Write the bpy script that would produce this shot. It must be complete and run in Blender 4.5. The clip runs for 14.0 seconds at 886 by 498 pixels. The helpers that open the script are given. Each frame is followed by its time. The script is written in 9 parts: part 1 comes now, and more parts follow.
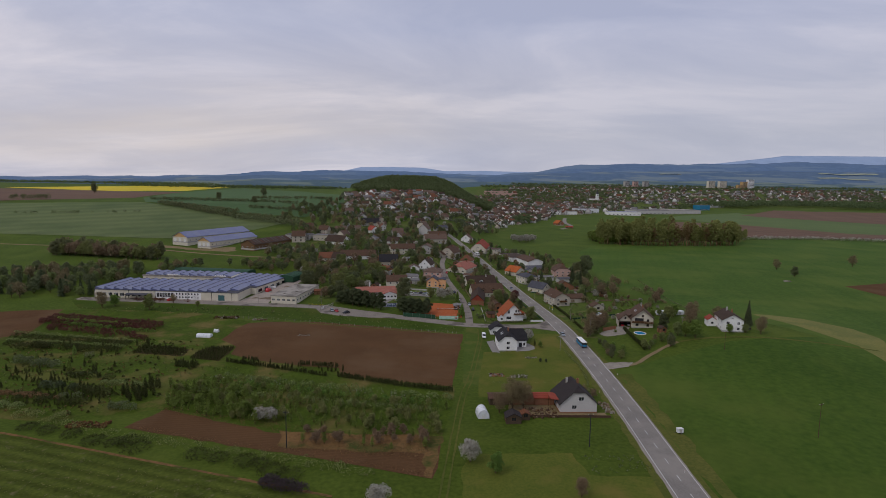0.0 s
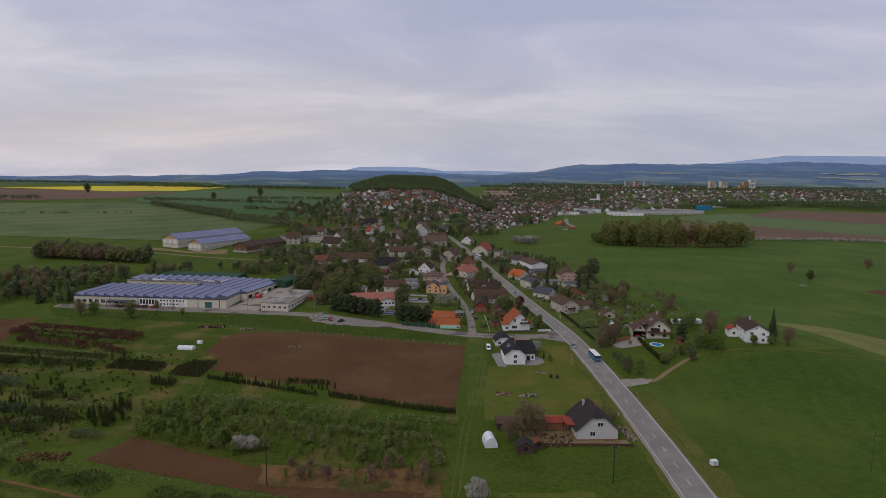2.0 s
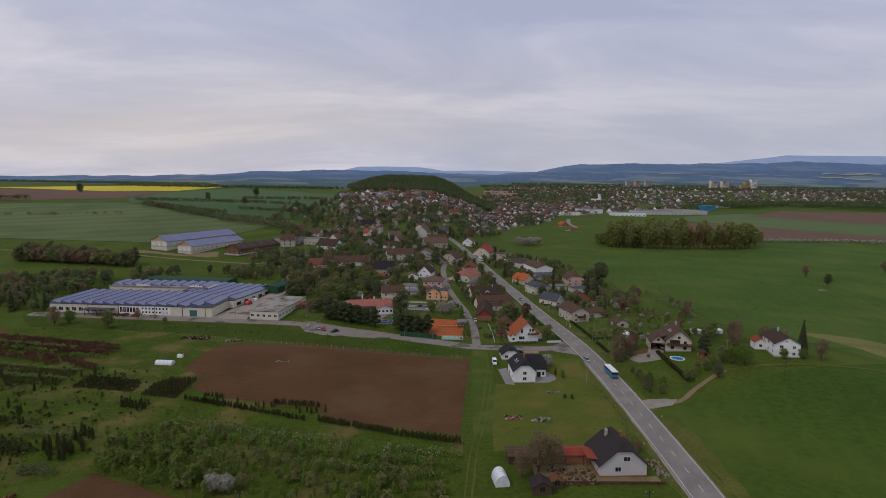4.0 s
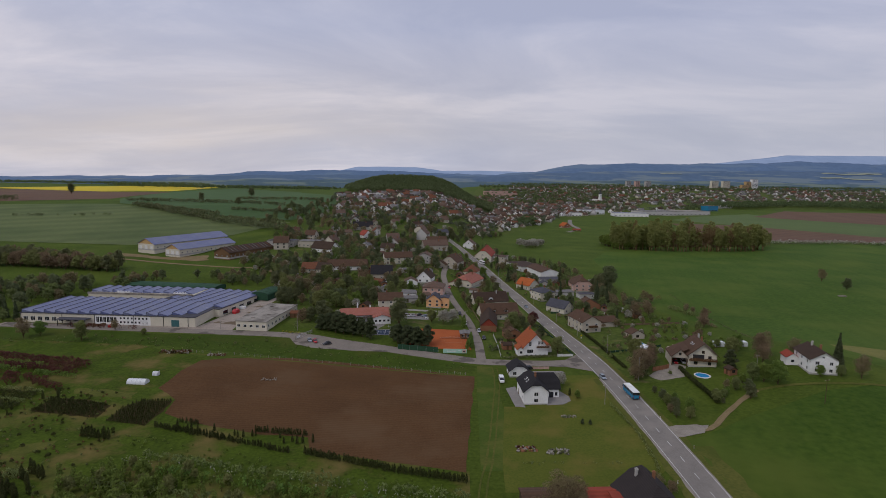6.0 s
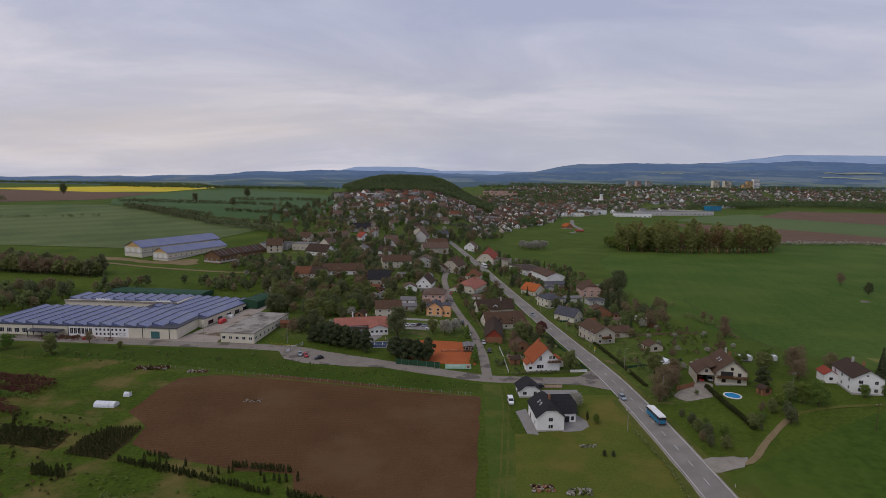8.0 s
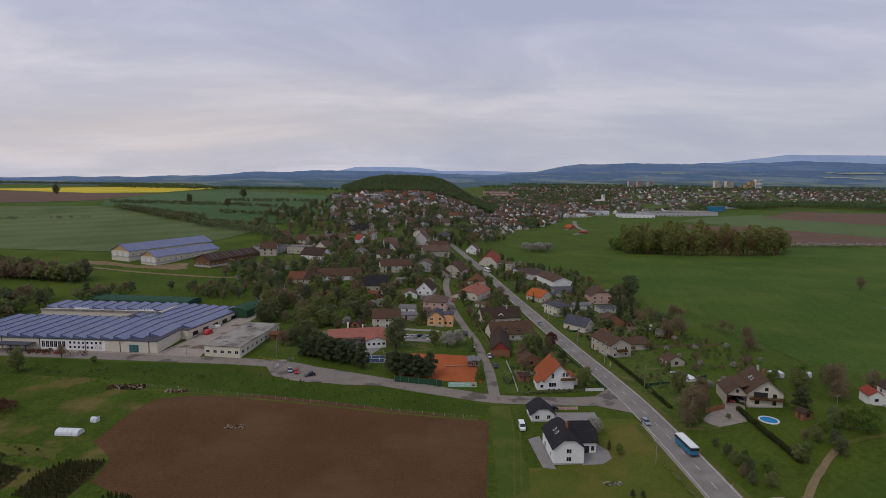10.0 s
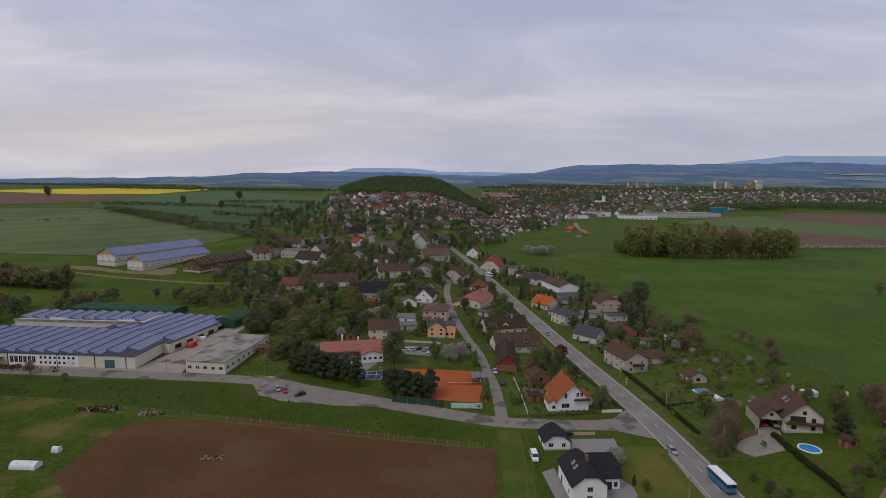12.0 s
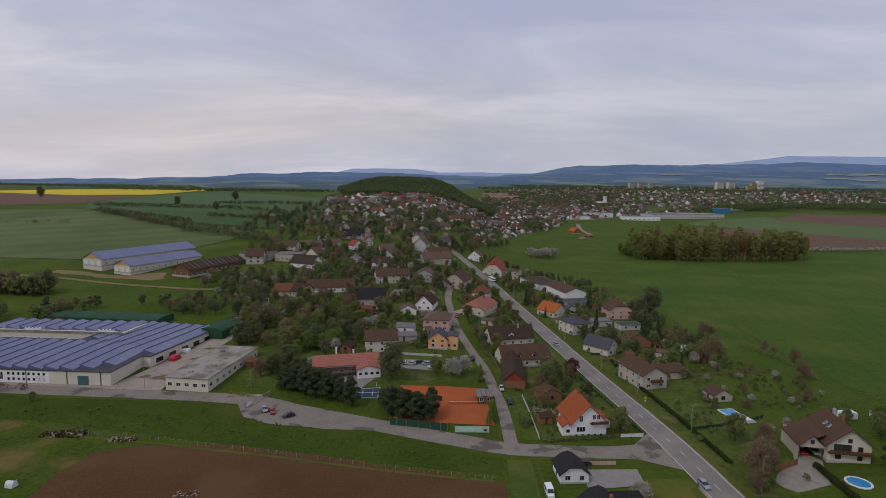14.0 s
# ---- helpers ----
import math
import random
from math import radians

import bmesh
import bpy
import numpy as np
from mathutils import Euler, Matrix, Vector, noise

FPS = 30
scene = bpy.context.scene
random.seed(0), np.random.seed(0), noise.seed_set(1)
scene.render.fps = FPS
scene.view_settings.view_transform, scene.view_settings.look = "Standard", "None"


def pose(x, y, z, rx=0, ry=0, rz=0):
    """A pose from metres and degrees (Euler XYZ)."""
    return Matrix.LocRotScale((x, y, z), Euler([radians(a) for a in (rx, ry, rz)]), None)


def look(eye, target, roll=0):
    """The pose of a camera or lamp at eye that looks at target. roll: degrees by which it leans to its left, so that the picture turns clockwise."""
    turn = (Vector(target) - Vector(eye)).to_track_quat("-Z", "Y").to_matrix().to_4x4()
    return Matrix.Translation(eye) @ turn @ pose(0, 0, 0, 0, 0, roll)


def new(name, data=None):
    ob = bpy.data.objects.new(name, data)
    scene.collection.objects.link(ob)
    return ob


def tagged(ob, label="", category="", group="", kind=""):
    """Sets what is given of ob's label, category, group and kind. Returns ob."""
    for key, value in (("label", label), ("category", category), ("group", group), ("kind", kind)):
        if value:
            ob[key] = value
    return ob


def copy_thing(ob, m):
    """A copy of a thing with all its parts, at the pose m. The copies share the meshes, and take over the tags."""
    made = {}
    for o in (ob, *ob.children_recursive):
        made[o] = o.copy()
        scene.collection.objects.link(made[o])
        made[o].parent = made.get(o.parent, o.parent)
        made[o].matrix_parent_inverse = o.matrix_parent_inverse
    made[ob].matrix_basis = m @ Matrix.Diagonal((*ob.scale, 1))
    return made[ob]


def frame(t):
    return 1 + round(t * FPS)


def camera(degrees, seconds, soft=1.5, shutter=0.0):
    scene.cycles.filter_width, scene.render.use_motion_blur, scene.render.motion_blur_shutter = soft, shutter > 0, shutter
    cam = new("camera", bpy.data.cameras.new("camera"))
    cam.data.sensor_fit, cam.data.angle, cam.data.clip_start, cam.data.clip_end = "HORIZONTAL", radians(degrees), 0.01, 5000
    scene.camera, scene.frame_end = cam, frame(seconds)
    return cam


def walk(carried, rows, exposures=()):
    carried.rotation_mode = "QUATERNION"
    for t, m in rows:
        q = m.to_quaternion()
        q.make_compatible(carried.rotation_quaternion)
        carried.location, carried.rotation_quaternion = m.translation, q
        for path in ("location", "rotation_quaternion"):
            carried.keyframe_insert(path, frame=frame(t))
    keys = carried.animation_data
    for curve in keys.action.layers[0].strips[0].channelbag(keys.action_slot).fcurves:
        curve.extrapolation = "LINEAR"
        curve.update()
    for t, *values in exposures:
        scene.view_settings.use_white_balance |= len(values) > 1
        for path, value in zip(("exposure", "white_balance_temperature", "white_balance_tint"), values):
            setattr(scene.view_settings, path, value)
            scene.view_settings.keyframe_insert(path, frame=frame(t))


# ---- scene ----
# ---- camera and its flight ----
cam = camera(78.3, 14.0, soft=0.6)
PATH = [
    (0, look((0.421, -2.13, 77.98), (0.521, -0.147, 77.74), 0.85)),
    (1.5, look((0.45, 13.1, 77.92), (0.552, 15.083, 77.68), 0.85)),
    (3, look((0.33, 28.75, 77.85), (0.434, 30.733, 77.609), 0.85)),
    (5.5, look((0.03, 55.71, 77.74), (0.14, 57.693, 77.5), 0.85)),
    (7.5, look((-0.08, 77.04, 77.68), (0.034, 79.023, 77.44), 0.8)),
    (10.5, look((-0.17, 107.2, 77.83), (-0.054, 109.183, 77.592), 0.72)),
    (12, look((-0.29, 120.93, 77.94), (-0.17, 122.913, 77.705), 0.7)),
    (14, look((-0.3, 138.63, 78.1), (-0.178, 140.613, 77.867), 0.7)),
]
walk(cam, PATH, exposures=((0, 0.0), (14, 0.0)))

# ---- sky and sun ----
SUN_EL, SUN_AZ = 48, 235
world = bpy.data.worlds.new("overcast_sky")
scene.world = world
world.use_nodes = True
wt = world.node_tree
wt.nodes.clear()


def link(tree, a, b):
    tree.links.new(a, b)


def build_sky():
    n = wt.nodes
    out = n.new("ShaderNodeOutputWorld")
    sky = n.new("ShaderNodeTexSky")
    sky.sky_type, sky.sun_disc = "NISHITA", False
    sky.sun_elevation, sky.sun_rotation = radians(SUN_EL), radians(SUN_AZ)
    clear = n.new("ShaderNodeBackground")
    clear.inputs["Strength"].default_value = 0.06
    link(wt, sky.outputs[0], clear.inputs["Color"])
    # cloud deck, laid out on a plane overhead
    tc = n.new("ShaderNodeTexCoord")
    sep = n.new("ShaderNodeSeparateXYZ")
    link(wt, tc.outputs["Generated"], sep.inputs[0])
    lift = n.new("ShaderNodeMath")
    lift.operation = "MAXIMUM"
    link(wt, sep.outputs["Z"], lift.inputs[0])
    lift.inputs[1].default_value = 0.0
    add = n.new("ShaderNodeMath")
    add.operation = "ADD"
    link(wt, lift.outputs[0], add.inputs[0])
    add.inputs[1].default_value = 0.20
    xy = n.new("ShaderNodeCombineXYZ")
    for axis in ("X", "Y"):
        div = n.new("ShaderNodeMath")
        div.operation = "DIVIDE"
        link(wt, sep.outputs[axis], div.inputs[0])
        link(wt, add.outputs[0], div.inputs[1])
        link(wt, div.outputs[0], xy.inputs[axis])
    mp = n.new("ShaderNodeMapping")
    link(wt, xy.outputs[0], mp.inputs["Vector"])
    mp.inputs["Scale"].default_value = (0.55, 0.95, 1)
    mp.inputs["Rotation"].default_value = (0, 0, radians(12))
    mp.inputs["Location"].default_value = (4.3, 2.2, 0)
    big = n.new("ShaderNodeTexNoise")
    big.inputs["Scale"].default_value = 1.15
    big.inputs["Detail"].default_value = 7
    big.inputs["Roughness"].default_value = 0.58
    big.inputs["Distortion"].default_value = 0.5
    link(wt, mp.outputs[0], big.inputs["Vector"])
    tone = n.new("ShaderNodeValToRGB")
    e = tone.color_ramp.elements
    e[0].position, e[0].color = 0.38, (0.465, 0.498, 0.665, 1)
    e[1].position, e[1].color = 0.64, (0.75, 0.735, 0.85, 1)
    mid = e.new(0.5)
    mid.color = (0.55, 0.572, 0.725, 1)
    link(wt, big.outputs[0], tone.inputs[0])
    # the thinner, creamier cloud low over the land, brightest to the west
    low = n.new("ShaderNodeValToRGB")
    e = low.color_ramp.elements
    e[0].position, e[0].color = 0.0, (0.40, 0.40, 0.40, 1)
    e[1].position, e[1].color = 0.26, (0, 0, 0, 1)
    bright = e.new(0.085)
    bright.color = (0.9, 0.9, 0.9, 1)
    link(wt, lift.outputs[0], low.inputs[0])
    west = n.new("ShaderNodeMapRange")
    west.inputs["From Min"].default_value, west.inputs["From Max"].default_value = 0.75, -0.55
    west.inputs["To Min"].default_value, west.inputs["To Max"].default_value = 0.0, 1.0
    link(wt, sep.outputs["X"], west.inputs["Value"])
    streak = n.new("ShaderNodeTexNoise")
    streak.inputs["Scale"].default_value = 0.9
    streak.inputs["Detail"].default_value = 5
    link(wt, mp.outputs[0], streak.inputs["Vector"])
    sr = n.new("ShaderNodeMapRange")
    sr.inputs["From Min"].default_value, sr.inputs["From Max"].default_value = 0.3, 0.7
    sr.inputs["To Min"].default_value, sr.inputs["To Max"].default_value = 0.25, 1.0
    link(wt, streak.outputs[0], sr.inputs["Value"])
    m1 = n.new("ShaderNodeMath")
    m1.operation = "MULTIPLY"
    link(wt, low.outputs[0], m1.inputs[0])
    link(wt, west.outputs[0], m1.inputs[1])
    m2 = n.new("ShaderNodeMath")
    m2.operation = "MULTIPLY"
    link(wt, m1.outputs[0], m2.inputs[0])
    link(wt, sr.outputs[0], m2.inputs[1])
    mix = n.new("ShaderNodeMix")
    mix.data_type = "RGBA"
    link(wt, m2.outputs[0], mix.inputs["Factor"])
    link(wt, tone.outputs[0], mix.inputs["A"])
    mix.inputs["B"].default_value = (0.78, 0.68, 0.615, 1)
    # the deck hangs lower and greyer towards the east
    inv = n.new("ShaderNodeMath")
    inv.operation = "SUBTRACT"
    inv.inputs[0].default_value = 0.85
    link(wt, west.outputs[0], inv.inputs[1])
    m3 = n.new("ShaderNodeMath")
    m3.operation, m3.use_clamp = "MULTIPLY", True
    link(wt, low.outputs[0], m3.inputs[0])
    link(wt, inv.outputs[0], m3.inputs[1])
    grey = n.new("ShaderNodeMix")
    grey.data_type = "RGBA"
    link(wt, m3.outputs[0], grey.inputs["Factor"])
    link(wt, mix.outputs["Result"], grey.inputs["A"])
    grey.inputs["B"].default_value = (0.478, 0.492, 0.578, 1)
    cloud = n.new("ShaderNodeBackground")
    cloud.inputs["Strength"].default_value = 0.90
    link(wt, grey.outputs["Result"], cloud.inputs["Color"])
    both = n.new("ShaderNodeMixShader")
    both.inputs[0].default_value = 0.93
    link(wt, clear.outputs[0], both.inputs[1])
    link(wt, cloud.outputs[0], both.inputs[2])
    link(wt, both.outputs[0], out.inputs["Surface"])


build_sky()
sun_data = bpy.data.lights.new("sun", "SUN")
sun_data.energy, sun_data.angle, sun_data.color = 0.9, radians(20), (1.0, 0.95, 0.88)
sun = new("sun", sun_data)
_az = radians(SUN_AZ)
sun.matrix_world = look((0, 0, 300), Vector((0, 0, 300)) - Vector((math.sin(_az) * math.cos(radians(SUN_EL)), math.cos(_az) * math.cos(radians(SUN_EL)), math.sin(radians(SUN_EL)))))

# ---- materials ----
def earthy(c):
    """Earth and plant colours, a touch warmer."""
    if c and max(c) - min(c) > 0.3 * max(c) and c[2] < max(c[0], c[1]) and max(c) < 0.3:
        return (c[0] * 1.14, c[1] * 1.02, c[2] * 0.80)
    return c


def mat(name, a, b=None, rough=0.8, size=1.0, fine=12.0, bump=0.2, metal=0.0, island=0.0, obj=0.0, spec=0.12, stain=None, stain_size=0.05, stain_at=(0.5, 0.7), wave=None, bands="X"):
    """A surface of colour a to b, mottled at two scales. stain: a third colour in large patches. wave: (spacing in metres, strength, turn in degrees) of stripes or courses."""
    m = bpy.data.materials.new(name)
    m.use_nodes = True
    t = m.node_tree
    n = t.nodes
    p = n["Principled BSDF"]
    p.inputs["Roughness"].default_value = rough
    p.inputs["Metallic"].default_value = metal
    p.inputs["Specular IOR Level"].default_value = spec
    b = b or tuple(v * 0.72 for v in a)
    a, b, stain = earthy(a), earthy(b), earthy(stain)
    tc = n.new("ShaderNodeTexCoord")
    big = n.new("ShaderNodeTexNoise")
    big.inputs["Scale"].default_value = size
    big.inputs["Detail"].default_value = 4
    small = n.new("ShaderNodeTexNoise")
    small.inputs["Scale"].default_value = fine
    small.inputs["Detail"].default_value = 3
    link(t, tc.outputs["Object"], big.inputs["Vector"])
    link(t, tc.outputs["Object"], small.inputs["Vector"])
    avg = n.new("ShaderNodeMix")
    avg.inputs["Factor"].default_value = 0.58
    link(t, big.outputs[0], avg.inputs["A"])
    link(t, small.outputs[0], avg.inputs["B"])
    sharp = n.new("ShaderNodeMapRange")
    sharp.inputs["From Min"].default_value, sharp.inputs["From Max"].default_value = 0.37, 0.63
    link(t, avg.outputs["Result"], sharp.inputs["Value"])
    col = n.new("ShaderNodeMix")
    col.data_type = "RGBA"
    link(t, sharp.outputs[0], col.inputs["Factor"])
    col.inputs["A"].default_value, col.inputs["B"].default_value = (*a, 1), (*b, 1)
    last = col.outputs["Result"]
    if stain:
        patch = n.new("ShaderNodeTexNoise")
        patch.inputs["Scale"].default_value = stain_size
        patch.inputs["Detail"].default_value = 6
        patch.inputs["Roughness"].default_value = 0.6
        link(t, tc.outputs["Object"], patch.inputs["Vector"])
        pr = n.new("ShaderNodeMapRange")
        pr.inputs["From Min"].default_value, pr.inputs["From Max"].default_value = stain_at
        link(t, patch.outputs[0], pr.inputs["Value"])
        mx = n.new("ShaderNodeMix")
        mx.data_type = "RGBA"
        link(t, pr.outputs[0], mx.inputs["Factor"])
        link(t, last, mx.inputs["A"])
        mx.inputs["B"].default_value = (*stain, 1)
        last = mx.outputs["Result"]
    height = small.outputs[0]
    if wave:
        spacing, strength, turn = wave
        mp = n.new("ShaderNodeMapping")
        mp.inputs["Rotation"].default_value = (0, 0, radians(turn))
        link(t, tc.outputs["Object"], mp.inputs["Vector"])
        w = n.new("ShaderNodeTexWave")
        w.bands_direction = bands
        w.inputs["Scale"].default_value = 0.314 / spacing
        w.inputs["Distortion"].default_value = 0.6
        w.inputs["Detail Scale"].default_value = 0.4
        link(t, mp.outputs[0], w.inputs["Vector"])
        dk = n.new("ShaderNodeMapRange")
        dk.inputs["To Min"].default_value = 1 - strength
        link(t, w.outputs["Fac"], dk.inputs["Value"])
        mul = n.new("ShaderNodeMix")
        mul.data_type, mul.blend_type = "RGBA", "MULTIPLY"
        mul.inputs["Factor"].default_value = 1
        link(t, last, mul.inputs["A"])
        link(t, dk.outputs[0], mul.inputs["B"])
        last = mul.outputs["Result"]
        height = w.outputs["Fac"]
    if island or obj:
        hv = n.new("ShaderNodeHueSaturation")
        rnd = n.new("ShaderNodeNewGeometry").outputs["Random Per Island"] if island else n.new("ShaderNodeObjectInfo").outputs["Random"]
        v = n.new("ShaderNodeMapRange")
        amount = island or obj
        v.inputs["To Min"].default_value, v.inputs["To Max"].default_value = 1 - amount, 1 + amount
        link(t, rnd, v.inputs["Value"])
        link(t, v.outputs[0], hv.inputs["Value"])
        if island and obj:
            h = n.new("ShaderNodeMapRange")
            h.inputs["To Min"].default_value, h.inputs["To Max"].default_value = 0.5 - 0.05 * obj, 0.5 + 0.06 * obj
            link(t, n.new("ShaderNodeObjectInfo").outputs["Random"], h.inputs["Value"])
            link(t, h.outputs[0], hv.inputs["Hue"])
        link(t, last, hv.inputs["Color"])
        last = hv.outputs["Color"]
    link(t, last, p.inputs["Base Color"])
    if bump:
        bp = n.new("ShaderNodeBump")
        bp.inputs["Strength"].default_value = bump
        bp.inputs["Distance"].default_value = 0.05
        link(t, height, bp.inputs["Height"])
        link(t, bp.outputs[0], p.inputs["Normal"])
    return m


def leaf_mat(name, a, b, obj=0.35):
    m = mat(name, a, b, rough=0.65, size=0.22, fine=1.6, bump=0, island=0.2, obj=obj, spec=0.12)
    t = m.node_tree
    p = t.nodes["Principled BSDF"]
    thin = t.nodes.new("ShaderNodeBsdfTranslucent")
    link(t, p.inputs["Base Color"].links[0].from_socket, thin.inputs["Color"])
    mix = t.nodes.new("ShaderNodeMixShader")
    mix.inputs[0].default_value = 0.5
    link(t, p.outputs[0], mix.inputs[1])
    link(t, thin.outputs[0], mix.inputs[2])
    link(t, mix.outputs[0], t.nodes["Material Output"].inputs["Surface"])
    return m


M = {}
M["grass"] = mat("grass", (0.062, 0.095, 0.017), (0.034, 0.057, 0.010), size=0.035, fine=0.75, bump=0.8, spec=0.02, stain=(0.080, 0.108, 0.023), stain_size=0.018, stain_at=(0.52, 0.78))
M["meadow"] = mat("meadow_grass", (0.050, 0.089, 0.015), (0.027, 0.057, 0.009), size=0.02, fine=0.45, bump=0.8, spec=0.02, stain=(0.064, 0.096, 0.020), stain_size=0.016, stain_at=(0.46, 0.66), wave=(9, 0.05, 20))
M["lawn"] = mat("lawn", (0.092, 0.112, 0.026), (0.062, 0.090, 0.020), spec=0.02, size=0.08, fine=1.5, bump=0.3, stain=(0.125, 0.115, 0.038), stain_size=0.05)
M["verge"] = mat("verge_grass", (0.098, 0.110, 0.034), (0.064, 0.082, 0.024), spec=0.02, size=0.1, fine=1.2, bump=0.4, stain=(0.055, 0.080, 0.02), stain_size=0.06)
M["rough_grass"] = mat("rough_grass", (0.060, 0.098, 0.016), (0.030, 0.052, 0.010), spec=0.02, size=0.12, fine=1.0, bump=0.8, stain=(0.125, 0.110, 0.048), stain_size=0.06, stain_at=(0.50, 0.68))
M["strip_grass"] = mat("strip_grass", (0.080, 0.108, 0.024), (0.042, 0.064, 0.014), spec=0.02, size=0.1, fine=0.9, bump=0.6, stain=(0.150, 0.150, 0.085), stain_size=0.45, stain_at=(0.58, 0.74), wave=(4.2, 0.30, -70))
M["gardens"] = mat("garden_ground", (0.078, 0.112, 0.028), (0.042, 0.066, 0.018), spec=0.02, size=0.09, fine=0.6, bump=0.8, stain=(0.150, 0.122, 0.080), stain_size=0.07, stain_at=(0.57, 0.70))
M["dark_bed"] = mat("dark_mulch", (0.050, 0.042, 0.022), (0.030, 0.028, 0.014), size=0.2, fine=1.5, bump=0.5, spec=0.02)
M["mown"] = mat("mown_strip", (0.060, 0.100, 0.022), (0.045, 0.078, 0.018), spec=0.02, size=0.1, fine=1.2, stain=(0.115, 0.115, 0.04), stain_size=0.04)
M["crop"] = mat("pale_crop", (0.150, 0.155, 0.050), (0.105, 0.125, 0.036), size=0.05, fine=0.8, stain=(0.075, 0.105, 0.028), stain_size=0.03)
M["pale_field"] = mat("pale_field", (0.098, 0.128, 0.055), (0.078, 0.108, 0.046), size=0.01, fine=0.2, bump=0, stain=(0.052, 0.080, 0.030), stain_size=0.010, wave=(30, 0.22, 68))
M["green_field"] = mat("green_field", (0.040, 0.085, 0.030), (0.032, 0.070, 0.026), size=0.01, fine=0.2, bump=0, wave=(24, 0.12, 30))
M["strip_field"] = mat("young_crop", (0.085, 0.135, 0.048), (0.065, 0.110, 0.040), size=0.01, fine=0.3, bump=0)
M["soil"] = mat("ploughed_soil", (0.100, 0.060, 0.036), (0.070, 0.042, 0.026), spec=0.02, size=0.05, fine=1.6, bump=0.8, stain=(0.102, 0.068, 0.046), stain_size=0.03, wave=(1.6, 0.03, 84))
# the same soil for far fields, paled and greyed by haze in the colour
M["far_soil"] = mat("hazed_ploughed_soil", (0.125, 0.082, 0.062), (0.100, 0.062, 0.048), size=0.012, fine=0.3, bump=0, wave=(22, 0.10, 60))
M["dry"] = mat("dry_scrub", (0.170, 0.105, 0.055), (0.095, 0.068, 0.036), spec=0.02, size=0.15, fine=1.1, bump=0.8, stain=(0.045, 0.062, 0.02), stain_size=0.09, stain_at=(0.5, 0.66))
M["rape"] = mat("rapeseed_bloom", (0.62, 0.47, 0.015), (0.50, 0.40, 0.02), size=0.012, fine=0.2, bump=0, stain=(0.36, 0.33, 0.03), stain_size=0.01)
M["asphalt"] = mat("worn_asphalt", (0.215, 0.195, 0.172), (0.165, 0.150, 0.134), rough=0.85, size=0.12, fine=2.2, bump=0.2, stain=(0.235, 0.213, 0.186), stain_size=0.09, stain_at=(0.45, 0.62))
M["old_asphalt"] = mat("patched_asphalt", (0.245, 0.213, 0.180), (0.180, 0.157, 0.133), rough=0.9, size=0.16, fine=1.6, bump=0.3, stain=(0.115, 0.100, 0.085), stain_size=0.09, stain_at=(0.55, 0.60))
M["yard"] = mat("dirty_yard_asphalt", (0.350, 0.298, 0.250), (0.250, 0.212, 0.178), rough=0.9, size=0.12, fine=1.3, bump=0.3, stain=(0.120, 0.100, 0.080), stain_size=0.11, stain_at=(0.54, 0.60))
M["court_line"] = mat("faint_court_line", (0.45, 0.24, 0.15), rough=0.9, bump=0)
M["gravel"] = mat("gravel", (0.30, 0.27, 0.225), (0.20, 0.175, 0.145), rough=0.95, size=0.4, fine=5.0, bump=0.6)
M["dirt"] = mat("dirt_track", (0.205, 0.170, 0.115), (0.135, 0.115, 0.072), rough=0.95, size=0.2, fine=2.0, bump=0.5)
M["paint"] = mat("road_paint", (0.62, 0.62, 0.60), (0.40, 0.39, 0.37), rough=0.7, size=0.6, fine=4.0, bump=0)
M["clay"] = mat("red_clay_court", (0.38, 0.105, 0.035), (0.31, 0.082, 0.028), rough=0.95, size=0.15, fine=2.0, bump=0.1)
M["paving"] = mat("grey_paving", (0.27, 0.25, 0.235), (0.20, 0.19, 0.175), rough=0.9, size=0.4, fine=4.0, bump=0.2)
M["concrete"] = mat("weathered_concrete", (0.33, 0.30, 0.26), (0.24, 0.22, 0.19), rough=0.9, size=0.15, fine=1.5, bump=0.2, stain=(0.14, 0.125, 0.105), stain_size=0.16, stain_at=(0.48, 0.66))
# weathered: worn pale render; on far houses its grey stands in for haze
for nm, a in (("white", (0.80, 0.79, 0.77)), ("cream", (0.62, 0.57, 0.46)), ("beige", (0.48, 0.43, 0.35)), ("peach", (0.78, 0.42, 0.21)), ("grey", (0.42, 0.40, 0.37)), ("weathered", (0.52, 0.50, 0.48)), ("yellow", (0.66, 0.52, 0.24)), ("ochre", (0.50, 0.33, 0.15)), ("pink", (0.55, 0.36, 0.30)), ("timber", (0.150, 0.098, 0.066)), ("dark_timber", (0.075, 0.060, 0.050)), ("brick", (0.235, 0.125, 0.088))):
    M["wall_" + nm] = mat(nm + "_render", a, tuple(v * 0.88 for v in a), rough=0.9, size=0.4, fine=3.0, bump=0.1, stain=tuple(v * 0.68 for v in a), stain_size=0.35, stain_at=(0.6, 0.85))
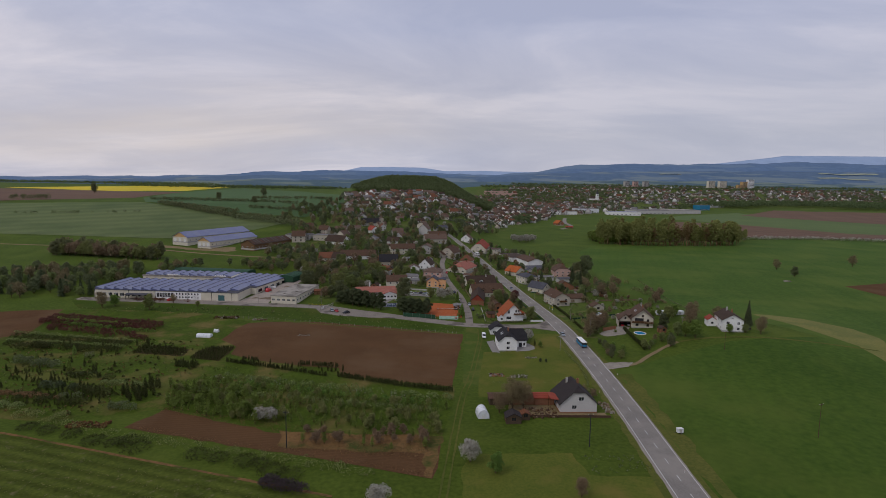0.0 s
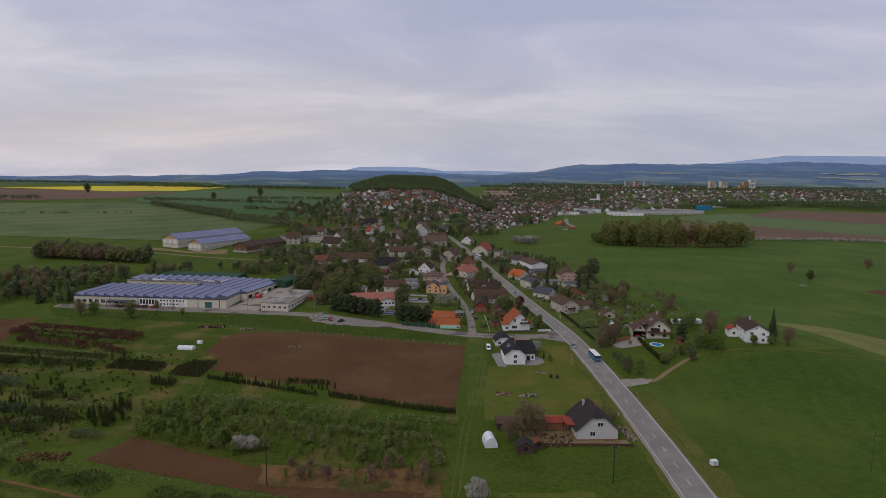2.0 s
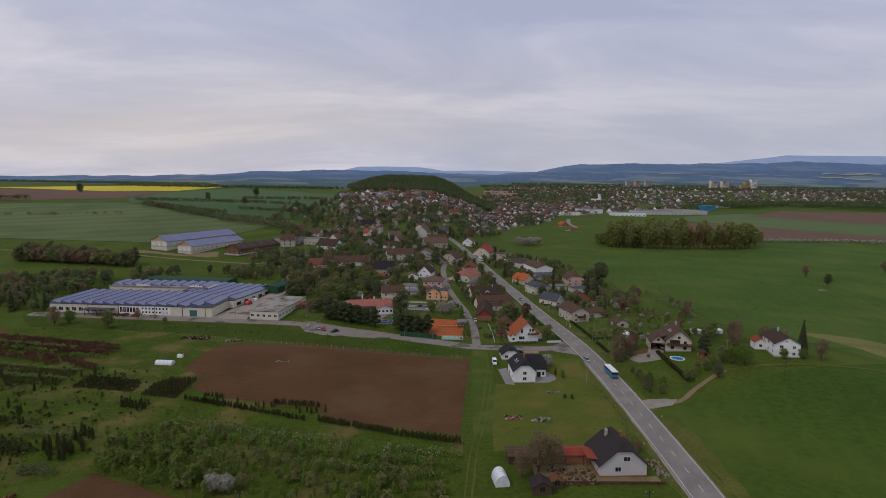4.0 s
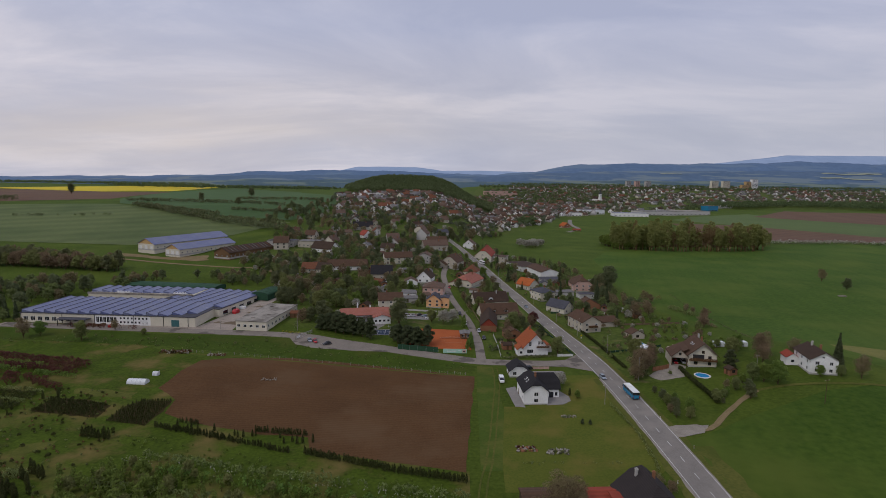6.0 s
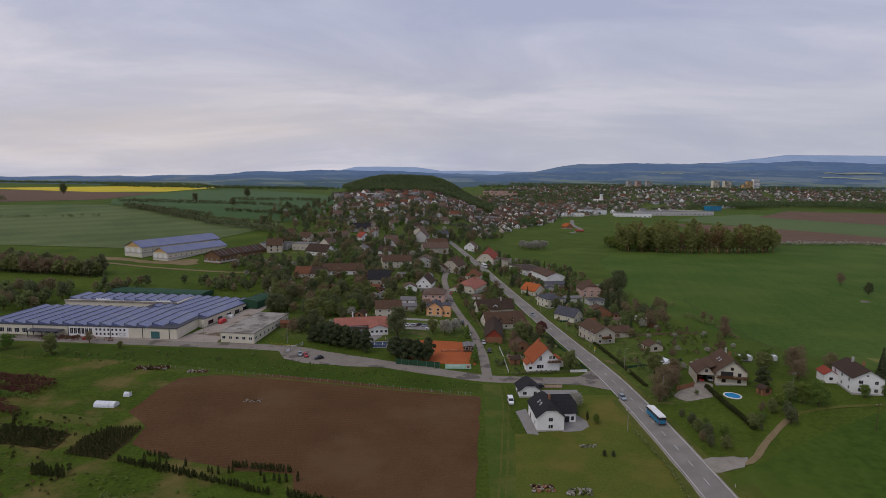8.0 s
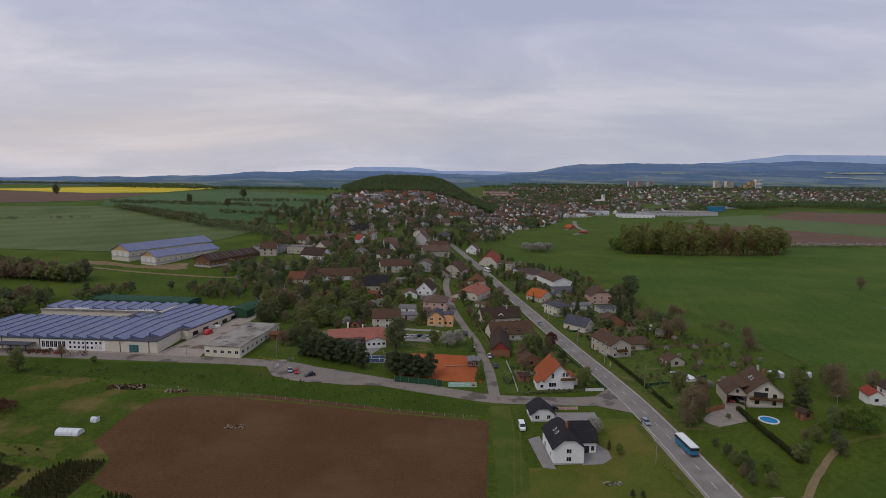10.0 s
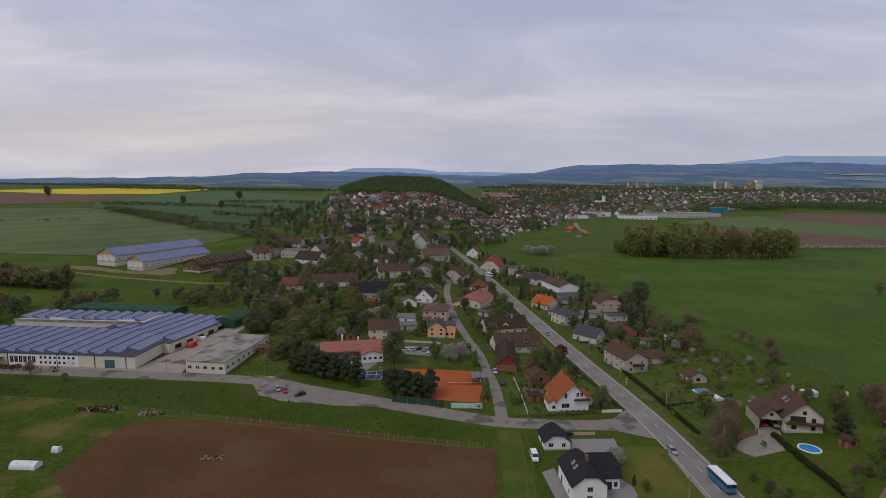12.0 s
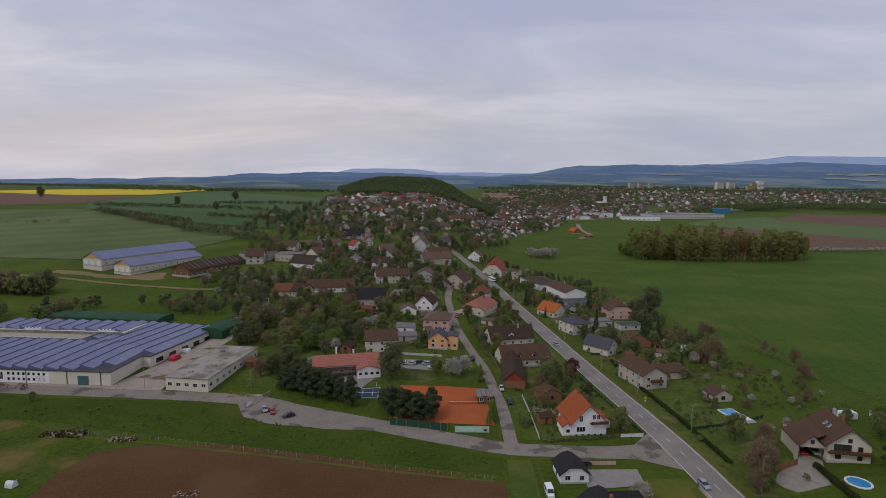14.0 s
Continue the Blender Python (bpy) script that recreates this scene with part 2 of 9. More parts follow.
for nm, a in (("black", (0.032, 0.030, 0.032)), ("charcoal", (0.046, 0.038, 0.037)), ("brown", (0.098, 0.064, 0.052)), ("dark_brown", (0.060, 0.043, 0.038)), ("mauve", (0.135, 0.098, 0.092)), ("orange", (0.47, 0.125, 0.035)), ("terracotta", (0.34, 0.098, 0.040)), ("red", (0.31, 0.068, 0.045)), ("rose", (0.36, 0.145, 0.115)), ("slate", (0.085, 0.085, 0.100)), ("grey", (0.21, 0.20, 0.195)), ("rust", (0.165, 0.075, 0.052))):
    M["roof_" + nm] = mat(nm + "_roof_tiles", a, tuple(v * 0.75 for v in a), rough=0.75, size=0.5, fine=4.0, bump=0.5, wave=(0.34, 0.22, 0), bands="Z", stain=tuple(v * 1.35 + 0.01 for v in a), stain_size=0.3, stain_at=(0.6, 0.9))
M["panel"] = mat("blue_solar_sheet", (0.120, 0.142, 0.275), (0.098, 0.116, 0.230), rough=0.34, size=0.3, fine=2.0, bump=0.1, spec=0.5, wave=(1.05, 0.20, 0), stain=(0.155, 0.172, 0.25), stain_size=0.1)
M["glass"] = mat("window_glass", (0.025, 0.028, 0.032), (0.015, 0.017, 0.02), rough=0.08, bump=0, spec=0.6)
M["frame"] = mat("white_frame", (0.75, 0.74, 0.72), rough=0.5, bump=0)
M["wood"] = mat("brown_wood", (0.125, 0.072, 0.042), (0.085, 0.05, 0.03), rough=0.7, size=2, fine=12, wave=(0.3, 0.3, 0))
M["old_wood"] = mat("grey_weathered_wood", (0.20, 0.165, 0.13), (0.13, 0.105, 0.085), rough=0.85, size=2, fine=10)
M["metal"] = mat("galvanised_steel", (0.48, 0.48, 0.48), rough=0.45, metal=0.7, bump=0)
M["dark"] = mat("dark_iron", (0.04, 0.04, 0.042), rough=0.6, bump=0)
M["rubber"] = mat("tyre_rubber", (0.022, 0.022, 0.023), rough=0.8, bump=0)
M["green_sheet"] = mat("green_netting", (0.028, 0.078, 0.054), (0.020, 0.058, 0.041), rough=0.75, size=0.5, fine=3)
M["water"] = mat("pool_water", (0.03, 0.27, 0.52), (0.02, 0.21, 0.45), rough=0.06, size=1.0, fine=4.0, bump=0.15, spec=0.5)
M["foil"] = mat("white_plastic_film", (0.72, 0.73, 0.74), (0.58, 0.60, 0.62), rough=0.35, size=1.0, fine=4.0)
M["lamp_red"] = mat("red_lamp_glass", (0.5, 0.02, 0.02), rough=0.2, bump=0)
M["bark"] = mat("bark", (0.105, 0.078, 0.056), (0.060, 0.045, 0.033), rough=0.95, size=1.5, fine=9, bump=0.8)
M["grey_bark"] = mat("pale_bark", (0.240, 0.165, 0.105), (0.160, 0.110, 0.075), rough=0.95, size=1.5, fine=9, bump=0.8)
for nm, c in (("car_white", (0.78, 0.78, 0.78)), ("car_red", (0.42, 0.02, 0.025)), ("car_blue", (0.035, 0.06, 0.15)), ("car_silver", (0.42, 0.43, 0.45)), ("car_black", (0.02, 0.021, 0.024)), ("car_bluegrey", (0.27, 0.31, 0.35)), ("bus_blue", (0.022, 0.19, 0.33)), ("bus_white", (0.80, 0.80, 0.79))):
    M[nm] = mat(nm + "_paint", c, tuple(v * 0.93 for v in c), rough=0.25, size=1.0, fine=3.0, bump=0, spec=0.5)
M["leaf_grove"] = leaf_mat("grove_leaves", (0.270, 0.315, 0.110), (0.195, 0.235, 0.085))
M["leaf_grove_bare"] = leaf_mat("half_bare_grove_twigs", (0.240, 0.205, 0.105), (0.170, 0.145, 0.078))
M["leaf_hedge"] = leaf_mat("clipped_hedge_leaves", (0.074, 0.090, 0.036), (0.044, 0.057, 0.023), 0.2)
M["leaf_green"] = leaf_mat("green_leaves", (0.222, 0.272, 0.120), (0.148, 0.188, 0.088))
M["leaf_dark"] = leaf_mat("dark_green_leaves", (0.172, 0.204, 0.120), (0.112, 0.140, 0.086))
M["leaf_fresh"] = leaf_mat("fresh_leaves", (0.178, 0.276, 0.078), (0.112, 0.190, 0.054))
M["leaf_pine"] = leaf_mat("pine_needles", (0.105, 0.136, 0.082), (0.062, 0.088, 0.054), 0.2)
M["leaf_bare"] = leaf_mat("budding_twigs", (0.262, 0.220, 0.162), (0.176, 0.150, 0.114))
M["leaf_white"] = leaf_mat("white_blossom", (0.580, 0.550, 0.480), (0.300, 0.290, 0.220), 0.1)
M["leaf_purple"] = leaf_mat("dark_red_leaves", (0.140, 0.056, 0.058), (0.078, 0.036, 0.038), 0.2)
M["leaf_yellow"] = leaf_mat("yellow_leaves", (0.385, 0.367, 0.061), (0.228, 0.245, 0.044), 0.2)
M["leaf_dry"] = leaf_mat("dry_twigs", (0.263, 0.175, 0.105), (0.158, 0.119, 0.074), 0.2)
M["leaf_lilac"] = leaf_mat("lilac_bush_leaves", (0.115, 0.085, 0.088), (0.060, 0.046, 0.048), 0.2)
M["wood_hill"] = leaf_mat("hill_wood_leaves", (0.125, 0.175, 0.088), (0.082, 0.122, 0.066), 0.2)
# leaves lightened and greyed: some distance haze is in this colour
M["wood_hazed"] = leaf_mat("hazed_far_wood_leaves", (0.160, 0.190, 0.130), (0.105, 0.132, 0.098), 0.2)
# distance haze is put into the base colour of these hills
M["hill_pale"] = mat("hazed_pale_hills", (0.30, 0.385, 0.53), (0.26, 0.345, 0.48), rough=1, size=0.002, fine=0.01, bump=0)


def hill_mat(name, dark, mid, field):
    """Far wooded country with haze in its colours: long strips of wood with a few pale fields between them."""
    m = mat(name, dark, mid, rough=1, size=0.004, fine=0.03, bump=0)
    t = m.node_tree
    n = t.nodes
    p = n["Principled BSDF"]
    base = p.inputs["Base Color"].links[0].from_socket
    tc = n.new("ShaderNodeTexCoord")
    mp = n.new("ShaderNodeMapping")
    mp.inputs["Scale"].default_value = (0.0032, 0.0011, 0.05)
    link(t, tc.outputs["Object"], mp.inputs["Vector"])
    nz = n.new("ShaderNodeTexNoise")
    nz.inputs["Scale"].default_value, nz.inputs["Detail"].default_value = 1.0, 3
    link(t, mp.outputs[0], nz.inputs["Vector"])
    at = n.new("ShaderNodeMapRange")
    at.inputs["From Min"].default_value, at.inputs["From Max"].default_value = 0.53, 0.57
    link(t, nz.outputs[0], at.inputs["Value"])
    mix = n.new("ShaderNodeMix")
    mix.data_type = "RGBA"
    link(t, at.outputs[0], mix.inputs["Factor"])
    link(t, base, mix.inputs["A"])
    mix.inputs["B"].default_value = (*field, 1)
    link(t, mix.outputs["Result"], p.inputs["Base Color"])
    return m


# blue of the haze mixed into wood and field colours, stronger farther off
M["hill_blue"] = hill_mat("hazed_far_wooded_hills", (0.112, 0.175, 0.278), (0.092, 0.146, 0.236), (0.130, 0.190, 0.270))
M["hill_mid"] = hill_mat("hazed_mid_wooded_hills", (0.075, 0.122, 0.190), (0.098, 0.150, 0.225), (0.150, 0.195, 0.225))
M["hill_wood"] = hill_mat("hazed_near_wooded_hills", (0.060, 0.100, 0.122), (0.082, 0.128, 0.150), (0.140, 0.180, 0.155))
# straw colour greyed to match the haze painted on the hills
M["far_straw"] = mat("hazed_pale_field", (0.30, 0.32, 0.24), (0.24, 0.27, 0.21), rough=1, size=0.01, fine=0.05, bump=0)

# grass and leaves lie fuzzy against the light at a low angle
for nm, amount in (("meadow", 0.10), ("grass", 0.07), ("pale_field", 0.08), ("green_field", 0.08), ("gardens", 0.05)):
    bsdf = M[nm].node_tree.nodes["Principled BSDF"]
    bsdf.inputs["Sheen Weight"].default_value = amount
    bsdf.inputs["Sheen Roughness"].default_value = 0.4
    bsdf.inputs["Sheen Tint"].default_value = (0.50, 0.90, 0.30, 1)
M["bank"] = mat("bank_grass", (0.048, 0.082, 0.016), (0.028, 0.052, 0.010), size=0.06, fine=0.9, bump=0.8, spec=0.02, stain=(0.070, 0.085, 0.024), stain_size=0.03)

# ---- helpers of this scene ----
def ramp(v, pts):
    for (a, p), (b, q) in zip(pts, pts[1:]):
        if v < b:
            s = max(0.0, min(1.0, (v - a) / (b - a)))
            return p + (q - p) * s
    return pts[-1][1]


LEFT = ((300, 0), (420, 4), (560, 12), (700, 26), (850, 42), (1075, 46), (1500, 48), (2600, 50), (5200, 40))
MIDDLE = ((290, 0), (400, 5), (590, 15), (800, 29), (1000, 48), (1150, 55), (1400, 52), (2000, 50), (5200, 40))
RIGHT = ((900, 0), (1400, 8), (1950, 24), (2400, 54), (2700, 70), (3000, 74), (5200, 50))


def smooth(v, a, b):
    s = max(0.0, min(1.0, (v - a) / (b - a)))
    return s * s * (3 - 2 * s)


def ground_z(x, y):
    """Height of the land: level meadows, a slope that rises behind the village."""
    u = x / max(y, 250)
    side = ramp(y, LEFT) * (1 - smooth(u, -0.30, -0.02)) + ramp(y, MIDDLE) * smooth(u, -0.30, -0.02)
    z = side * (1 - smooth(u, 0.02, 0.17)) + ramp(y, RIGHT) * smooth(u, 0.02, 0.17)
    z += 6 * math.exp(-((x - 175) ** 2 + (y - 262) ** 2) / 5000)
    z += 32 * math.exp(-((x + 8) / 140) ** 4 - ((y - 1450) / 130) ** 2)
    return z + 0.25 * math.sin(x * 0.021 + 1.0) * math.sin(y * 0.017)


def part(name, bm, material, parent=None, label=""):
    me = bpy.data.meshes.new(name)
    bm.to_mesh(me)
    bm.free()
    return mesh_part(name, me, material, parent, label)


def mesh_part(name, me, material, parent=None, label=""):
    for m in material if isinstance(material, (list, tuple)) else (material,):
        if not me.materials or len(me.materials) < 9:
            me.materials.append(M[m])
    ob = new(name, me)
    ob.parent = parent
    if label:
        ob["label"] = label
    return ob


def box(bm, x0, x1, y0, y1, z0, z1):
    v = [bm.verts.new(c) for c in ((x0, y0, z0), (x1, y0, z0), (x1, y1, z0), (x0, y1, z0), (x0, y0, z1), (x1, y0, z1), (x1, y1, z1), (x0, y1, z1))]
    for f in ((3, 2, 1, 0), (4, 5, 6, 7), (0, 1, 5, 4), (1, 2, 6, 5), (2, 3, 7, 6), (3, 0, 4, 7)):
        bm.faces.new([v[i] for i in f])
    return v


def boxed(*dims):
    bm = bmesh.new()
    box(bm, *dims)
    return bm


def bevelled(amount, *dims):
    bm = boxed(*dims)
    bmesh.ops.bevel(bm, geom=bm.edges[:], offset=amount, segments=2, affect="EDGES")
    return bm


def tube(bm, a, b, r0, r1, n=7):
    a, b = Vector(a), Vector(b)
    q = (b - a).to_track_quat("Z", "Y").to_matrix()
    rings = []
    for p, r in ((a, r0), (b, r1)):
        rings.append([bm.verts.new(p + q @ Vector((r * math.cos(i * 2 * math.pi / n), r * math.sin(i * 2 * math.pi / n), 0))) for i in range(n)])
    for i in range(n):
        bm.faces.new((rings[0][i], rings[0][(i + 1) % n], rings[1][(i + 1) % n], rings[1][i]))
    bm.faces.new(rings[1])
    bm.faces.new(rings[0][::-1])


def pipe(pts, r, n=5):
    """A bent rail of one piece through pts, which lie in one upright plane across y."""
    bm = bmesh.new()
    rings = []
    for i, (x, y, z) in enumerate(pts):
        x0, _, z0 = pts[max(0, i - 1)]
        x1, _, z1 = pts[min(len(pts) - 1, i + 1)]
        d = math.hypot(x1 - x0, z1 - z0) or 1
        nx, nz = -(z1 - z0) / d, (x1 - x0) / d
        rings.append([bm.verts.new((x + nx * r * math.cos(a), y + r * math.sin(a), z + nz * r * math.cos(a))) for a in (k * 2 * math.pi / n for k in range(n))])
    for p, q in zip(rings, rings[1:]):
        for k in range(n):
            bm.faces.new((p[k], p[(k + 1) % n], q[(k + 1) % n], q[k]))
    bm.faces.new(rings[0][::-1])
    bm.faces.new(rings[-1])
    bmesh.ops.recalc_face_normals(bm, faces=bm.faces[:])
    return bm


def tubed(a, b, r0, r1, n=8):
    bm = bmesh.new()
    tube(bm, a, b, r0, r1, n)
    return bm


def thing(name, x, y, rot, label, category, group="", z=None):
    ob = new(name)
    ob.empty_display_size = 0.5
    ob.location = (x, y, ground_z(x, y) if z is None else z)
    ob.rotation_euler = (0, 0, radians(rot))
    return tagged(ob, label, category, group)


# ---- land ----
GX = np.concatenate([-np.geomspace(4600, 520, 36), np.arange(-500, 500, 8.0), np.geomspace(520, 4600, 36)])
GY = np.concatenate([np.arange(-320, 0, 40.0), np.arange(0, 720, 8.0), np.geomspace(720, 4700, 70)])


def build_ground():
    verts = [(x, y, ground_z(x, y)) for y in GY for x in GX]
    w = len(GX)
    faces = [(j * w + i, j * w + i + 1, (j + 1) * w + i + 1, (j + 1) * w + i) for j in range(len(GY) - 1) for i in range(w - 1)]
    me = bpy.data.meshes.new("ground")
    me.from_pydata([(float(a), float(b), float(c)) for a, b, c in verts], [], faces)
    me.shade_smooth()
    me.materials.append(M["grass"])
    return tagged(new("ground", me), "green grassy land that rises behind the village", "ground", kind="structure")


def drape(name, pts, material, up, label, category):
    """A sheet of field, lawn or paving that lies on the land inside the outline pts."""
    bm = bmesh.new()
    bm.faces.new([bm.verts.new((x, y, 0)) for x, y in pts])
    xs, ys = [p[0] for p in pts], [p[1] for p in pts]
    for grid, axis, lo, hi in ((GX, 0, min(xs), max(xs)), (GY, 1, min(ys), max(ys))):
        for g in grid[(grid > lo) & (grid < hi)]:
            co, no = ((g, 0, 0), (1, 0, 0)) if axis == 0 else ((0, g, 0), (0, 1, 0))
            bmesh.ops.bisect_plane(bm, geom=bm.verts[:] + bm.edges[:] + bm.faces[:], plane_co=co, plane_no=no, dist=0.001)
    for v in bm.verts:
        v.co.z = ground_z(v.co.x, v.co.y) + up
    bmesh.ops.recalc_face_normals(bm, faces=bm.faces[:])
    if sum(f.normal.z for f in bm.faces) < 0:
        bmesh.ops.reverse_faces(bm, faces=bm.faces[:])
    ob = part(name, bm, material)
    return tagged(ob, label, category, kind="structure")


def wobble(pts, amount, step):
    """An outline with its long edges broken into uneven pieces."""
    out = []
    for (x0, y0), (x1, y1) in zip(pts, pts[1:] + pts[:1]):
        n = max(1, int(math.hypot(x1 - x0, y1 - y0) / step))
        for i in range(n):
            s = i / n
            k = amount if i else 0
            out.append((x0 + (x1 - x0) * s + random.uniform(-k, k), y0 + (y1 - y0) * s + random.uniform(-k, k)))
    return out


def spline(pts, step=4.0):
    """Points every few metres along a smooth line through pts."""
    out = []
    p = [pts[0]] + list(pts) + [pts[-1]]
    for a, b, c, d in zip(p, p[1:], p[2:], p[3:]):
        n = max(1, int(math.dist(b, c) / step))
        for i in range(n):
            t = i / n
            out.append(tuple(0.5 * (2 * b[k] + (c[k] - a[k]) * t + (2 * a[k] - 5 * b[k] + 4 * c[k] - d[k]) * t * t + (3 * b[k] - a[k] - 3 * c[k] + d[k]) * t ** 3) for k in (0, 1)))
    return out + [tuple(pts[-1])]


def offset_line(line, off):
    out = []
    for i, (x, y) in enumerate(line):
        x0, y0 = line[max(0, i - 1)]
        x1, y1 = line[min(len(line) - 1, i + 1)]
        d = math.hypot(x1 - x0, y1 - y0) or 1
        out.append((x + (y1 - y0) / d * off, y - (x1 - x0) / d * off))
    return out


def ribbon(name, line, left, right, material, up, label="", category="", parent=None, thick=0.0, ragged=0.0):
    """A band along a line, from left to right metres beside it."""
    a, b = offset_line(line, left), offset_line(line, right)
    if ragged:
        a = [(x + random.uniform(-ragged, ragged), y) for x, y in a]
        b = [(x + random.uniform(-ragged, ragged), y) for x, y in b]
    bm = bmesh.new()
    rows = [[bm.verts.new((x, y, ground_z(x, y) + up)) for x, y in (p, q)] for p, q in zip(a, b)]
    for r, s in zip(rows, rows[1:]):
        bm.faces.new((r[0], r[1], s[1], s[0]))
    if thick:
        low = [[bm.verts.new((v.co.x, v.co.y, v.co.z - thick)) for v in r] for r in rows]
        for k in (0, 1):
            for i in range(len(rows) - 1):
                bm.faces.new((rows[i][k], rows[i + 1][k], low[i + 1][k], low[i][k]))
    bmesh.ops.recalc_face_normals(bm, faces=bm.faces[:])
    ob = part(name, bm, material, parent)
    return tagged(ob, label, category, kind="structure") if label else ob


ground = build_ground()
ROAD = spline([(56, -60), (62.5, 30), (67, 80), (71.4, 130.6), (76.0, 182), (79.0, 240), (79.8, 283), (78.9, 310), (77.4, 335), (74.2, 385), (71.0, 440), (66.5, 500), (60.5, 555), (51, 612), (42.5, 648), (32, 680), (26, 703), (31, 727), (46, 762), (63, 807), (80, 850), (112, 915), (155, 975)])
STREET = spline([(75, 287), (59, 288.5), (40, 291.0), (30, 292.5), (13, 298.8), (-5, 306.0), (-24, 314.0), (-41, 321.5), (-53, 327.5), (-75, 332.5), (-110, 337), (-150, 342), (-215, 350)])
LANE = spline([(30.7, 292), (32.4, 318), (32.2, 335), (31.0, 360), (28, 380), (24.4, 413), (23.8, 440), (23.6, 470), (27, 500)])
DRIVE = spline([(83, 220.4), (95, 221.5), (107, 232), (127, 247), (144, 249.5), (172, 246)])


def near_road(x, y, gap):
    for line, half in ((ROAD, 5), (STREET, 4), (LANE, 3.5), (DRIVE, 2.5)):
        for px, py in line:
            if abs(px - x) < half + gap and abs(py - y) < 4 and math.hypot(px - x, py - y) < half + gap:
                return True
    return False


# fields
drape("field_meadow", [(86, -60), (420, -60), (900, 300), (820, 860), (480, 815), (425, 700), (230, 690), (190, 620), (160, 470), (150, 400), (178, 300), (200, 250), (150, 243), (112, 228), (84, 214), (79, 150), (72, 80)], "meadow", 0.05, "broad mown green meadow with faint tracks", "meadow")
drape("field_soil_1", wobble([(-91, 294), (-80, 297), (-54, 297), (-20, 288), (25.5, 273.5), (15, 199.5), (-29.5, 213), (-31.5, 221.2), (-46.7, 223.4), (-63, 229.2), (-73.5, 233.8), (-82.3, 239.5), (-83.6, 251), (-94.5, 262), (-94, 281)], 0.4, 6), "soil", 0.07, "bare brown ploughed field", "field")
drape("field_soil_2", wobble([(-91, 166), (-84.5, 180), (-60, 169), (-40.5, 161), (-10, 155), (8.4, 152), (5.3, 133.5), (-15, 141), (-37.6, 149), (-65, 157)], 0.8, 5), "soil", 0.07, "strip of bare brown soil", "field")
drape("field_scrub", wobble([(-42, 163), (-14, 160), (9.4, 158), (5.2, 133.5), (3.0, 135), (3.5, 147), (-12, 148), (-40, 153)], 1.0, 4), "dry", 0.10, "dry reddish grass along the bare soil", "field")
drape("field_soil_3", wobble([(-330, 305), (-207, 323), (-193.6, 274), (-205, 262), (-330, 240)], 0.5, 10), "soil", 0.07, "brown soil field beside the nursery", "field")
drape("field_nursery", wobble([(-205, 262), (-195, 274), (-209, 321), (-140, 322), (-90, 297), (-90, 282), (-90, 262), (-80, 251), (-70, 240), (-28, 226), (-27, 214), (16, 201), (12, 172), (9, 158), (-40, 163), (-85, 181), (-110, 170), (-160, 178), (-230, 195)], 0.8, 10), "rough_grass", 0.04, "weedy rough grass of a tree nursery", "field")
drape("field_strips", [(-330, 205), (-126, 162), (-105, 155.5), (-66, 142), (-24, 127), (10, 112), (0, 60), (-330, 60)], "strip_grass", 0.06, "grass field in uneven mown stripes", "field")
drape("field_lawn", [(32.5, 243), (25.5, 203), (24, 189.5), (60, 189.5), (72.5, 201), (74.6, 240), (75, 272), (63, 273), (55, 251), (40, 243)], "lawn", 0.06, "yellowish mown lawn round the black-roofed house", "lawn")
drape("field_mown", [(19, 200), (25, 200), (32, 240), (34.5, 285), (28, 286), (26, 270)], "mown", 0.065, "mown grass strip beside the ploughed field", "grass")
drape("field_garden", wobble([(12, 108), (63, 108), (64.5, 133), (48, 134.5), (46.5, 146.5), (16, 147), (13, 135)], 0.5, 4), "lawn", 0.06, "rough yellowish garden grass by the road", "lawn")
drape("field_crop", wobble([(199, 303), (212, 300), (224, 294.5), (237, 274), (236, 255), (229.5, 244.5), (222, 215), (200, 195), (196, 205), (205.5, 217.7), (210, 238), (205.6, 257.6), (203, 275), (198, 292)], 0.5, 5), "crop", 0.09, "pale unripe strip on the meadow", "field")
drape("field_soil_4", [(346, 413), (520, 470), (480, 380), (345, 374)], "soil", 0.10, "small brown field corner in the meadow", "field")
drape("field_young_crop", [(560, 1215), (664, 1322), (872, 1436), (887, 1333), (922, 1196), (1010, 1120), (1500, 1090), (1500, 800), (950, 860), (758, 908), (640, 1096)], "strip_field", 0.25, "pale green strip of young crop", "field")
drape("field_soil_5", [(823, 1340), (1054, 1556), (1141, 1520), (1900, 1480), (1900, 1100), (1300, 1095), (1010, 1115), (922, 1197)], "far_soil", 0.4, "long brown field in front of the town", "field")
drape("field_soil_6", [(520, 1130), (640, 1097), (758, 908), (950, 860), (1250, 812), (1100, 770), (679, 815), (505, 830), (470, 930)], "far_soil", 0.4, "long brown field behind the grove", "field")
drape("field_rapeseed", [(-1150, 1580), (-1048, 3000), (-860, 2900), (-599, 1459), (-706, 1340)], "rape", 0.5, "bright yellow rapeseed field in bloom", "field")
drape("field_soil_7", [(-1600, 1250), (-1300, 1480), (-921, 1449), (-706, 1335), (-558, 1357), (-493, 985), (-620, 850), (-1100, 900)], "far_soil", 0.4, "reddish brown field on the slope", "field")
drape("field_pale", [(-900, 800), (-596, 825), (-422, 858), (-242, 750), (-147, 728), (-190, 640), (-259, 590), (-452, 606), (-700, 640)], "pale_field", 0.3, "pale green terraced field on the slope", "field")
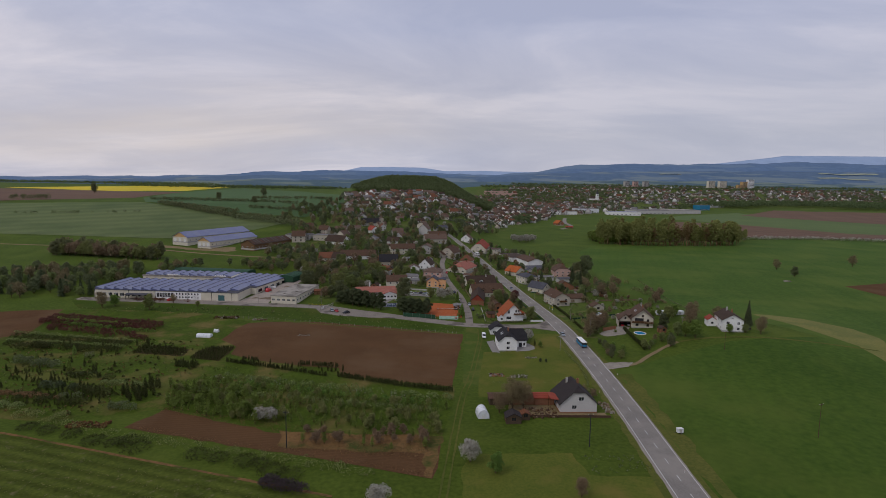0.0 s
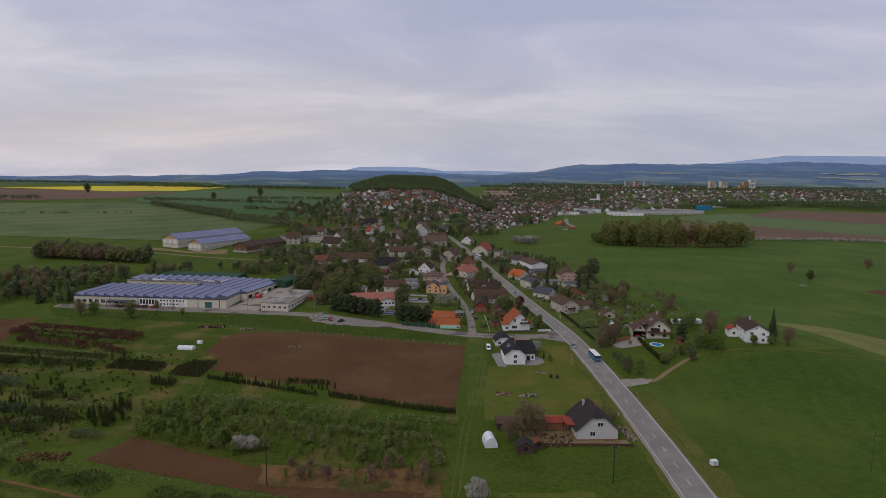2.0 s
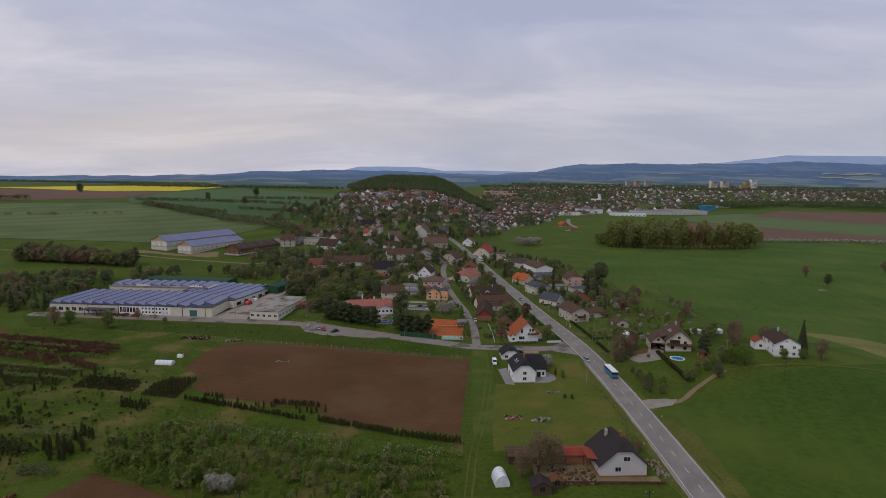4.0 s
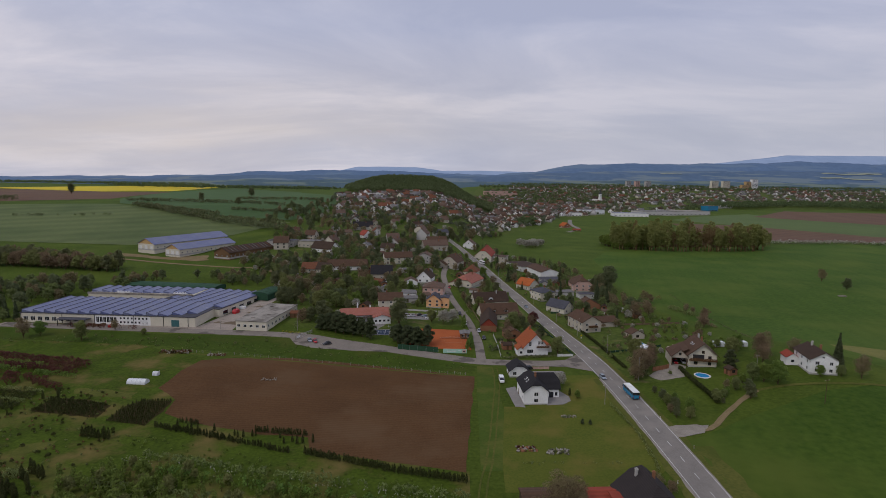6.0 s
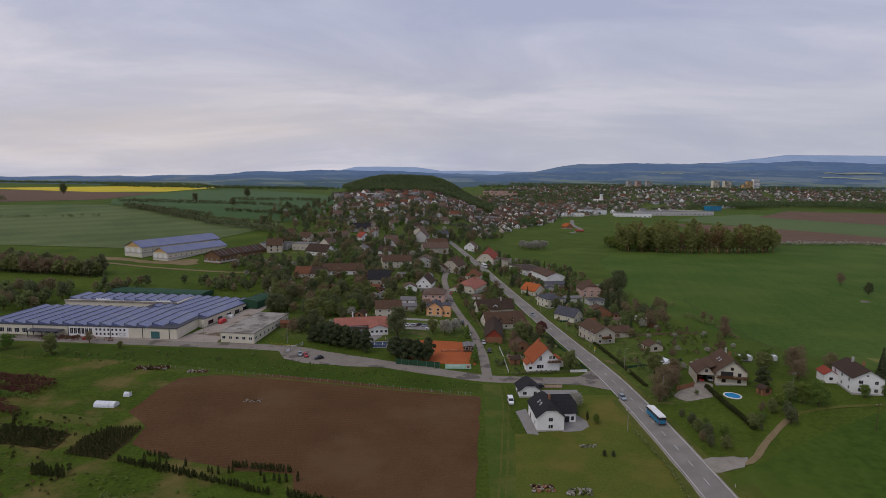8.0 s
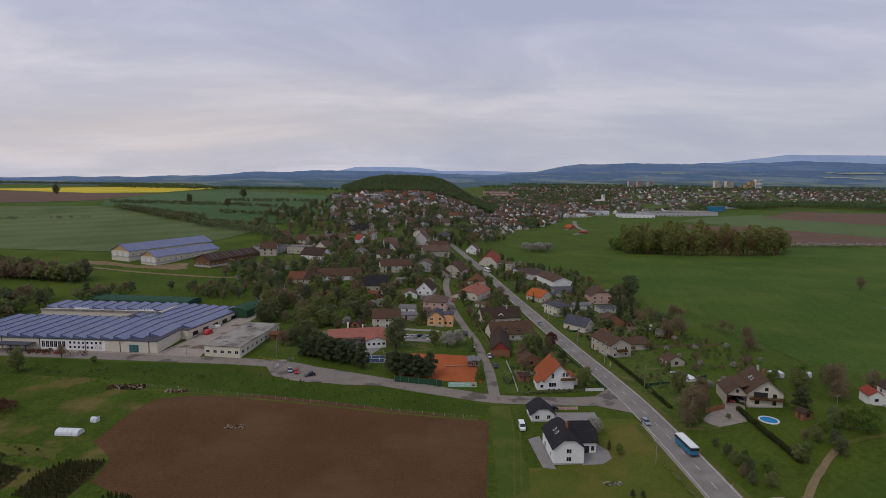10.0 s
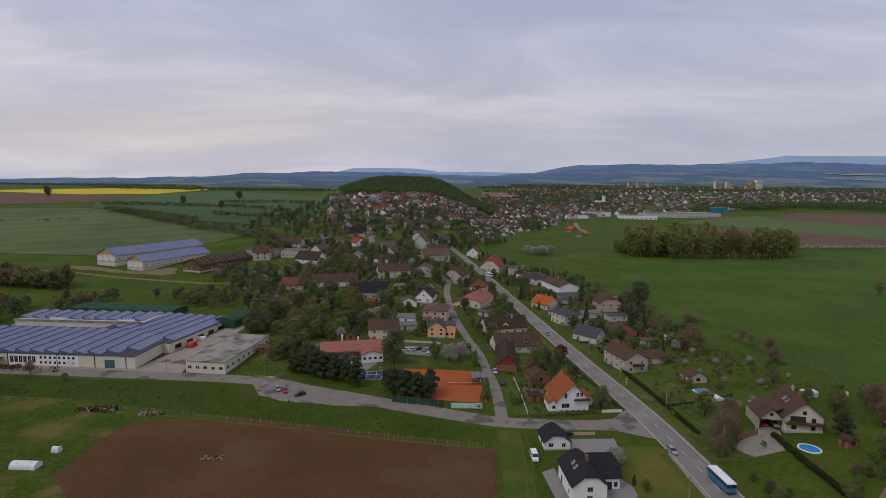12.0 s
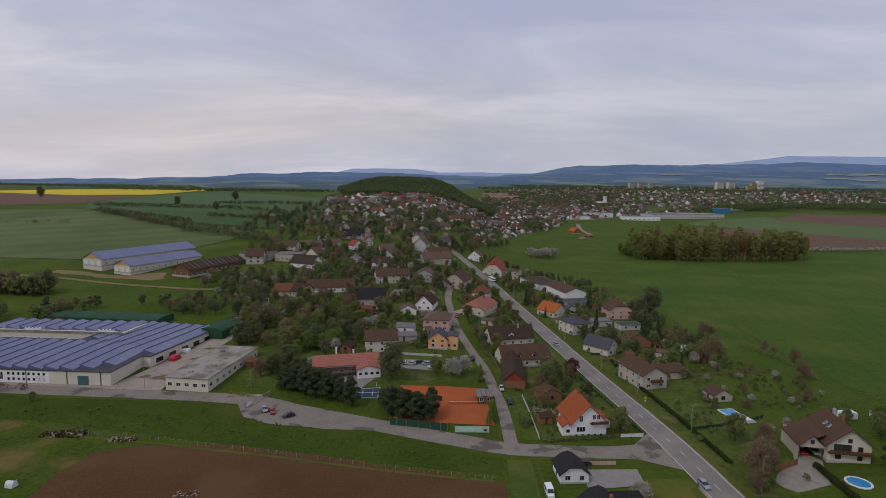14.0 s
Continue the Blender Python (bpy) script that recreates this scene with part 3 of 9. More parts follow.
drape("field_green", [(-558, 1350), (-620, 2000), (-300, 1500), (-157, 1126), (-119, 997), (-114, 860), (-150, 742), (-240, 760), (-420, 868), (-480, 985)], "green_field", 0.4, "dark green field on the slope", "field")

drape("field_town", [(240, 1150), (380, 1270), (540, 1330), (700, 1400), (860, 1570), (1060, 1640), (1600, 1640), (2400, 1700), (2700, 2300), (2300, 2760), (1000, 2800), (300, 2500), (150, 1900), (150, 1400)], "gardens", 0.5, "dark garden ground between the town houses", "gardens")
drape("field_upper", [(-115, 690), (20, 690), (100, 800), (190, 985), (300, 1190), (240, 1300), (120, 1340), (-120, 1290), (-160, 1200), (-135, 1010), (-115, 860)], "gardens", 0.35, "rough garden ground of the upper village", "gardens")
drape("field_bank", wobble([(-215, 344), (-110, 331), (-75, 327), (-52, 321), (-24, 308.5), (13, 293.5), (28, 286), (24, 278), (-4, 283.5), (-41, 293.5), (-76, 302.5), (-110, 313), (-200, 326)], 0.6, 6), "bank", 0.055, "dark green grass bank below the street", "grass")
drape("paving_roadside", wobble([(-60, 325), (-55, 315), (-44, 309.5), (-26, 305.5), (-12, 304), (-20, 312), (-41, 321), (-52, 326)], 0.5, 3), "old_asphalt", 0.12, "worn asphalt lay-by with parked cars", "paving")
drape("field_village", [(-88, 380), (-60, 342), (-42, 336), (-5, 340), (29, 345), (20, 440), (22, 560), (40, 640), (20, 700), (-120, 690), (-140, 600), (-110, 490), (-96, 440)], "gardens", 0.05, "rough garden ground between the village houses", "gardens")
drape("field_gardens", [(36, 297), (72, 299), (72, 340), (60, 480), (44, 590), (28, 590), (28, 500), (34, 380)], "gardens", 0.05, "rough garden ground between lane and road", "gardens")
drape("field_right_gardens", wobble([(86, 262), (103, 262), (110, 292), (113, 330), (118, 400), (130, 440), (134, 480), (128, 560), (90, 640), (66, 640), (76, 470), (84, 340)], 1.0, 8), "gardens", 0.07, "rough garden ground beside the road", "gardens")

# roads
tagged(ribbon("road_main", ROAD, -4.2, 4.15, "asphalt", 0.16, thick=0.25), "long straight grey asphalt country road", "road", kind="structure")
road_main = scene.objects["road_main"]
ribbon("edge_line", ROAD, -4.05, -3.85, "paint", 0.175, parent=road_main)
ribbon("edge_line", ROAD, 3.85, 4.05, "paint", 0.175, parent=road_main)
ribbon("verge_left", [p for p in ROAD if p[1] < 270], -4.95, -4.1, "gravel", 0.10, "pale gravel shoulder of the road", "verge", ragged=0.22)
ribbon("verge_grass", [p for p in ROAD if p[1] < 270], -7.0, -4.8, "verge", 0.09, "dry grass verge of the road", "verge", ragged=0.5)
ribbon("shoulder_right", [p for p in ROAD if p[1] < 640], 4.05, 4.6, "gravel", 0.115, "narrow pale gravel shoulder of the road", "verge", ragged=0.12)
ribbon("verge_bank", [p for p in ROAD if p[1] < 214], 7.0, 11.5, "verge", 0.085, "broad yellowish grass bank beside the road", "verge", ragged=0.9)
ribbon("verge_right", [p for p in ROAD if p[1] < 640], 4.4, 6.6, "verge", 0.10, "dry grass verge of the road", "verge", ragged=0.35)


def lane_dashes():
    dist, nxt = 0.0, None
    for (x0, y0), (x1, y1) in zip(ROAD, ROAD[1:]):
        seg = math.hypot(x1 - x0, y1 - y0)
        ux, uy = (x1 - x0) / seg, (y1 - y0) / seg
        while nxt is None or nxt < dist + seg:
            nxt = dist + 4.0 if nxt is None else nxt
            s = nxt - dist
            px, py = x0 + ux * s, y0 + uy * s
            if 60 < py < 640:
                ribbon("lane_dash", [(px - ux * 1.5, py - uy * 1.5), (px + ux * 1.5, py + uy * 1.5)], -0.09, 0.09, "paint", 0.178, parent=road_main)
            nxt += 9.0
        dist += seg


lane_dashes()
for k in range(7):
    y = 514.5
    i = min(range(len(ROAD)), key=lambda j: abs(ROAD[j][1] - y))
    (x0, y0), (x1, y1) = ROAD[i], ROAD[i + 1]
    d = math.hypot(x1 - x0, y1 - y0)
    nx, ny = (y1 - y0) / d, -(x1 - x0) / d
    cx, cy = x0 + nx * (k - 3) * 1.1, y0 + ny * (k - 3) * 1.1
    ribbon("crossing_bar", [(cx, cy), (cx + (x1 - x0) / d * 3.5, cy + (y1 - y0) / d * 3.5)], -0.3, 0.3, "paint", 0.178, parent=road_main)
ribbon("road_street", STREET[:-1], -4.2, 3.2, "old_asphalt", 0.12, "old patched asphalt side street", "road", thick=0.2, ragged=0.2)
ribbon("road_lane", LANE, -2.1, 2.1, "old_asphalt", 0.13, "narrow grey village lane", "road", thick=0.2)
drape("field_yard", wobble([(36, 172), (66, 171.5), (66, 174.5), (50.5, 175), (50.5, 181), (34, 182), (33, 176)], 0.6, 3), "dirt", 0.09, "bare trodden yard beside the road house", "yard")
for k in (0.0, 1.9):
    ribbon("track_tyre", spline([(34.3 + k, 284), (32.0 + k, 262), (22.2 + k, 210), (17.5 + k, 191), (12.6 + k, 162), (7.1 + k, 127), (2 + k, 95)]), -0.28, 0.28, "verge", 0.1, "faint yellowish tyre track in the mown grass", "track", ragged=0.14)
ribbon("track_faint", spline([(127, 247), (144, 249.5), (172, 246), (215, 232)]), -0.9, 0.9, "verge", 0.13, "faint grass track to the white house", "track", ragged=0.2)
DRIVE = [p for p in DRIVE if p[0] < 128]
ribbon("road_track", DRIVE, -1.0, 1.0, "dirt", 0.14, "pale dirt drive to the white house", "track", ragged=0.25)
drape("paving_drive", wobble([(82, 217), (92, 219), (96, 224), (86, 225), (82.5, 224)], 0.5, 2), "gravel", 0.15, "grey gravel mouth of the dirt drive", "paving")
drape("paving_junction", [(76, 276), (66, 283), (52, 285.5), (36, 288.5), (36, 294), (56, 291.5), (68, 292), (76, 300)], "old_asphalt", 0.14, "wide patched asphalt mouth of the side street", "paving")
drape("paving_yard", [(-50, 326), (-75, 329), (-110, 334), (-150, 339), (-215, 347), (-214, 353), (-112, 344), (-103, 372), (-94, 405), (-97, 450), (-104, 470), (-97, 470), (-88, 440), (-84, 405), (-88, 382), (-92, 360), (-92, 338), (-74, 333), (-54, 333)], "yard", 0.10, "cracked asphalt yard round the works", "paving")
drape("paving_parking", [(-7, 357), (11, 353), (12, 364), (-6, 367)], "paving", 0.12, "paved parking place behind the tennis court", "paving")
drape("paving_house", [(36.5, 243), (40, 242), (40, 262), (36, 260)], "paving", 0.12, "paved strip beside the black-roofed house", "paving")
drape("paving_terrace", [(48, 243.6), (54, 244), (57.5, 247), (58, 251), (56, 256), (48, 256)], "paving", 0.13, "rounded paved terrace of the black-roofed house", "paving")
drape("paving_slab", [(46.5, 269), (62, 270), (63, 278), (46.8, 279)], "paving", 0.15, "pale concrete slab beside the garage", "paving")
drape("paving_chalet", wobble([(95.5, 268), (98, 262.5), (108.5, 264.5), (110.8, 270), (115, 276), (112, 284), (106.5, 276), (99, 271.5)], 0.4, 3), "gravel", 0.13, "gravel forecourt of the chalet", "paving")


def poly(bm, pts):
    return bm.faces.new([bm.verts.new(p) for p in pts])


def gable_shape(w, l, eave, rise, cut):
    """Corners of a pitched roof: half width, ends, height and how far the ends are hipped (0 gable, 1 full hip)."""
    hc = rise * (1 - cut)
    a = w * (1 - hc / rise)
    return hc, a, a * 0.9


def window(parent, x, y, z, nx, ny, w, h, frame_mat="frame", panes=2):
    """A framed window set on a wall that faces (nx, ny): frame and glass."""
    tx, ty = -ny, nx
    m = Matrix(((tx, nx, 0, x), (ty, ny, 0, y), (0, 0, 1, z), (0, 0, 0, 1)))
    key = (round(w, 2), round(h, 2), frame_mat, panes)
    if key not in WINDOWS:
        bm = bmesh.new()
        b = 0.09
        xs = [-w / 2, -w / 2 + b]
        for i in range(1, panes):
            c = -w / 2 + w * i / panes
            xs += [c - 0.035, c + 0.035]
        xs += [w / 2 - b, w / 2]
        zs = [0, b, h - b, h]
        grid = [[bm.verts.new((x, -0.05, z)) for x in xs] for z in zs]
        bars = [bm.faces.new((grid[j][i], grid[j][i + 1], grid[j + 1][i + 1], grid[j + 1][i])) for j in range(3) for i in range(len(xs) - 1) if j != 1 or i % 2 == 0]
        ret = bmesh.ops.extrude_face_region(bm, geom=bars)
        for v in (g for g in ret["geom"] if isinstance(g, bmesh.types.BMVert)):
            v.co.y = 0.06
        bmesh.ops.recalc_face_normals(bm, faces=bm.faces[:])
        fm = bpy.data.meshes.new("window")
        bm.to_mesh(fm)
        bm.free()
        fm.materials.append(M[frame_mat])
        bm = boxed(-w / 2 + b, w / 2 - b, -0.05, 0.02, b, h - b)
        gm = bpy.data.meshes.new("pane")
        bm.to_mesh(gm)
        bm.free()
        gm.materials.append(M["glass"])
        WINDOWS[key] = (fm, gm)
    fm, gm = WINDOWS[key]
    ob = new("window", fm)
    ob.parent, ob.matrix_local = parent, m
    pane = new("pane", gm)
    pane.parent = ob
    return ob


WINDOWS = {}
FOOT = []


def roof_part(root, w, l, eave, rise, cut, over, material, name="roof", y0=None, thick=0.22):
    W, L = w / 2 + over, l / 2 + over
    slope = rise / (w / 2)
    z0 = eave - over * slope
    R = rise + over * slope
    hc, a, inset = gable_shape(W, L, eave, R, cut)
    bm = bmesh.new()
    fl, fr, bl, br = (-W, -L, z0), (W, -L, z0), (-W, L, z0), (W, L, z0)
    rf, rb = (0, -L + inset, z0 + R), (0, L - inset, z0 + R)
    if cut <= 0.001:
        poly(bm, (fl, rf, rb, bl))
        poly(bm, (fr, br, rb, rf))
    else:
        cl, cr, dl, dr = (-a, -L, z0 + hc), (a, -L, z0 + hc), (-a, L, z0 + hc), (a, L, z0 + hc)
        if cut >= 0.999:
            poly(bm, (fl, rf, rb, bl))
            poly(bm, (fr, br, rb, rf))
            poly(bm, (fl, fr, rf))
            poly(bm, (br, bl, rb))
        else:
            poly(bm, (fl, cl, rf, rb, dl, bl))
            poly(bm, (fr, br, dr, rb, rf, cr))
            poly(bm, (cl, cr, rf))
            poly(bm, (dr, dl, rb))
    bmesh.ops.remove_doubles(bm, verts=bm.verts[:], dist=0.001)
    bmesh.ops.recalc_face_normals(bm, faces=bm.faces[:])
    if sum(f.normal.z for f in bm.faces) < 0:
        bmesh.ops.reverse_faces(bm, faces=bm.faces[:])
    top = bm.faces[:]
    ret = bmesh.ops.extrude_face_region(bm, geom=top)
    for v in (g for g in ret["geom"] if isinstance(g, bmesh.types.BMVert)):
        v.co.z += thick
    return part(name, bm, material, root)


def wall_part(root, w, l, eave, rise, cut, material, name="wall"):
    hc, a, inset = gable_shape(w / 2, l / 2, eave, rise, cut)
    bm = bmesh.new()
    low = -0.8 - 0.07 * max(0, l - 12)
    prof = [(-w / 2, low), (w / 2, low), (w / 2, eave)]
    prof += [(0, eave + rise)] if cut <= 0.001 else ([] if cut >= 0.999 else [(a, eave + hc), (-a, eave + hc)])
    prof += [(-w / 2, eave)]
    f = [bm.verts.new((x, -l / 2, z)) for x, z in prof]
    b = [bm.verts.new((x, l / 2, z)) for x, z in prof]
    bm.faces.new(f)
    bm.faces.new(b[::-1])
    for i in range(len(f)):
        j = (i + 1) % len(f)
        bm.faces.new((f[j], f[i], b[i], b[j]))
    bmesh.ops.recalc_face_normals(bm, faces=bm.faces[:])
    return part(name, bm, material, root)


def chimney(root, x, y, z, material="wall_brick", h=1.3):
    bm = bmesh.new()
    box(bm, x - 0.32, x + 0.32, y - 0.32, y + 0.32, z - 1.0, z + h)
    box(bm, x - 0.40, x + 0.40, y - 0.40, y + 0.40, z + h, z + h + 0.14)
    box(bm, x - 0.18, x + 0.18, y - 0.18, y + 0.18, z + h + 0.14, z + h + 0.4)
    part("chimney", bm, material, root)


def house(x, y, rot, w, l, eave, pitch, wall, roof, label, cut=0.0, storeys=1, over=0.5, chim=((0.25, 0.3),), attic=1, nf=2, ns=3, skylights=0, porch=False, plinth="wall_grey", category="house", frames="frame", back=True, group=""):
    """A pitched-roof house; its gable end faces local -y, its ridge runs along y."""
    FOOT.append((x, y, max(w, l) / 2 + 1.5))
    root = thing("house", x, y, rot, label, category, group)
    rise = math.tan(radians(pitch)) * w / 2
    wall_part(root, w, l, eave, rise, cut, wall)
    roof_part(root, w, l, eave, rise, cut, over, roof)
    if plinth:
        bm = boxed(-w / 2 - 0.05, w / 2 + 0.05, -l / 2 - 0.05, l / 2 + 0.05, -0.9, 0.45)
        part("plinth", bm, plinth, root)
    for k, (cx, cy) in enumerate(chim):
        zx = cx * w / 2
        chimney(root, zx, cy * l / 2, eave + rise * (1 - abs(cx)) + 0.4, ("wall_brick", "wall_grey")[k % 2])
    gap = (eave - 0.3) / storeys
    for s in range(storeys):
        z = 0.95 + s * gap
        for i in range(nf):
            px = (-w / 2) + w * (i + 0.5) / nf
            window(root, px, -l / 2, z, 0, -1, 1.25 if i % 2 else 1.5, 1.35, frames)
            if back:
                window(root, px, l / 2, z, 0, 1, 1.25, 1.35, frames)
        for i in range(ns):
            py = (-l / 2) + l * (i + 0.5) / ns
            for sx in (-1, 1):
                if s == 0 and sx == -1 and i == ns - 1:
                    door(root, -w / 2, py, -1, 0)
                else:
                    window(root, sx * w / 2, py, z, sx, 0, 1.2, 1.3, frames)
    if cut < 0.7:
        for i in range(attic):
            px = (i - (attic - 1) / 2) * 1.8
            if rise > 2.2:
                window(root, px, -l / 2, eave + 0.35, 0, -1, 1.1, 1.2, frames)
                window(root, px, l / 2, eave + 0.35, 0, 1, 1.1, 1.2, frames)
    for i in range(skylights):
        sl = math.atan2(rise, w / 2)
        m = Matrix.Translation((-w / 4, (i - (skylights - 1) / 2) * 2.2, eave + rise / 2 + 0.26)) @ Matrix.Rotation(-sl, 4, "Y")
        sk = part("skylight", boxed(-0.65, 0.65, -0.42, 0.42, -0.05, 0.08), "frame", root)
        sk.matrix_local = m
        part("pane", boxed(-0.55, 0.55, -0.32, 0.32, 0.0, 0.095), "glass", sk)
    return root


def door(root, x, y, nx, ny, w=1.0, h=2.05, material="wood"):
    tx, ty = -ny, nx
    d = part("door", boxed(-w / 2, w / 2, -0.04, 0.05, 0.02, h), material, root)
    d.matrix_local = Matrix(((tx, nx, 0, x), (ty, ny, 0, y), (0, 0, 1, 0.05), (0, 0, 0, 1)))
    hd = part("handle", boxed(w / 2 - 0.16, w / 2 - 0.06, 0.05, 0.11, 1.0, 1.06), "metal", d)
    return d


def dormer(root, x, y, z, w, side, roof="roof_dark_brown", wall="wall_white"):
    """A small gabled dormer that looks along local x (side +1 or -1)."""
    d = new("dormer")
    d.parent = root
    d.matrix_local = Matrix.Translation((x, y, z)) @ Matrix.Rotation(radians(90 * side), 4, "Z")
    wall_part(d, w, 3.0, 1.3, w * 0.35, 0, wall)
    roof_part(d, w, 3.0, 1.3, w * 0.35, 0, 0.25, roof, thick=0.14)
    win = part("window", boxed(-w * 0.3, w * 0.3, -1.54, -1.45, 0.25, 1.2), "frame", d)
    part("pane", boxed(-w * 0.25, w * 0.25, -1.56, -1.5, 0.33, 1.12), "glass", d)
    return d


def annex(root, x, y, w, l, eave, rise, wall, roof, turn=0, cut=0.0, over=0.35, nf=1, ns=2):
    """A lower wing that stands against the house."""
    a = new("annex")
    a.parent = root
    a.matrix_local = Matrix.Translation((x, y, 0)) @ Matrix.Rotation(radians(turn), 4, "Z")
    wall_part(a, w, l, eave, rise, cut, wall)
    roof_part(a, w, l, eave, rise, cut, over, roof)
    for i in range(nf):
        px = (-w / 2) + w * (i + 0.5) / nf
        wdw = part("window", boxed(px - 0.65, px + 0.65, -l / 2 - 0.05, -l / 2 + 0.05, 0.9, 2.1), "frame", a)
        part("pane", boxed(px - 0.55, px + 0.55, -l / 2 - 0.07, -l / 2, 1.0, 2.0), "glass", a)
    return a


def flat_building(x, y, rot, w, l, h, wall, roof, label, category="building", n=4, nl=6, win_w=1.3, storeys=1, name="building"):
    FOOT.append((x, y, max(w, l) / 2 + 1.5))
    root = thing(name, x, y, rot, label, category)
    part("wall", boxed(-w / 2, w / 2, -l / 2, l / 2, -0.8, h), wall, root)
    bm = bevelled(0.04, -w / 2 - 0.25, w / 2 + 0.25, -l / 2 - 0.25, l / 2 + 0.25, h + 0.003, h + 0.3)
    part("roof", bm, roof, root)
    bm = bmesh.new()
    for d in ((-w / 2 - 0.3, w / 2 + 0.3, -l / 2 - 0.3, -l / 2 - 0.05), (-w / 2 - 0.3, w / 2 + 0.3, l / 2 + 0.05, l / 2 + 0.3), (-w / 2 - 0.3, -w / 2 - 0.05, -l / 2 - 0.05, l / 2 + 0.05), (w / 2 + 0.05, w / 2 + 0.3, -l / 2 - 0.05, l / 2 + 0.05)):
        box(bm, *d, h + 0.1, h + 0.42)
    part("parapet", bm, "concrete", root)
    for s in range(storeys):
        z = 1.0 + s * (h / storeys)
        for i in range(n):
            window(root, -w / 2 + w * (i + 0.5) / n, -l / 2, z, 0, -1, win_w, 1.4)
        for i in range(nl):
            for sx in (-1, 1):
                window(root, sx * w / 2, -l / 2 + l * (i + 0.5) / nl, z, sx, 0, win_w, 1.4)
    return root


# ---- plants ----
def leaf_mesh(name, pts, normals, size, rng, stretch=1.0):
    """Small leaf sprays at the given points, each a bent pair of triangles."""
    n = len(pts)
    s = size * rng.uniform(0.6, 1.35, (n, 1))
    r = rng.normal(size=(n, 3))
    r[:, 2] *= 0.6
    u = np.cross(normals + 0.9 * rng.normal(size=(n, 3)) * 0.5, r)
    u /= np.linalg.norm(u, axis=1, keepdims=True) + 1e-9
    v = np.cross(u, normals + 0.5 * rng.normal(size=(n, 3)))
    v /= np.linalg.norm(v, axis=1, keepdims=True) + 1e-9
    v *= stretch
    a, b, c, d = pts - u * s, pts - v * s * 0.6, pts + u * s, pts + v * s * 0.6
    nb = normals / (np.linalg.norm(normals, axis=1, keepdims=True) + 1e-9)
    b = b - nb * s * 0.35
    d = d - nb * s * 0.35
    co = np.stack([a, b, c, d], 1).reshape(-1, 3)
    me = bpy.data.meshes.new(name)
    me.vertices.add(n * 4)
    me.vertices.foreach_set("co", co.astype(np.float32).ravel())
    me.loops.add(n * 4)
    me.loops.foreach_set("vertex_index", np.arange(n * 4, dtype=np.int32))
    me.polygons.add(n)
    me.polygons.foreach_set("loop_start", np.arange(0, n * 4, 4, dtype=np.int32))
    me.update(calc_edges=True)
    return me


def shell(rng, centres, radii, n, squash=0.85, inner=0.7):
    """Points on the outer shells of a heap of blobs."""
    w = radii ** 2 / np.sum(radii ** 2)
    k = rng.choice(len(radii), n, p=w)
    d = rng.normal(size=(n, 3))
    d /= np.linalg.norm(d, axis=1, keepdims=True)
    d[:, 2] = np.where(d[:, 2] < -0.35, -d[:, 2], d[:, 2])
    r = radii[k] * rng.uniform(inner, 1.06, n)
    off = d * r[:, None]
    off[:, 2] *= squash
    return centres[k] + off, d


TREES = {}
FAR = {}


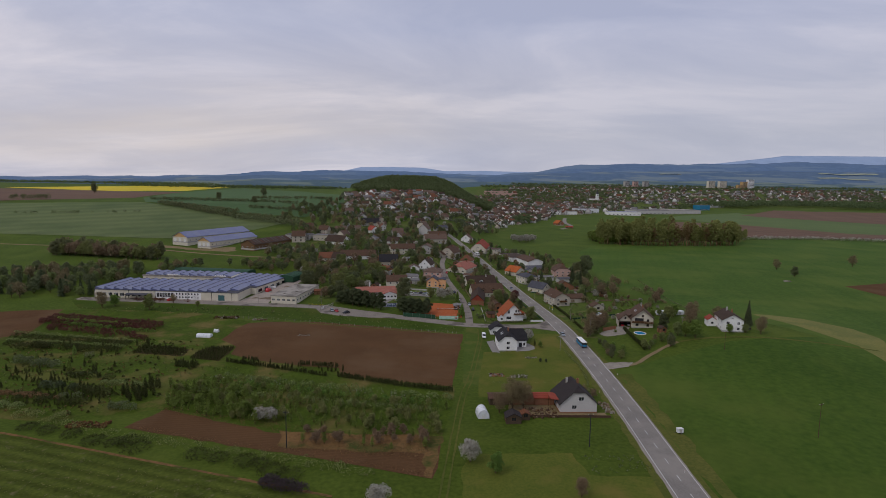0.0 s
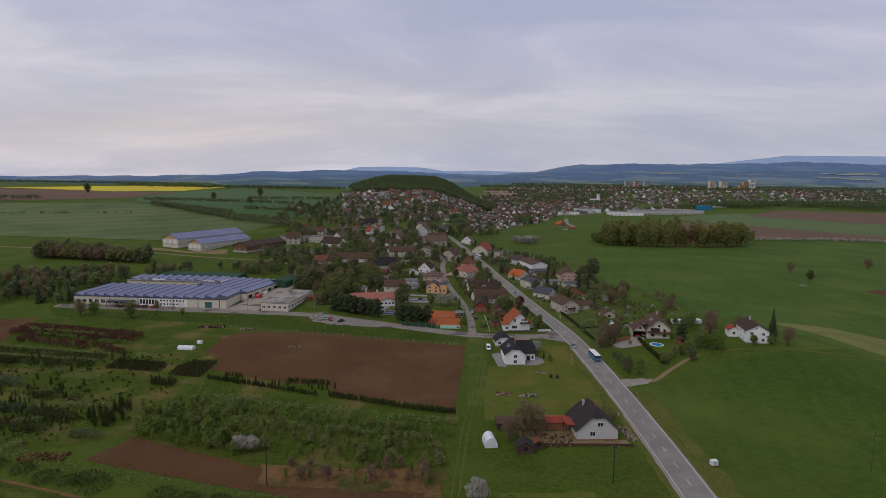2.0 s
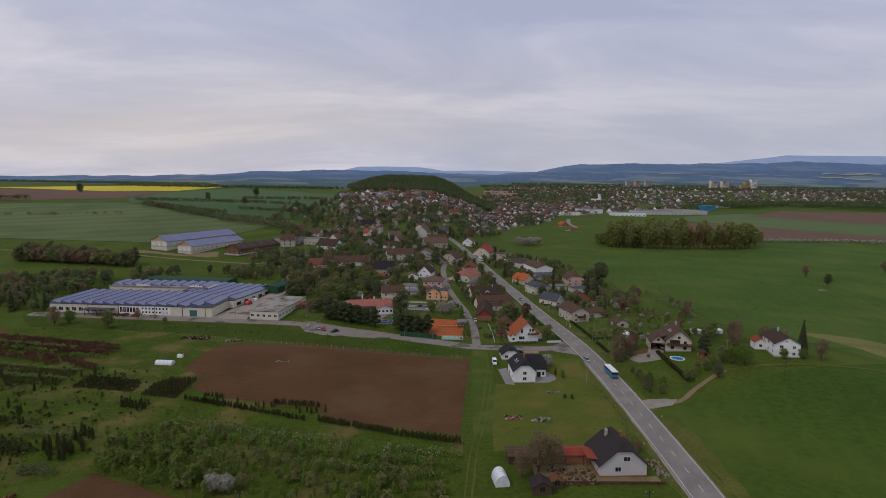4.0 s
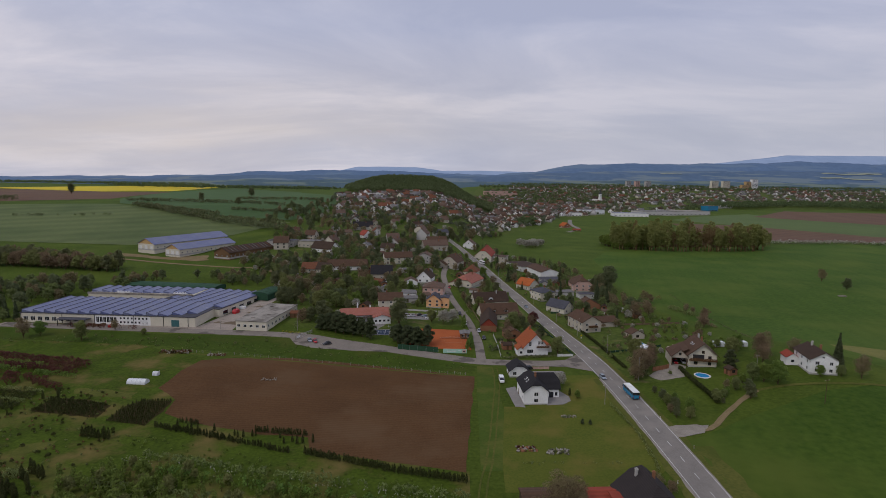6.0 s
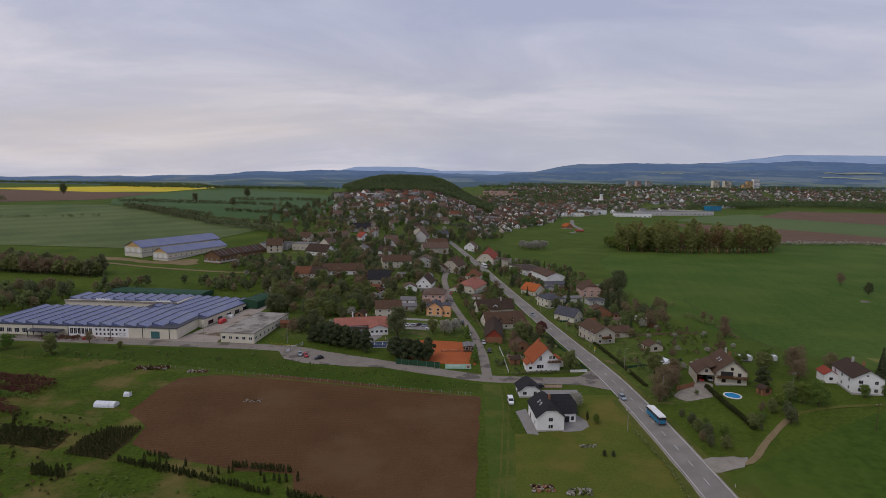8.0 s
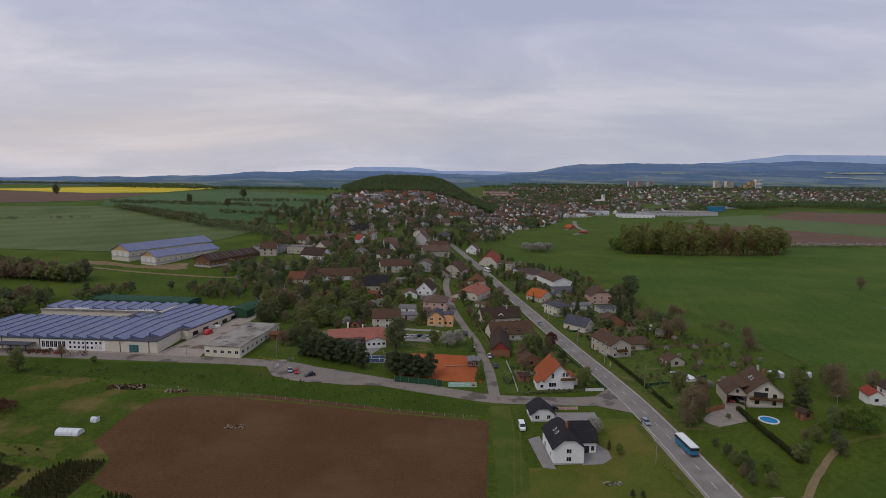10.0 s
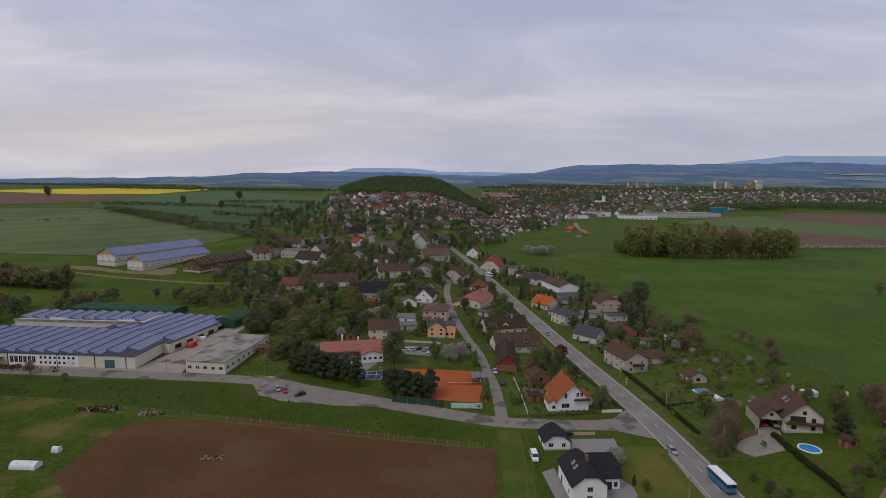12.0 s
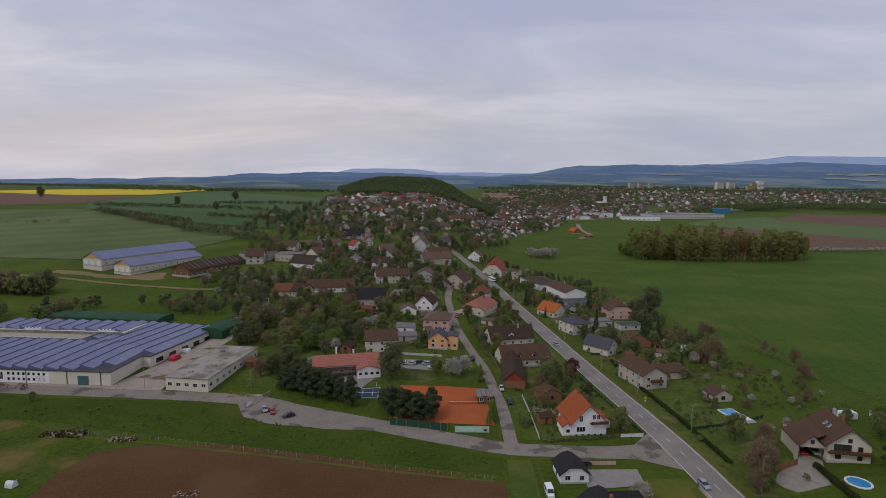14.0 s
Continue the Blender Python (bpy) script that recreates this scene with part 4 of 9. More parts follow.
def tree_kind(kind, seed):
    """Build one tree of a kind, once: an Empty with trunk and crown, to be copied."""
    rng = np.random.default_rng(seed)
    spec = {
        # height, crown radius, crown base, blobs, sprays, spray size, leaves, bark, spread upward
        "green": (9, 3.6, 0.8, 16, 3200, 0.27, "leaf_green", "bark"),
        "dark": (10, 3.6, 0.6, 15, 3300, 0.27, "leaf_dark", "bark"),
        "fresh": (8, 3.2, 0.6, 14, 2800, 0.25, "leaf_fresh", "bark"),
        "bare": (9, 3.6, 1.0, 14, 3600, 0.15, "leaf_bare", "bark"),
        "blossom": (5.5, 3.0, 0.9, 13, 3000, 0.17, "leaf_white", "bark"),
        "purple": (8, 3.2, 1.2, 13, 2600, 0.26, "leaf_purple", "bark"),
        "tall": (25, 4.8, 3.5, 17, 1500, 0.62, "leaf_grove", "grey_bark"),
        "tall_bare": (24, 3.6, 8.0, 14, 700, 0.42, "leaf_grove_bare", "grey_bark"),
        "far_green": (9, 3.6, 0.9, 14, 620, 0.55, "leaf_green", "bark"),
        "far_dark": (10, 3.6, 0.8, 14, 640, 0.55, "leaf_dark", "bark"),
        "far_bare": (9, 3.6, 0.8, 14, 560, 0.46, "leaf_bare", "bark"),
        "far_fresh": (8, 3.2, 0.8, 13, 560, 0.52, "leaf_fresh", "bark"),
        "far_blossom": (6, 3.2, 0.8, 12, 420, 0.5, "leaf_white", "bark"),
        "sapling": (8, 1.9, 0.3, 12, 330, 0.34, "leaf_fresh", "bark"),
        "poplar": (13, 2.4, 1.0, 12, 1000, 0.42, "leaf_fresh", "bark"),
    }[kind]
    H, R, base, nb, sprays, size, leaf, bark = spec
    root = new("tree")
    root.empty_display_size = 0.5
    bm = bmesh.new()
    lean = rng.normal(size=2) * 0.02 * H
    fork = Vector((lean[0] * 0.5, lean[1] * 0.5, base + (H - base) * 0.25))
    r0 = 0.028 * H if H < 20 else 0.013 * H
    fine = "far" not in kind and kind not in ("tall", "tall_bare", "sapling")
    tube(bm, (0, 0, -0.5), (lean[0] * 0.25, lean[1] * 0.25, fork.z * 0.5), r0, r0 * 0.75, 8)
    tube(bm, (lean[0] * 0.25, lean[1] * 0.25, fork.z * 0.5), fork, r0 * 0.75, r0 * 0.6, 8)
    centres, radii = [], []
    for i in range(nb):
        ang = i * 2.4 + rng.uniform(-0.5, 0.5)
        hz = (i + 0.5) / nb
        wide = math.sin(math.pi * (0.18 + 0.72 * hz)) ** 0.8
        rad = R * wide * rng.uniform(0.35, 0.75)
        z = base + (H - base) * (0.12 + 0.78 * hz)
        c = Vector((rad * math.cos(ang) + lean[0] * hz, rad * math.sin(ang) + lean[1] * hz, z))
        centres.append(c)
        radii.append(R * rng.uniform(0.34, 0.52) * (0.75 + 0.35 * wide))
        tube(bm, fork if hz > 0.3 else (0, 0, base * 0.9), c, r0 * 0.32, 0.03, 5 if fine else 3)
    if kind in ("bare", "far_bare", "tall_bare", "blossom"):
        for c, r in list(zip(centres, radii)):
            for _ in range(2 if "_" in kind else 7):
                d = Vector(rng.normal(size=3))
                d.z = abs(d.z) * 0.8
                tube(bm, c, c + d.normalized() * r * 1.05, 0.045, 0.012, 3)
    for q in (0.35, 0.6):
        centres.append(Vector((lean[0] * q, lean[1] * q, base + (H - base) * q)))
        radii.append(R * 0.62)
    part("trunk", bm, bark, root)
    pts, nrm = shell(rng, np.array([tuple(c) for c in centres]), np.array(radii), sprays, inner=0.55)
    mesh_part("crown", leaf_mesh("crown", pts, nrm, size, rng), leaf, root)
    return root


def conifer_kind(kind, seed):
    rng = np.random.default_rng(seed)
    H, R, n, size, leaf = {"spruce": (13, 2.7, 1100, 0.42, "leaf_pine"), "pine": (9.0, 3.1, 3400, 0.26, "leaf_pine"), "thuja": (4.2, 0.66, 260, 0.22, "leaf_hedge"), "far_spruce": (13, 2.7, 280, 0.75, "leaf_pine"), "column": (2.5, 0.44, 80, 0.22, "leaf_hedge"), "seedling": (1.5, 0.3, 40, 0.2, "leaf_hedge"), "cypress": (5.5, 1.1, 480, 0.24, "leaf_fresh")}[kind]
    root = new("tree")
    root.empty_display_size = 0.5
    bm = bmesh.new()
    tube(bm, (0, 0, -0.4), (0, 0, H * 0.55), 0.02 * H, 0.012 * H, 7)
    tube(bm, (0, 0, H * 0.55), (0, 0, H * 0.96), 0.012 * H, 0.004 * H, 6)
    if kind == "pine":
        c, r = [], []
        for i in range(14):
            ang, hz = i * 2.4, (i + 0.5) / 14
            rad = R * 0.62 * math.sin(math.pi * (0.30 + 0.66 * hz)) * rng.uniform(0.6, 1.1)
            c.append((rad * math.cos(ang), rad * math.sin(ang), 1.2 + (H - 2.2) * hz))
            r.append(R * rng.uniform(0.38, 0.52) * (1.1 - 0.35 * hz))
            tube(bm, (0, 0, c[-1][2] * 0.9), c[-1], 0.07, 0.02, 5)
        pts, nrm = shell(rng, np.array(c), np.array(r), n, 0.7, 0.6)
    else:
        t = rng.random(n) ** 0.75
        h = 0.35 + (H - 0.35) * (1 - t)
        if "spruce" in kind:
            whorl = 0.72 + 0.28 * np.abs(np.sin(h * 3.1))
            rr = R * t * whorl * rng.uniform(0.55, 1.0, n)
        else:
            rr = R * np.minimum(1, (t * 1.6)) ** 0.6 * rng.uniform(0.7, 1.05, n) * (1 - 0.25 * (t > 0.93))
        ang = rng.uniform(0, 2 * math.pi, n)
        pts = np.stack([rr * np.cos(ang), rr * np.sin(ang), h], 1)
        nrm = np.stack([np.cos(ang), np.sin(ang), 0.35 + 0 * ang], 1)
    part("trunk", bm, "bark", root)
    mesh_part("crown", leaf_mesh("crown", pts, nrm, size, rng), leaf, root)
    return root


TREE_LABEL = {"green": "broadleaf tree in fresh green leaf", "dark": "dense dark green broadleaf tree", "fresh": "light green tree in spring leaf", "bare": "brownish tree with budding bare twigs", "blossom": "low fruit tree in white blossom", "purple": "dark red-leaved tree", "tall": "tall slender woodland tree with a high green crown", "tall_bare": "tall slender woodland tree still half bare", "poplar": "narrow upright light green tree", "spruce": "dark green pointed spruce", "pine": "dark bushy pine tree", "thuja": "small dark columnar conifer", "cypress": "light green columnar conifer"}
USED = set()


HEAPS = {}


def tree(kind, x, y, size=1.0, label="", group="", variants=3, stuff=""):
    """A tree of its own; with stuff, one of the many that are joined under that name."""
    k = (kind, random.randrange(variants))
    z = ground_z(x, y)
    if k not in TREES:
        TREES[k] = (conifer_kind if kind in ("spruce", "pine", "thuja", "cypress", "column", "seedling", "far_spruce") else tree_kind)(kind, 11 + 7 * k[1] + len(kind))
        tagged(TREES[k], TREE_LABEL.get(kind, "garden tree in spring leaf"), "tree")
    src = TREES[k]
    if stuff:
        m = Matrix.Translation((x, y, z)) @ Matrix.Rotation(random.uniform(0, 6.28), 4, "Z") @ Matrix.Diagonal((size * random.uniform(0.88, 1.12), size * random.uniform(0.88, 1.12), size * random.uniform(0.93, 1.08), 1))
        HEAPS.setdefault(stuff, []).append((src, m))
        return src
    ob = copy_thing(src, Matrix()) if k in USED else src
    USED.add(k)
    ob.location, ob.rotation_euler = (x, y, z), (0, 0, random.uniform(0, 6.28))
    s = size * random.uniform(0.93, 1.07)
    ob.scale = (s * random.uniform(0.92, 1.08), s * random.uniform(0.92, 1.08), s)
    tagged(ob, label or TREE_LABEL[kind], "tree", group)
    return ob


def hedge(name, line, width, height, leaf, label, category="hedge", density=7.0, size=0.28, gaps=0.0, clump=0.0, kind="stuff"):
    """A row of shrubs along a line: uneven heaps of leaf sprays."""
    rng = np.random.default_rng(len(line) * 31 + int(abs(line[0][0]) * 7 + abs(line[0][1]) * 3))
    c, r = [], []
    for (x0, y0), (x1, y1) in zip(line, line[1:]):
        d = math.hypot(x1 - x0, y1 - y0)
        n = max(1, int(d / (clump or width * 0.7)))
        for i in range(n):
            if rng.random() < gaps:
                continue
            s = (i + rng.random() * 0.6) / n
            x, y = x0 + (x1 - x0) * s + rng.normal() * width * 0.12, y0 + (y1 - y0) * s + rng.normal() * width * 0.12
            rad = width * rng.uniform(0.42, 0.66)
            c.append((x, y, ground_z(x, y) + height * rng.uniform(0.35, 0.55)))
            r.append((rad, height * rng.uniform(0.42, 0.68)))
    c, r = np.array(c), np.array(r)
    n = int(len(c) * density * max(1.0, width * height))
    k = rng.integers(0, len(c), n)
    d = rng.normal(size=(n, 3))
    d /= np.linalg.norm(d, axis=1, keepdims=True)
    d[:, 2] = np.where(d[:, 2] < -0.5, -d[:, 2], d[:, 2])
    q = rng.uniform(0.7, 1.08, (n, 1))
    pts = c[k] + d * q * np.stack([r[k, 0], r[k, 0], r[k, 1]], 1)
    me = leaf_mesh(name, pts, d, size, rng)
    me.materials.append(M[leaf])
    return tagged(new(name, me), label, category, kind=kind)


def inside(x, y, pts):
    hit = False
    for (x0, y0), (x1, y1) in zip(pts, pts[1:] + pts[:1]):
        if (y0 > y) != (y1 > y) and x < (x1 - x0) * (y - y0) / (y1 - y0) + x0:
            hit = not hit
    return hit


def clear_of(x, y, r):
    return all((x - a) ** 2 + (y - b) ** 2 > (r + q * 0.85) ** 2 for a, b, q in FOOT)


def join_heap(name, label, category):
    """Join the gathered copies of that name into one mesh."""
    co, loops, starts, totals, mats, slots = [], [], [], [], [], []
    nv = nl = 0
    for src, m in HEAPS.pop(name):
        for o in src.children:
            me = o.data
            v = np.empty(len(me.vertices) * 3, np.float32)
            me.vertices.foreach_get("co", v)
            a = np.array(m, np.float32)
            li = np.empty(len(me.loops), np.int32)
            me.loops.foreach_get("vertex_index", li)
            ls = np.empty(len(me.polygons), np.int32)
            me.polygons.foreach_get("loop_start", ls)
            lt = np.empty(len(me.polygons), np.int32)
            me.polygons.foreach_get("loop_total", lt)
            co.append(v.reshape(-1, 3) @ a[:3, :3].T + a[:3, 3])
            loops.append(li + nv)
            starts.append(ls + nl)
            totals.append(lt)
            mt = me.materials[0]
            if mt not in slots:
                slots.append(mt)
            mats.append(np.full(len(ls), slots.index(mt), np.int32))
            nv += len(v) // 3
            nl += len(li)
    me = bpy.data.meshes.new(name)
    co, loops, starts, mats = (np.concatenate(q) for q in (co, loops, starts, mats))
    me.vertices.add(len(co))
    me.vertices.foreach_set("co", co.astype(np.float32).ravel())
    me.loops.add(len(loops))
    me.loops.foreach_set("vertex_index", loops)
    me.polygons.add(len(starts))
    me.polygons.foreach_set("loop_start", starts)
    me.polygons.foreach_set("material_index", mats)
    for mt in slots:
        me.materials.append(mt)
    me.update(calc_edges=True)
    return tagged(new(name, me), label, category, kind="stuff")


def drop_spares():
    """Remove the patterns of which no copy stands on its own."""
    for k, src in list(TREES.items()) + list(FAR.items()):
        if k not in USED:
            for o in list(src.children) + [src]:
                bpy.data.objects.remove(o)


def scatter(pts, count, kinds, size, gap=2.0, apart=4.0, group="", stuff=""):
    """Trees of the given kinds spread through an outline, clear of houses and roads."""
    xs, ys = [p[0] for p in pts], [p[1] for p in pts]
    placed, tries = [], 0
    while len(placed) < count and tries < count * 40:
        tries += 1
        x, y = random.uniform(min(xs), max(xs)), random.uniform(min(ys), max(ys))
        if not inside(x, y, pts) or near_road(x, y, gap) or not clear_of(x, y, gap * 0.6) or any((x - a) ** 2 + (y - b) ** 2 < apart ** 2 for a, b in placed):
            continue
        placed.append((x, y))
        tree(random.choice(kinds), x, y, random.uniform(*size), group=group, stuff=stuff)


def woods(name, spots, leaf, label, crown=(5.0, 7.5), sprays=26, size=1.5, kind="stuff"):
    """Far wood: heaps of leaf sprays standing on the land, one mesh."""
    rng = np.random.default_rng(len(spots) + 5)
    sp = np.array([(x, y, ground_z(x, y), h) for x, y, h in spots])
    n = len(sp) * sprays
    k = np.repeat(np.arange(len(sp)), sprays)
    d = rng.normal(size=(n, 3))
    d /= np.linalg.norm(d, axis=1, keepdims=True)
    d[:, 2] = np.abs(d[:, 2]) * 1.0 - 0.25
    h = sp[k, 3]
    rad = h * rng.uniform(0.30, 0.42, n)
    pts = np.stack([sp[k, 0] + d[:, 0] * rad, sp[k, 1] + d[:, 1] * rad, sp[k, 2] + h * 0.52 + d[:, 2] * h * 0.46], 1)
    me = leaf_mesh(name, pts, d, size, rng)
    me.materials.append(M[leaf])
    return tagged(new(name, me), label, "woods", kind=kind)


# ---- the near houses ----
def near_house():
    r = house(56.8, 180.5, 0, 12.8, 12.0, 3.4, 42, "wall_weathered", "roof_charcoal", "pale house with dark half-hipped roof by the road", cut=0.30, attic=0, nf=0, ns=3, chim=((0.2, 0.1), (-0.3, 0.5)), plinth="wall_brick")
    window(r, 0.8, -6.0, 4.4, 0, -1, 1.9, 1.4)
    window(r, -1.5, -6.0, 1.5, 0, -1, 1.7, 1.4)
    annex(r, -10.2, 3.6, 5.0, 7.0, 2.6, 0.8, "wall_brick", "roof_red", turn=90, nf=0)
    annex(r, -17.5, 4.0, 5.0, 7.6, 2.3, 0.6, "wall_brick", "roof_rust", turn=90, nf=0)
    annex(r, -25.5, 4.2, 5.4, 8.4, 2.2, 0.6, "wall_dark_timber", "roof_brown", turn=90, nf=0)
    porch = part("porch_roof", boxed(-9.4, -6.4, -3.4, 2.4, 2.5, 2.65), "roof_red", r, "red sheet porch roof")
    porch.matrix_local = Matrix.Translation((0, 0, 0.5)) @ Matrix.Rotation(radians(6), 4, "Y")
    for y in (-3.2, 0.0):
        part("porch_post", boxed(-9.0, -8.85, y, y + 0.15, -0.2, 3.6), "wood", r)


def black_house():
    r = house(44.2, 251, 0, 8.6, 13.0, 4.9, 40, "wall_white", "roof_black", "white house with black hipped roof on the lawn", cut=0.35, storeys=2, attic=0, nf=1, ns=2, skylights=2, chim=((0.2, -0.05),))
    annex(r, 5.4, 3.4, 7.6, 9.0, 3.9, 4.3, "wall_white", "roof_black", turn=90, cut=0.45, over=0.5, nf=0)
    part("terrace_door", boxed(6.2, 7.8, -0.50, -0.38, 0.1, 2.3), "glass", r, "dark glass terrace door")
    part("terrace_window", boxed(8.4, 9.3, -0.48, -0.38, 0.9, 2.2), "glass", r)


def garage():
    house(43.6, 276, 0, 7.6, 7.6, 2.7, 38, "wall_white", "roof_black", "small white garage with black tiled roof", cut=0.35, attic=0, nf=2, ns=1, chim=(), category="garage")


def orange_house():
    r = house(56.2, 306, 2, 11.4, 13.0, 4.2, 45, "wall_white", "roof_terracotta", "white house with steep orange tiled roof", storeys=1, attic=0, nf=0, ns=3, chim=((-0.05, 0.55),), over=0.8)
    window(r, -2.6, -6.5, 1.3, 0, -1, 2.9, 1.7, panes=3)
    window(r, -2.6, -6.5, 4.6, 0, -1, 1.1, 2.0)
    window(r, 1.6, -6.5, 5.2, 0, -1, 1.1, 1.6)
    window(r, 3.0, -6.5, 5.2, 0, -1, 1.1, 1.6)
    for i in range(5):
        window(r, -4 + i * 2, -6.55, 0.12, 0, -1, 0.7, 0.4, "dark")
    b = part("balcony", boxed(0.2, 5.9, -7.7, -6.45, 4.05, 4.2), "wood", r, "dark wooden balcony")
    part("railing", boxed(0.2, 5.9, -7.72, -7.66, 4.95, 5.05), "wood", b)
    for i in range(20):
        part("baluster", boxed(0.25 + i * 0.29, 0.45 + i * 0.29, -7.70, -7.66, 4.2, 4.95), "wood", b)
    annex(r, -6.6, -3.0, 3.4, 6.0, 2.9, 1.2, "wall_white", "roof_terracotta", nf=1)
    annex(r, 7.0, 1.0, 3.6, 6.0, 2.6, 1.4, "wall_white", "roof_terracotta", nf=0)


def chalet():
    r = house(122.4, 280.6, -14, 10.8, 14.0, 5.4, 40, "wall_cream", "roof_brown", "cream chalet with broad brown roof and balcony", storeys=2, attic=1, nf=2, ns=3, skylights=2, over=1.0, chim=((0.1, -0.2), (0.1, 0.5)), frames="wood")
    b = part("balcony", boxed(-5.4, 5.4, -8.2, -6.95, 2.75, 2.95), "wood", r, "dark wooden balcony")
    part("railing", boxed(-5.4, 5.4, -8.22, -8.14, 3.85, 3.95), "wood", b)
    for i in range(36):
        part("baluster", boxed(-5.35 + i * 0.3, -5.12 + i * 0.3, -8.20, -8.15, 2.95, 3.85), "wood", b)
    # no real recess: a dark slab on the wall imitates its shade
    part("loggia", boxed(-3.9, 0.5, -7.04, -6.9, 3.0, 5.2), "dark", r, "dark panel standing in for the balcony recess's shade")
    c = new("carport")
    c.parent = r
    bm = bmesh.new()
    poly(bm, ((-12.2, -5.2, 3.1), (-5.2, -5.2, 6.6), (-5.2, 6.4, 6.6), (-12.2, 6.4, 3.1)))
    ret = bmesh.ops.extrude_face_region(bm, geom=bm.faces[:])
    for v in (g for g in ret["geom"] if isinstance(g, bmesh.types.BMVert)):
        v.co.z += 0.25
    part("carport_roof", bm, "roof_brown", c)
    part("carport_wall", boxed(-11.9, -11.6, -4.8, 6.2, -0.8, 3.15), "wall_beige", c)
    part("carport_back", boxed(-11.6, -5.42, 5.8, 6.1, -0.8, 4.2), "wall_beige", c)
    bm = bmesh.new()
    poly(bm, ((-11.5, -5.3, 2.8), (-5.5, -5.3, 2.8), (-5.5, -5.3, 3.5), (-8.5, -5.3, 6.2), (-11.5, -5.3, 3.5)))
    ret = bmesh.ops.extrude_face_region(bm, geom=bm.faces[:])
    for v in (g for g in ret["geom"] if isinstance(g, bmesh.types.BMVert)):
        v.co.y += 3.2
    bmesh.ops.recalc_face_normals(bm, faces=bm.faces[:])
    part("carport_gable", bm, "wall_beige", c, "boarded gable over the carport")
    for sx in (-1, 1):
        bm = bmesh.new()
        poly(bm, ((-8.5 + sx * 3.5, -5.9, 3.2), (-8.5, -5.9, 6.35), (-8.5, -1.0, 6.35), (-8.5 + sx * 3.5, -1.0, 3.2)))
        ret = bmesh.ops.extrude_face_region(bm, geom=bm.faces[:])
        for v in (g for g in ret["geom"] if isinstance(g, bmesh.types.BMVert)):
            v.co.z += 0.2
        bmesh.ops.recalc_face_normals(bm, faces=bm.faces[:])
        part("gable_roof", bm, "roof_brown", c)
    gw = part("gable_window", boxed(-9.0, -8.0, -5.36, -5.28, 3.9, 5.0), "wood", c)
    part("pane", boxed(-8.9, -8.1, -5.39, -5.3, 4.0, 4.9), "glass", gw)
    for px in (-11.6, -5.7):
        part("carport_post", boxed(px - 0.1, px + 0.1, -5.2, -5.0, -0.5, 2.85), "wood", c)


def white_house():
    r = house(161.8, 264.2, -15, 9.8, 15.0, 5.9, 30, "wall_white", "roof_dark_brown", "white two-storey house with low brown roof", storeys=2, attic=0, nf=2, ns=3, over=0.6, chim=((0.1, -0.3), (-0.1, 0.4)))
    window(r, -0.5, -7.5, 6.4, 0, -1, 0.9, 0.7)
    annex(r, -7.0, 6.0, 4.6, 6.0, 3.0, 1.6, "wall_white", "roof_red", nf=1)


near_house()
black_house()
garage()
orange_house()
chalet()
white_house()

# ---- houses along the road and the lane ----
R = house(40.5, 452, -28, 15, 24, 3.4, 32, "wall_cream", "roof_rose", "low cream house with a pale red hipped roof", cut=0.6, nf=3, ns=4, attic=0)
annex(R, -4, -13, 9, 7, 2.8, 1.8, "wall_cream", "roof_rust")
R = house(48.5, 398, 103, 11.5, 22, 3.6, 40, "wall_cream", "roof_dark_brown", "long cream house with dark brown roof and dormer", nf=2, ns=5, chim=((0.2, 0.6), (-0.2, -0.4)))
dormer(R, -3.4, 0.5, 4.0, 3.0, -1)
R = house(49.8, 370, 99, 11.5, 22, 3.4, 40, "wall_cream", "roof_brown", "long cream house with brown roof and two dormers", nf=2, ns=5, chim=((0.2, 0.7),))
dormer(R, -3.4, -3.5, 3.9, 2.6, -1, "roof_brown", "wall_timber")
dormer(R, -3.4, 3.5, 3.9, 2.6, -1, "roof_brown", "wall_timber")
house(42.0, 352, -8, 8.4, 27, 3.0, 42, "wall_brick", "roof_dark_brown", "long brick barn with dark roof and red gable", nf=0, ns=5, attic=0, chim=(), category="barn", plinth="")
house(86.5, 460, 36, 11.5, 13.0, 3.6, 36, "wall_cream", "roof_orange", "low house with a bright orange gabled roof", cut=0.12, nf=3, ns=3, attic=0)
house(88.8, 421.5, 20, 11.0, 13.0, 6.0, 22, "wall_cream", "roof_slate", "cream two-storey house with grey low roof", cut=1.0, storeys=2, nf=2, ns=3, attic=0, chim=((0.2, 0.0),))
house(91.0, 386, 38, 9.5, 13.5, 3.6, 38, "wall_cream", "roof_slate", "small cream house with dark slate gable roof", nf=2, ns=2, attic=1)
house(110.9, 516, 10, 15.5, 32, 6.0, 20, "wall_white", "roof_brown", "long white gabled hall with brown roof", nf=0, ns=6, attic=0, chim=((0.3, -0.3), (0.2, 0.3)), category="hall")
flat_building(111, 486, 6, 20, 13, 3.2, "wall_grey", "roof_slate", "low workshop with a flat dark roof", n=4, nl=2)
flat_building(103, 556, 14, 20, 34, 4.2, "wall_white", "roof_dark_brown", "long low hall with a dark flat roof", "hall", n=3, nl=6)
house(125.5, 456, 0, 14.0, 14.0, 5.4, 36, "wall_pink", "roof_brown", "pinkish two-storey house with brown half-hipped roof", cut=0.5, storeys=2, nf=3, ns=2, attic=0)
R = house(93.2, 345, 10, 10.6, 17.0, 5.8, 30, "wall_beige", "roof_brown", "grey-beige two-storey house with brown roof", storeys=2, nf=2, ns=4, attic=0, chim=((0.1, 0.3),))
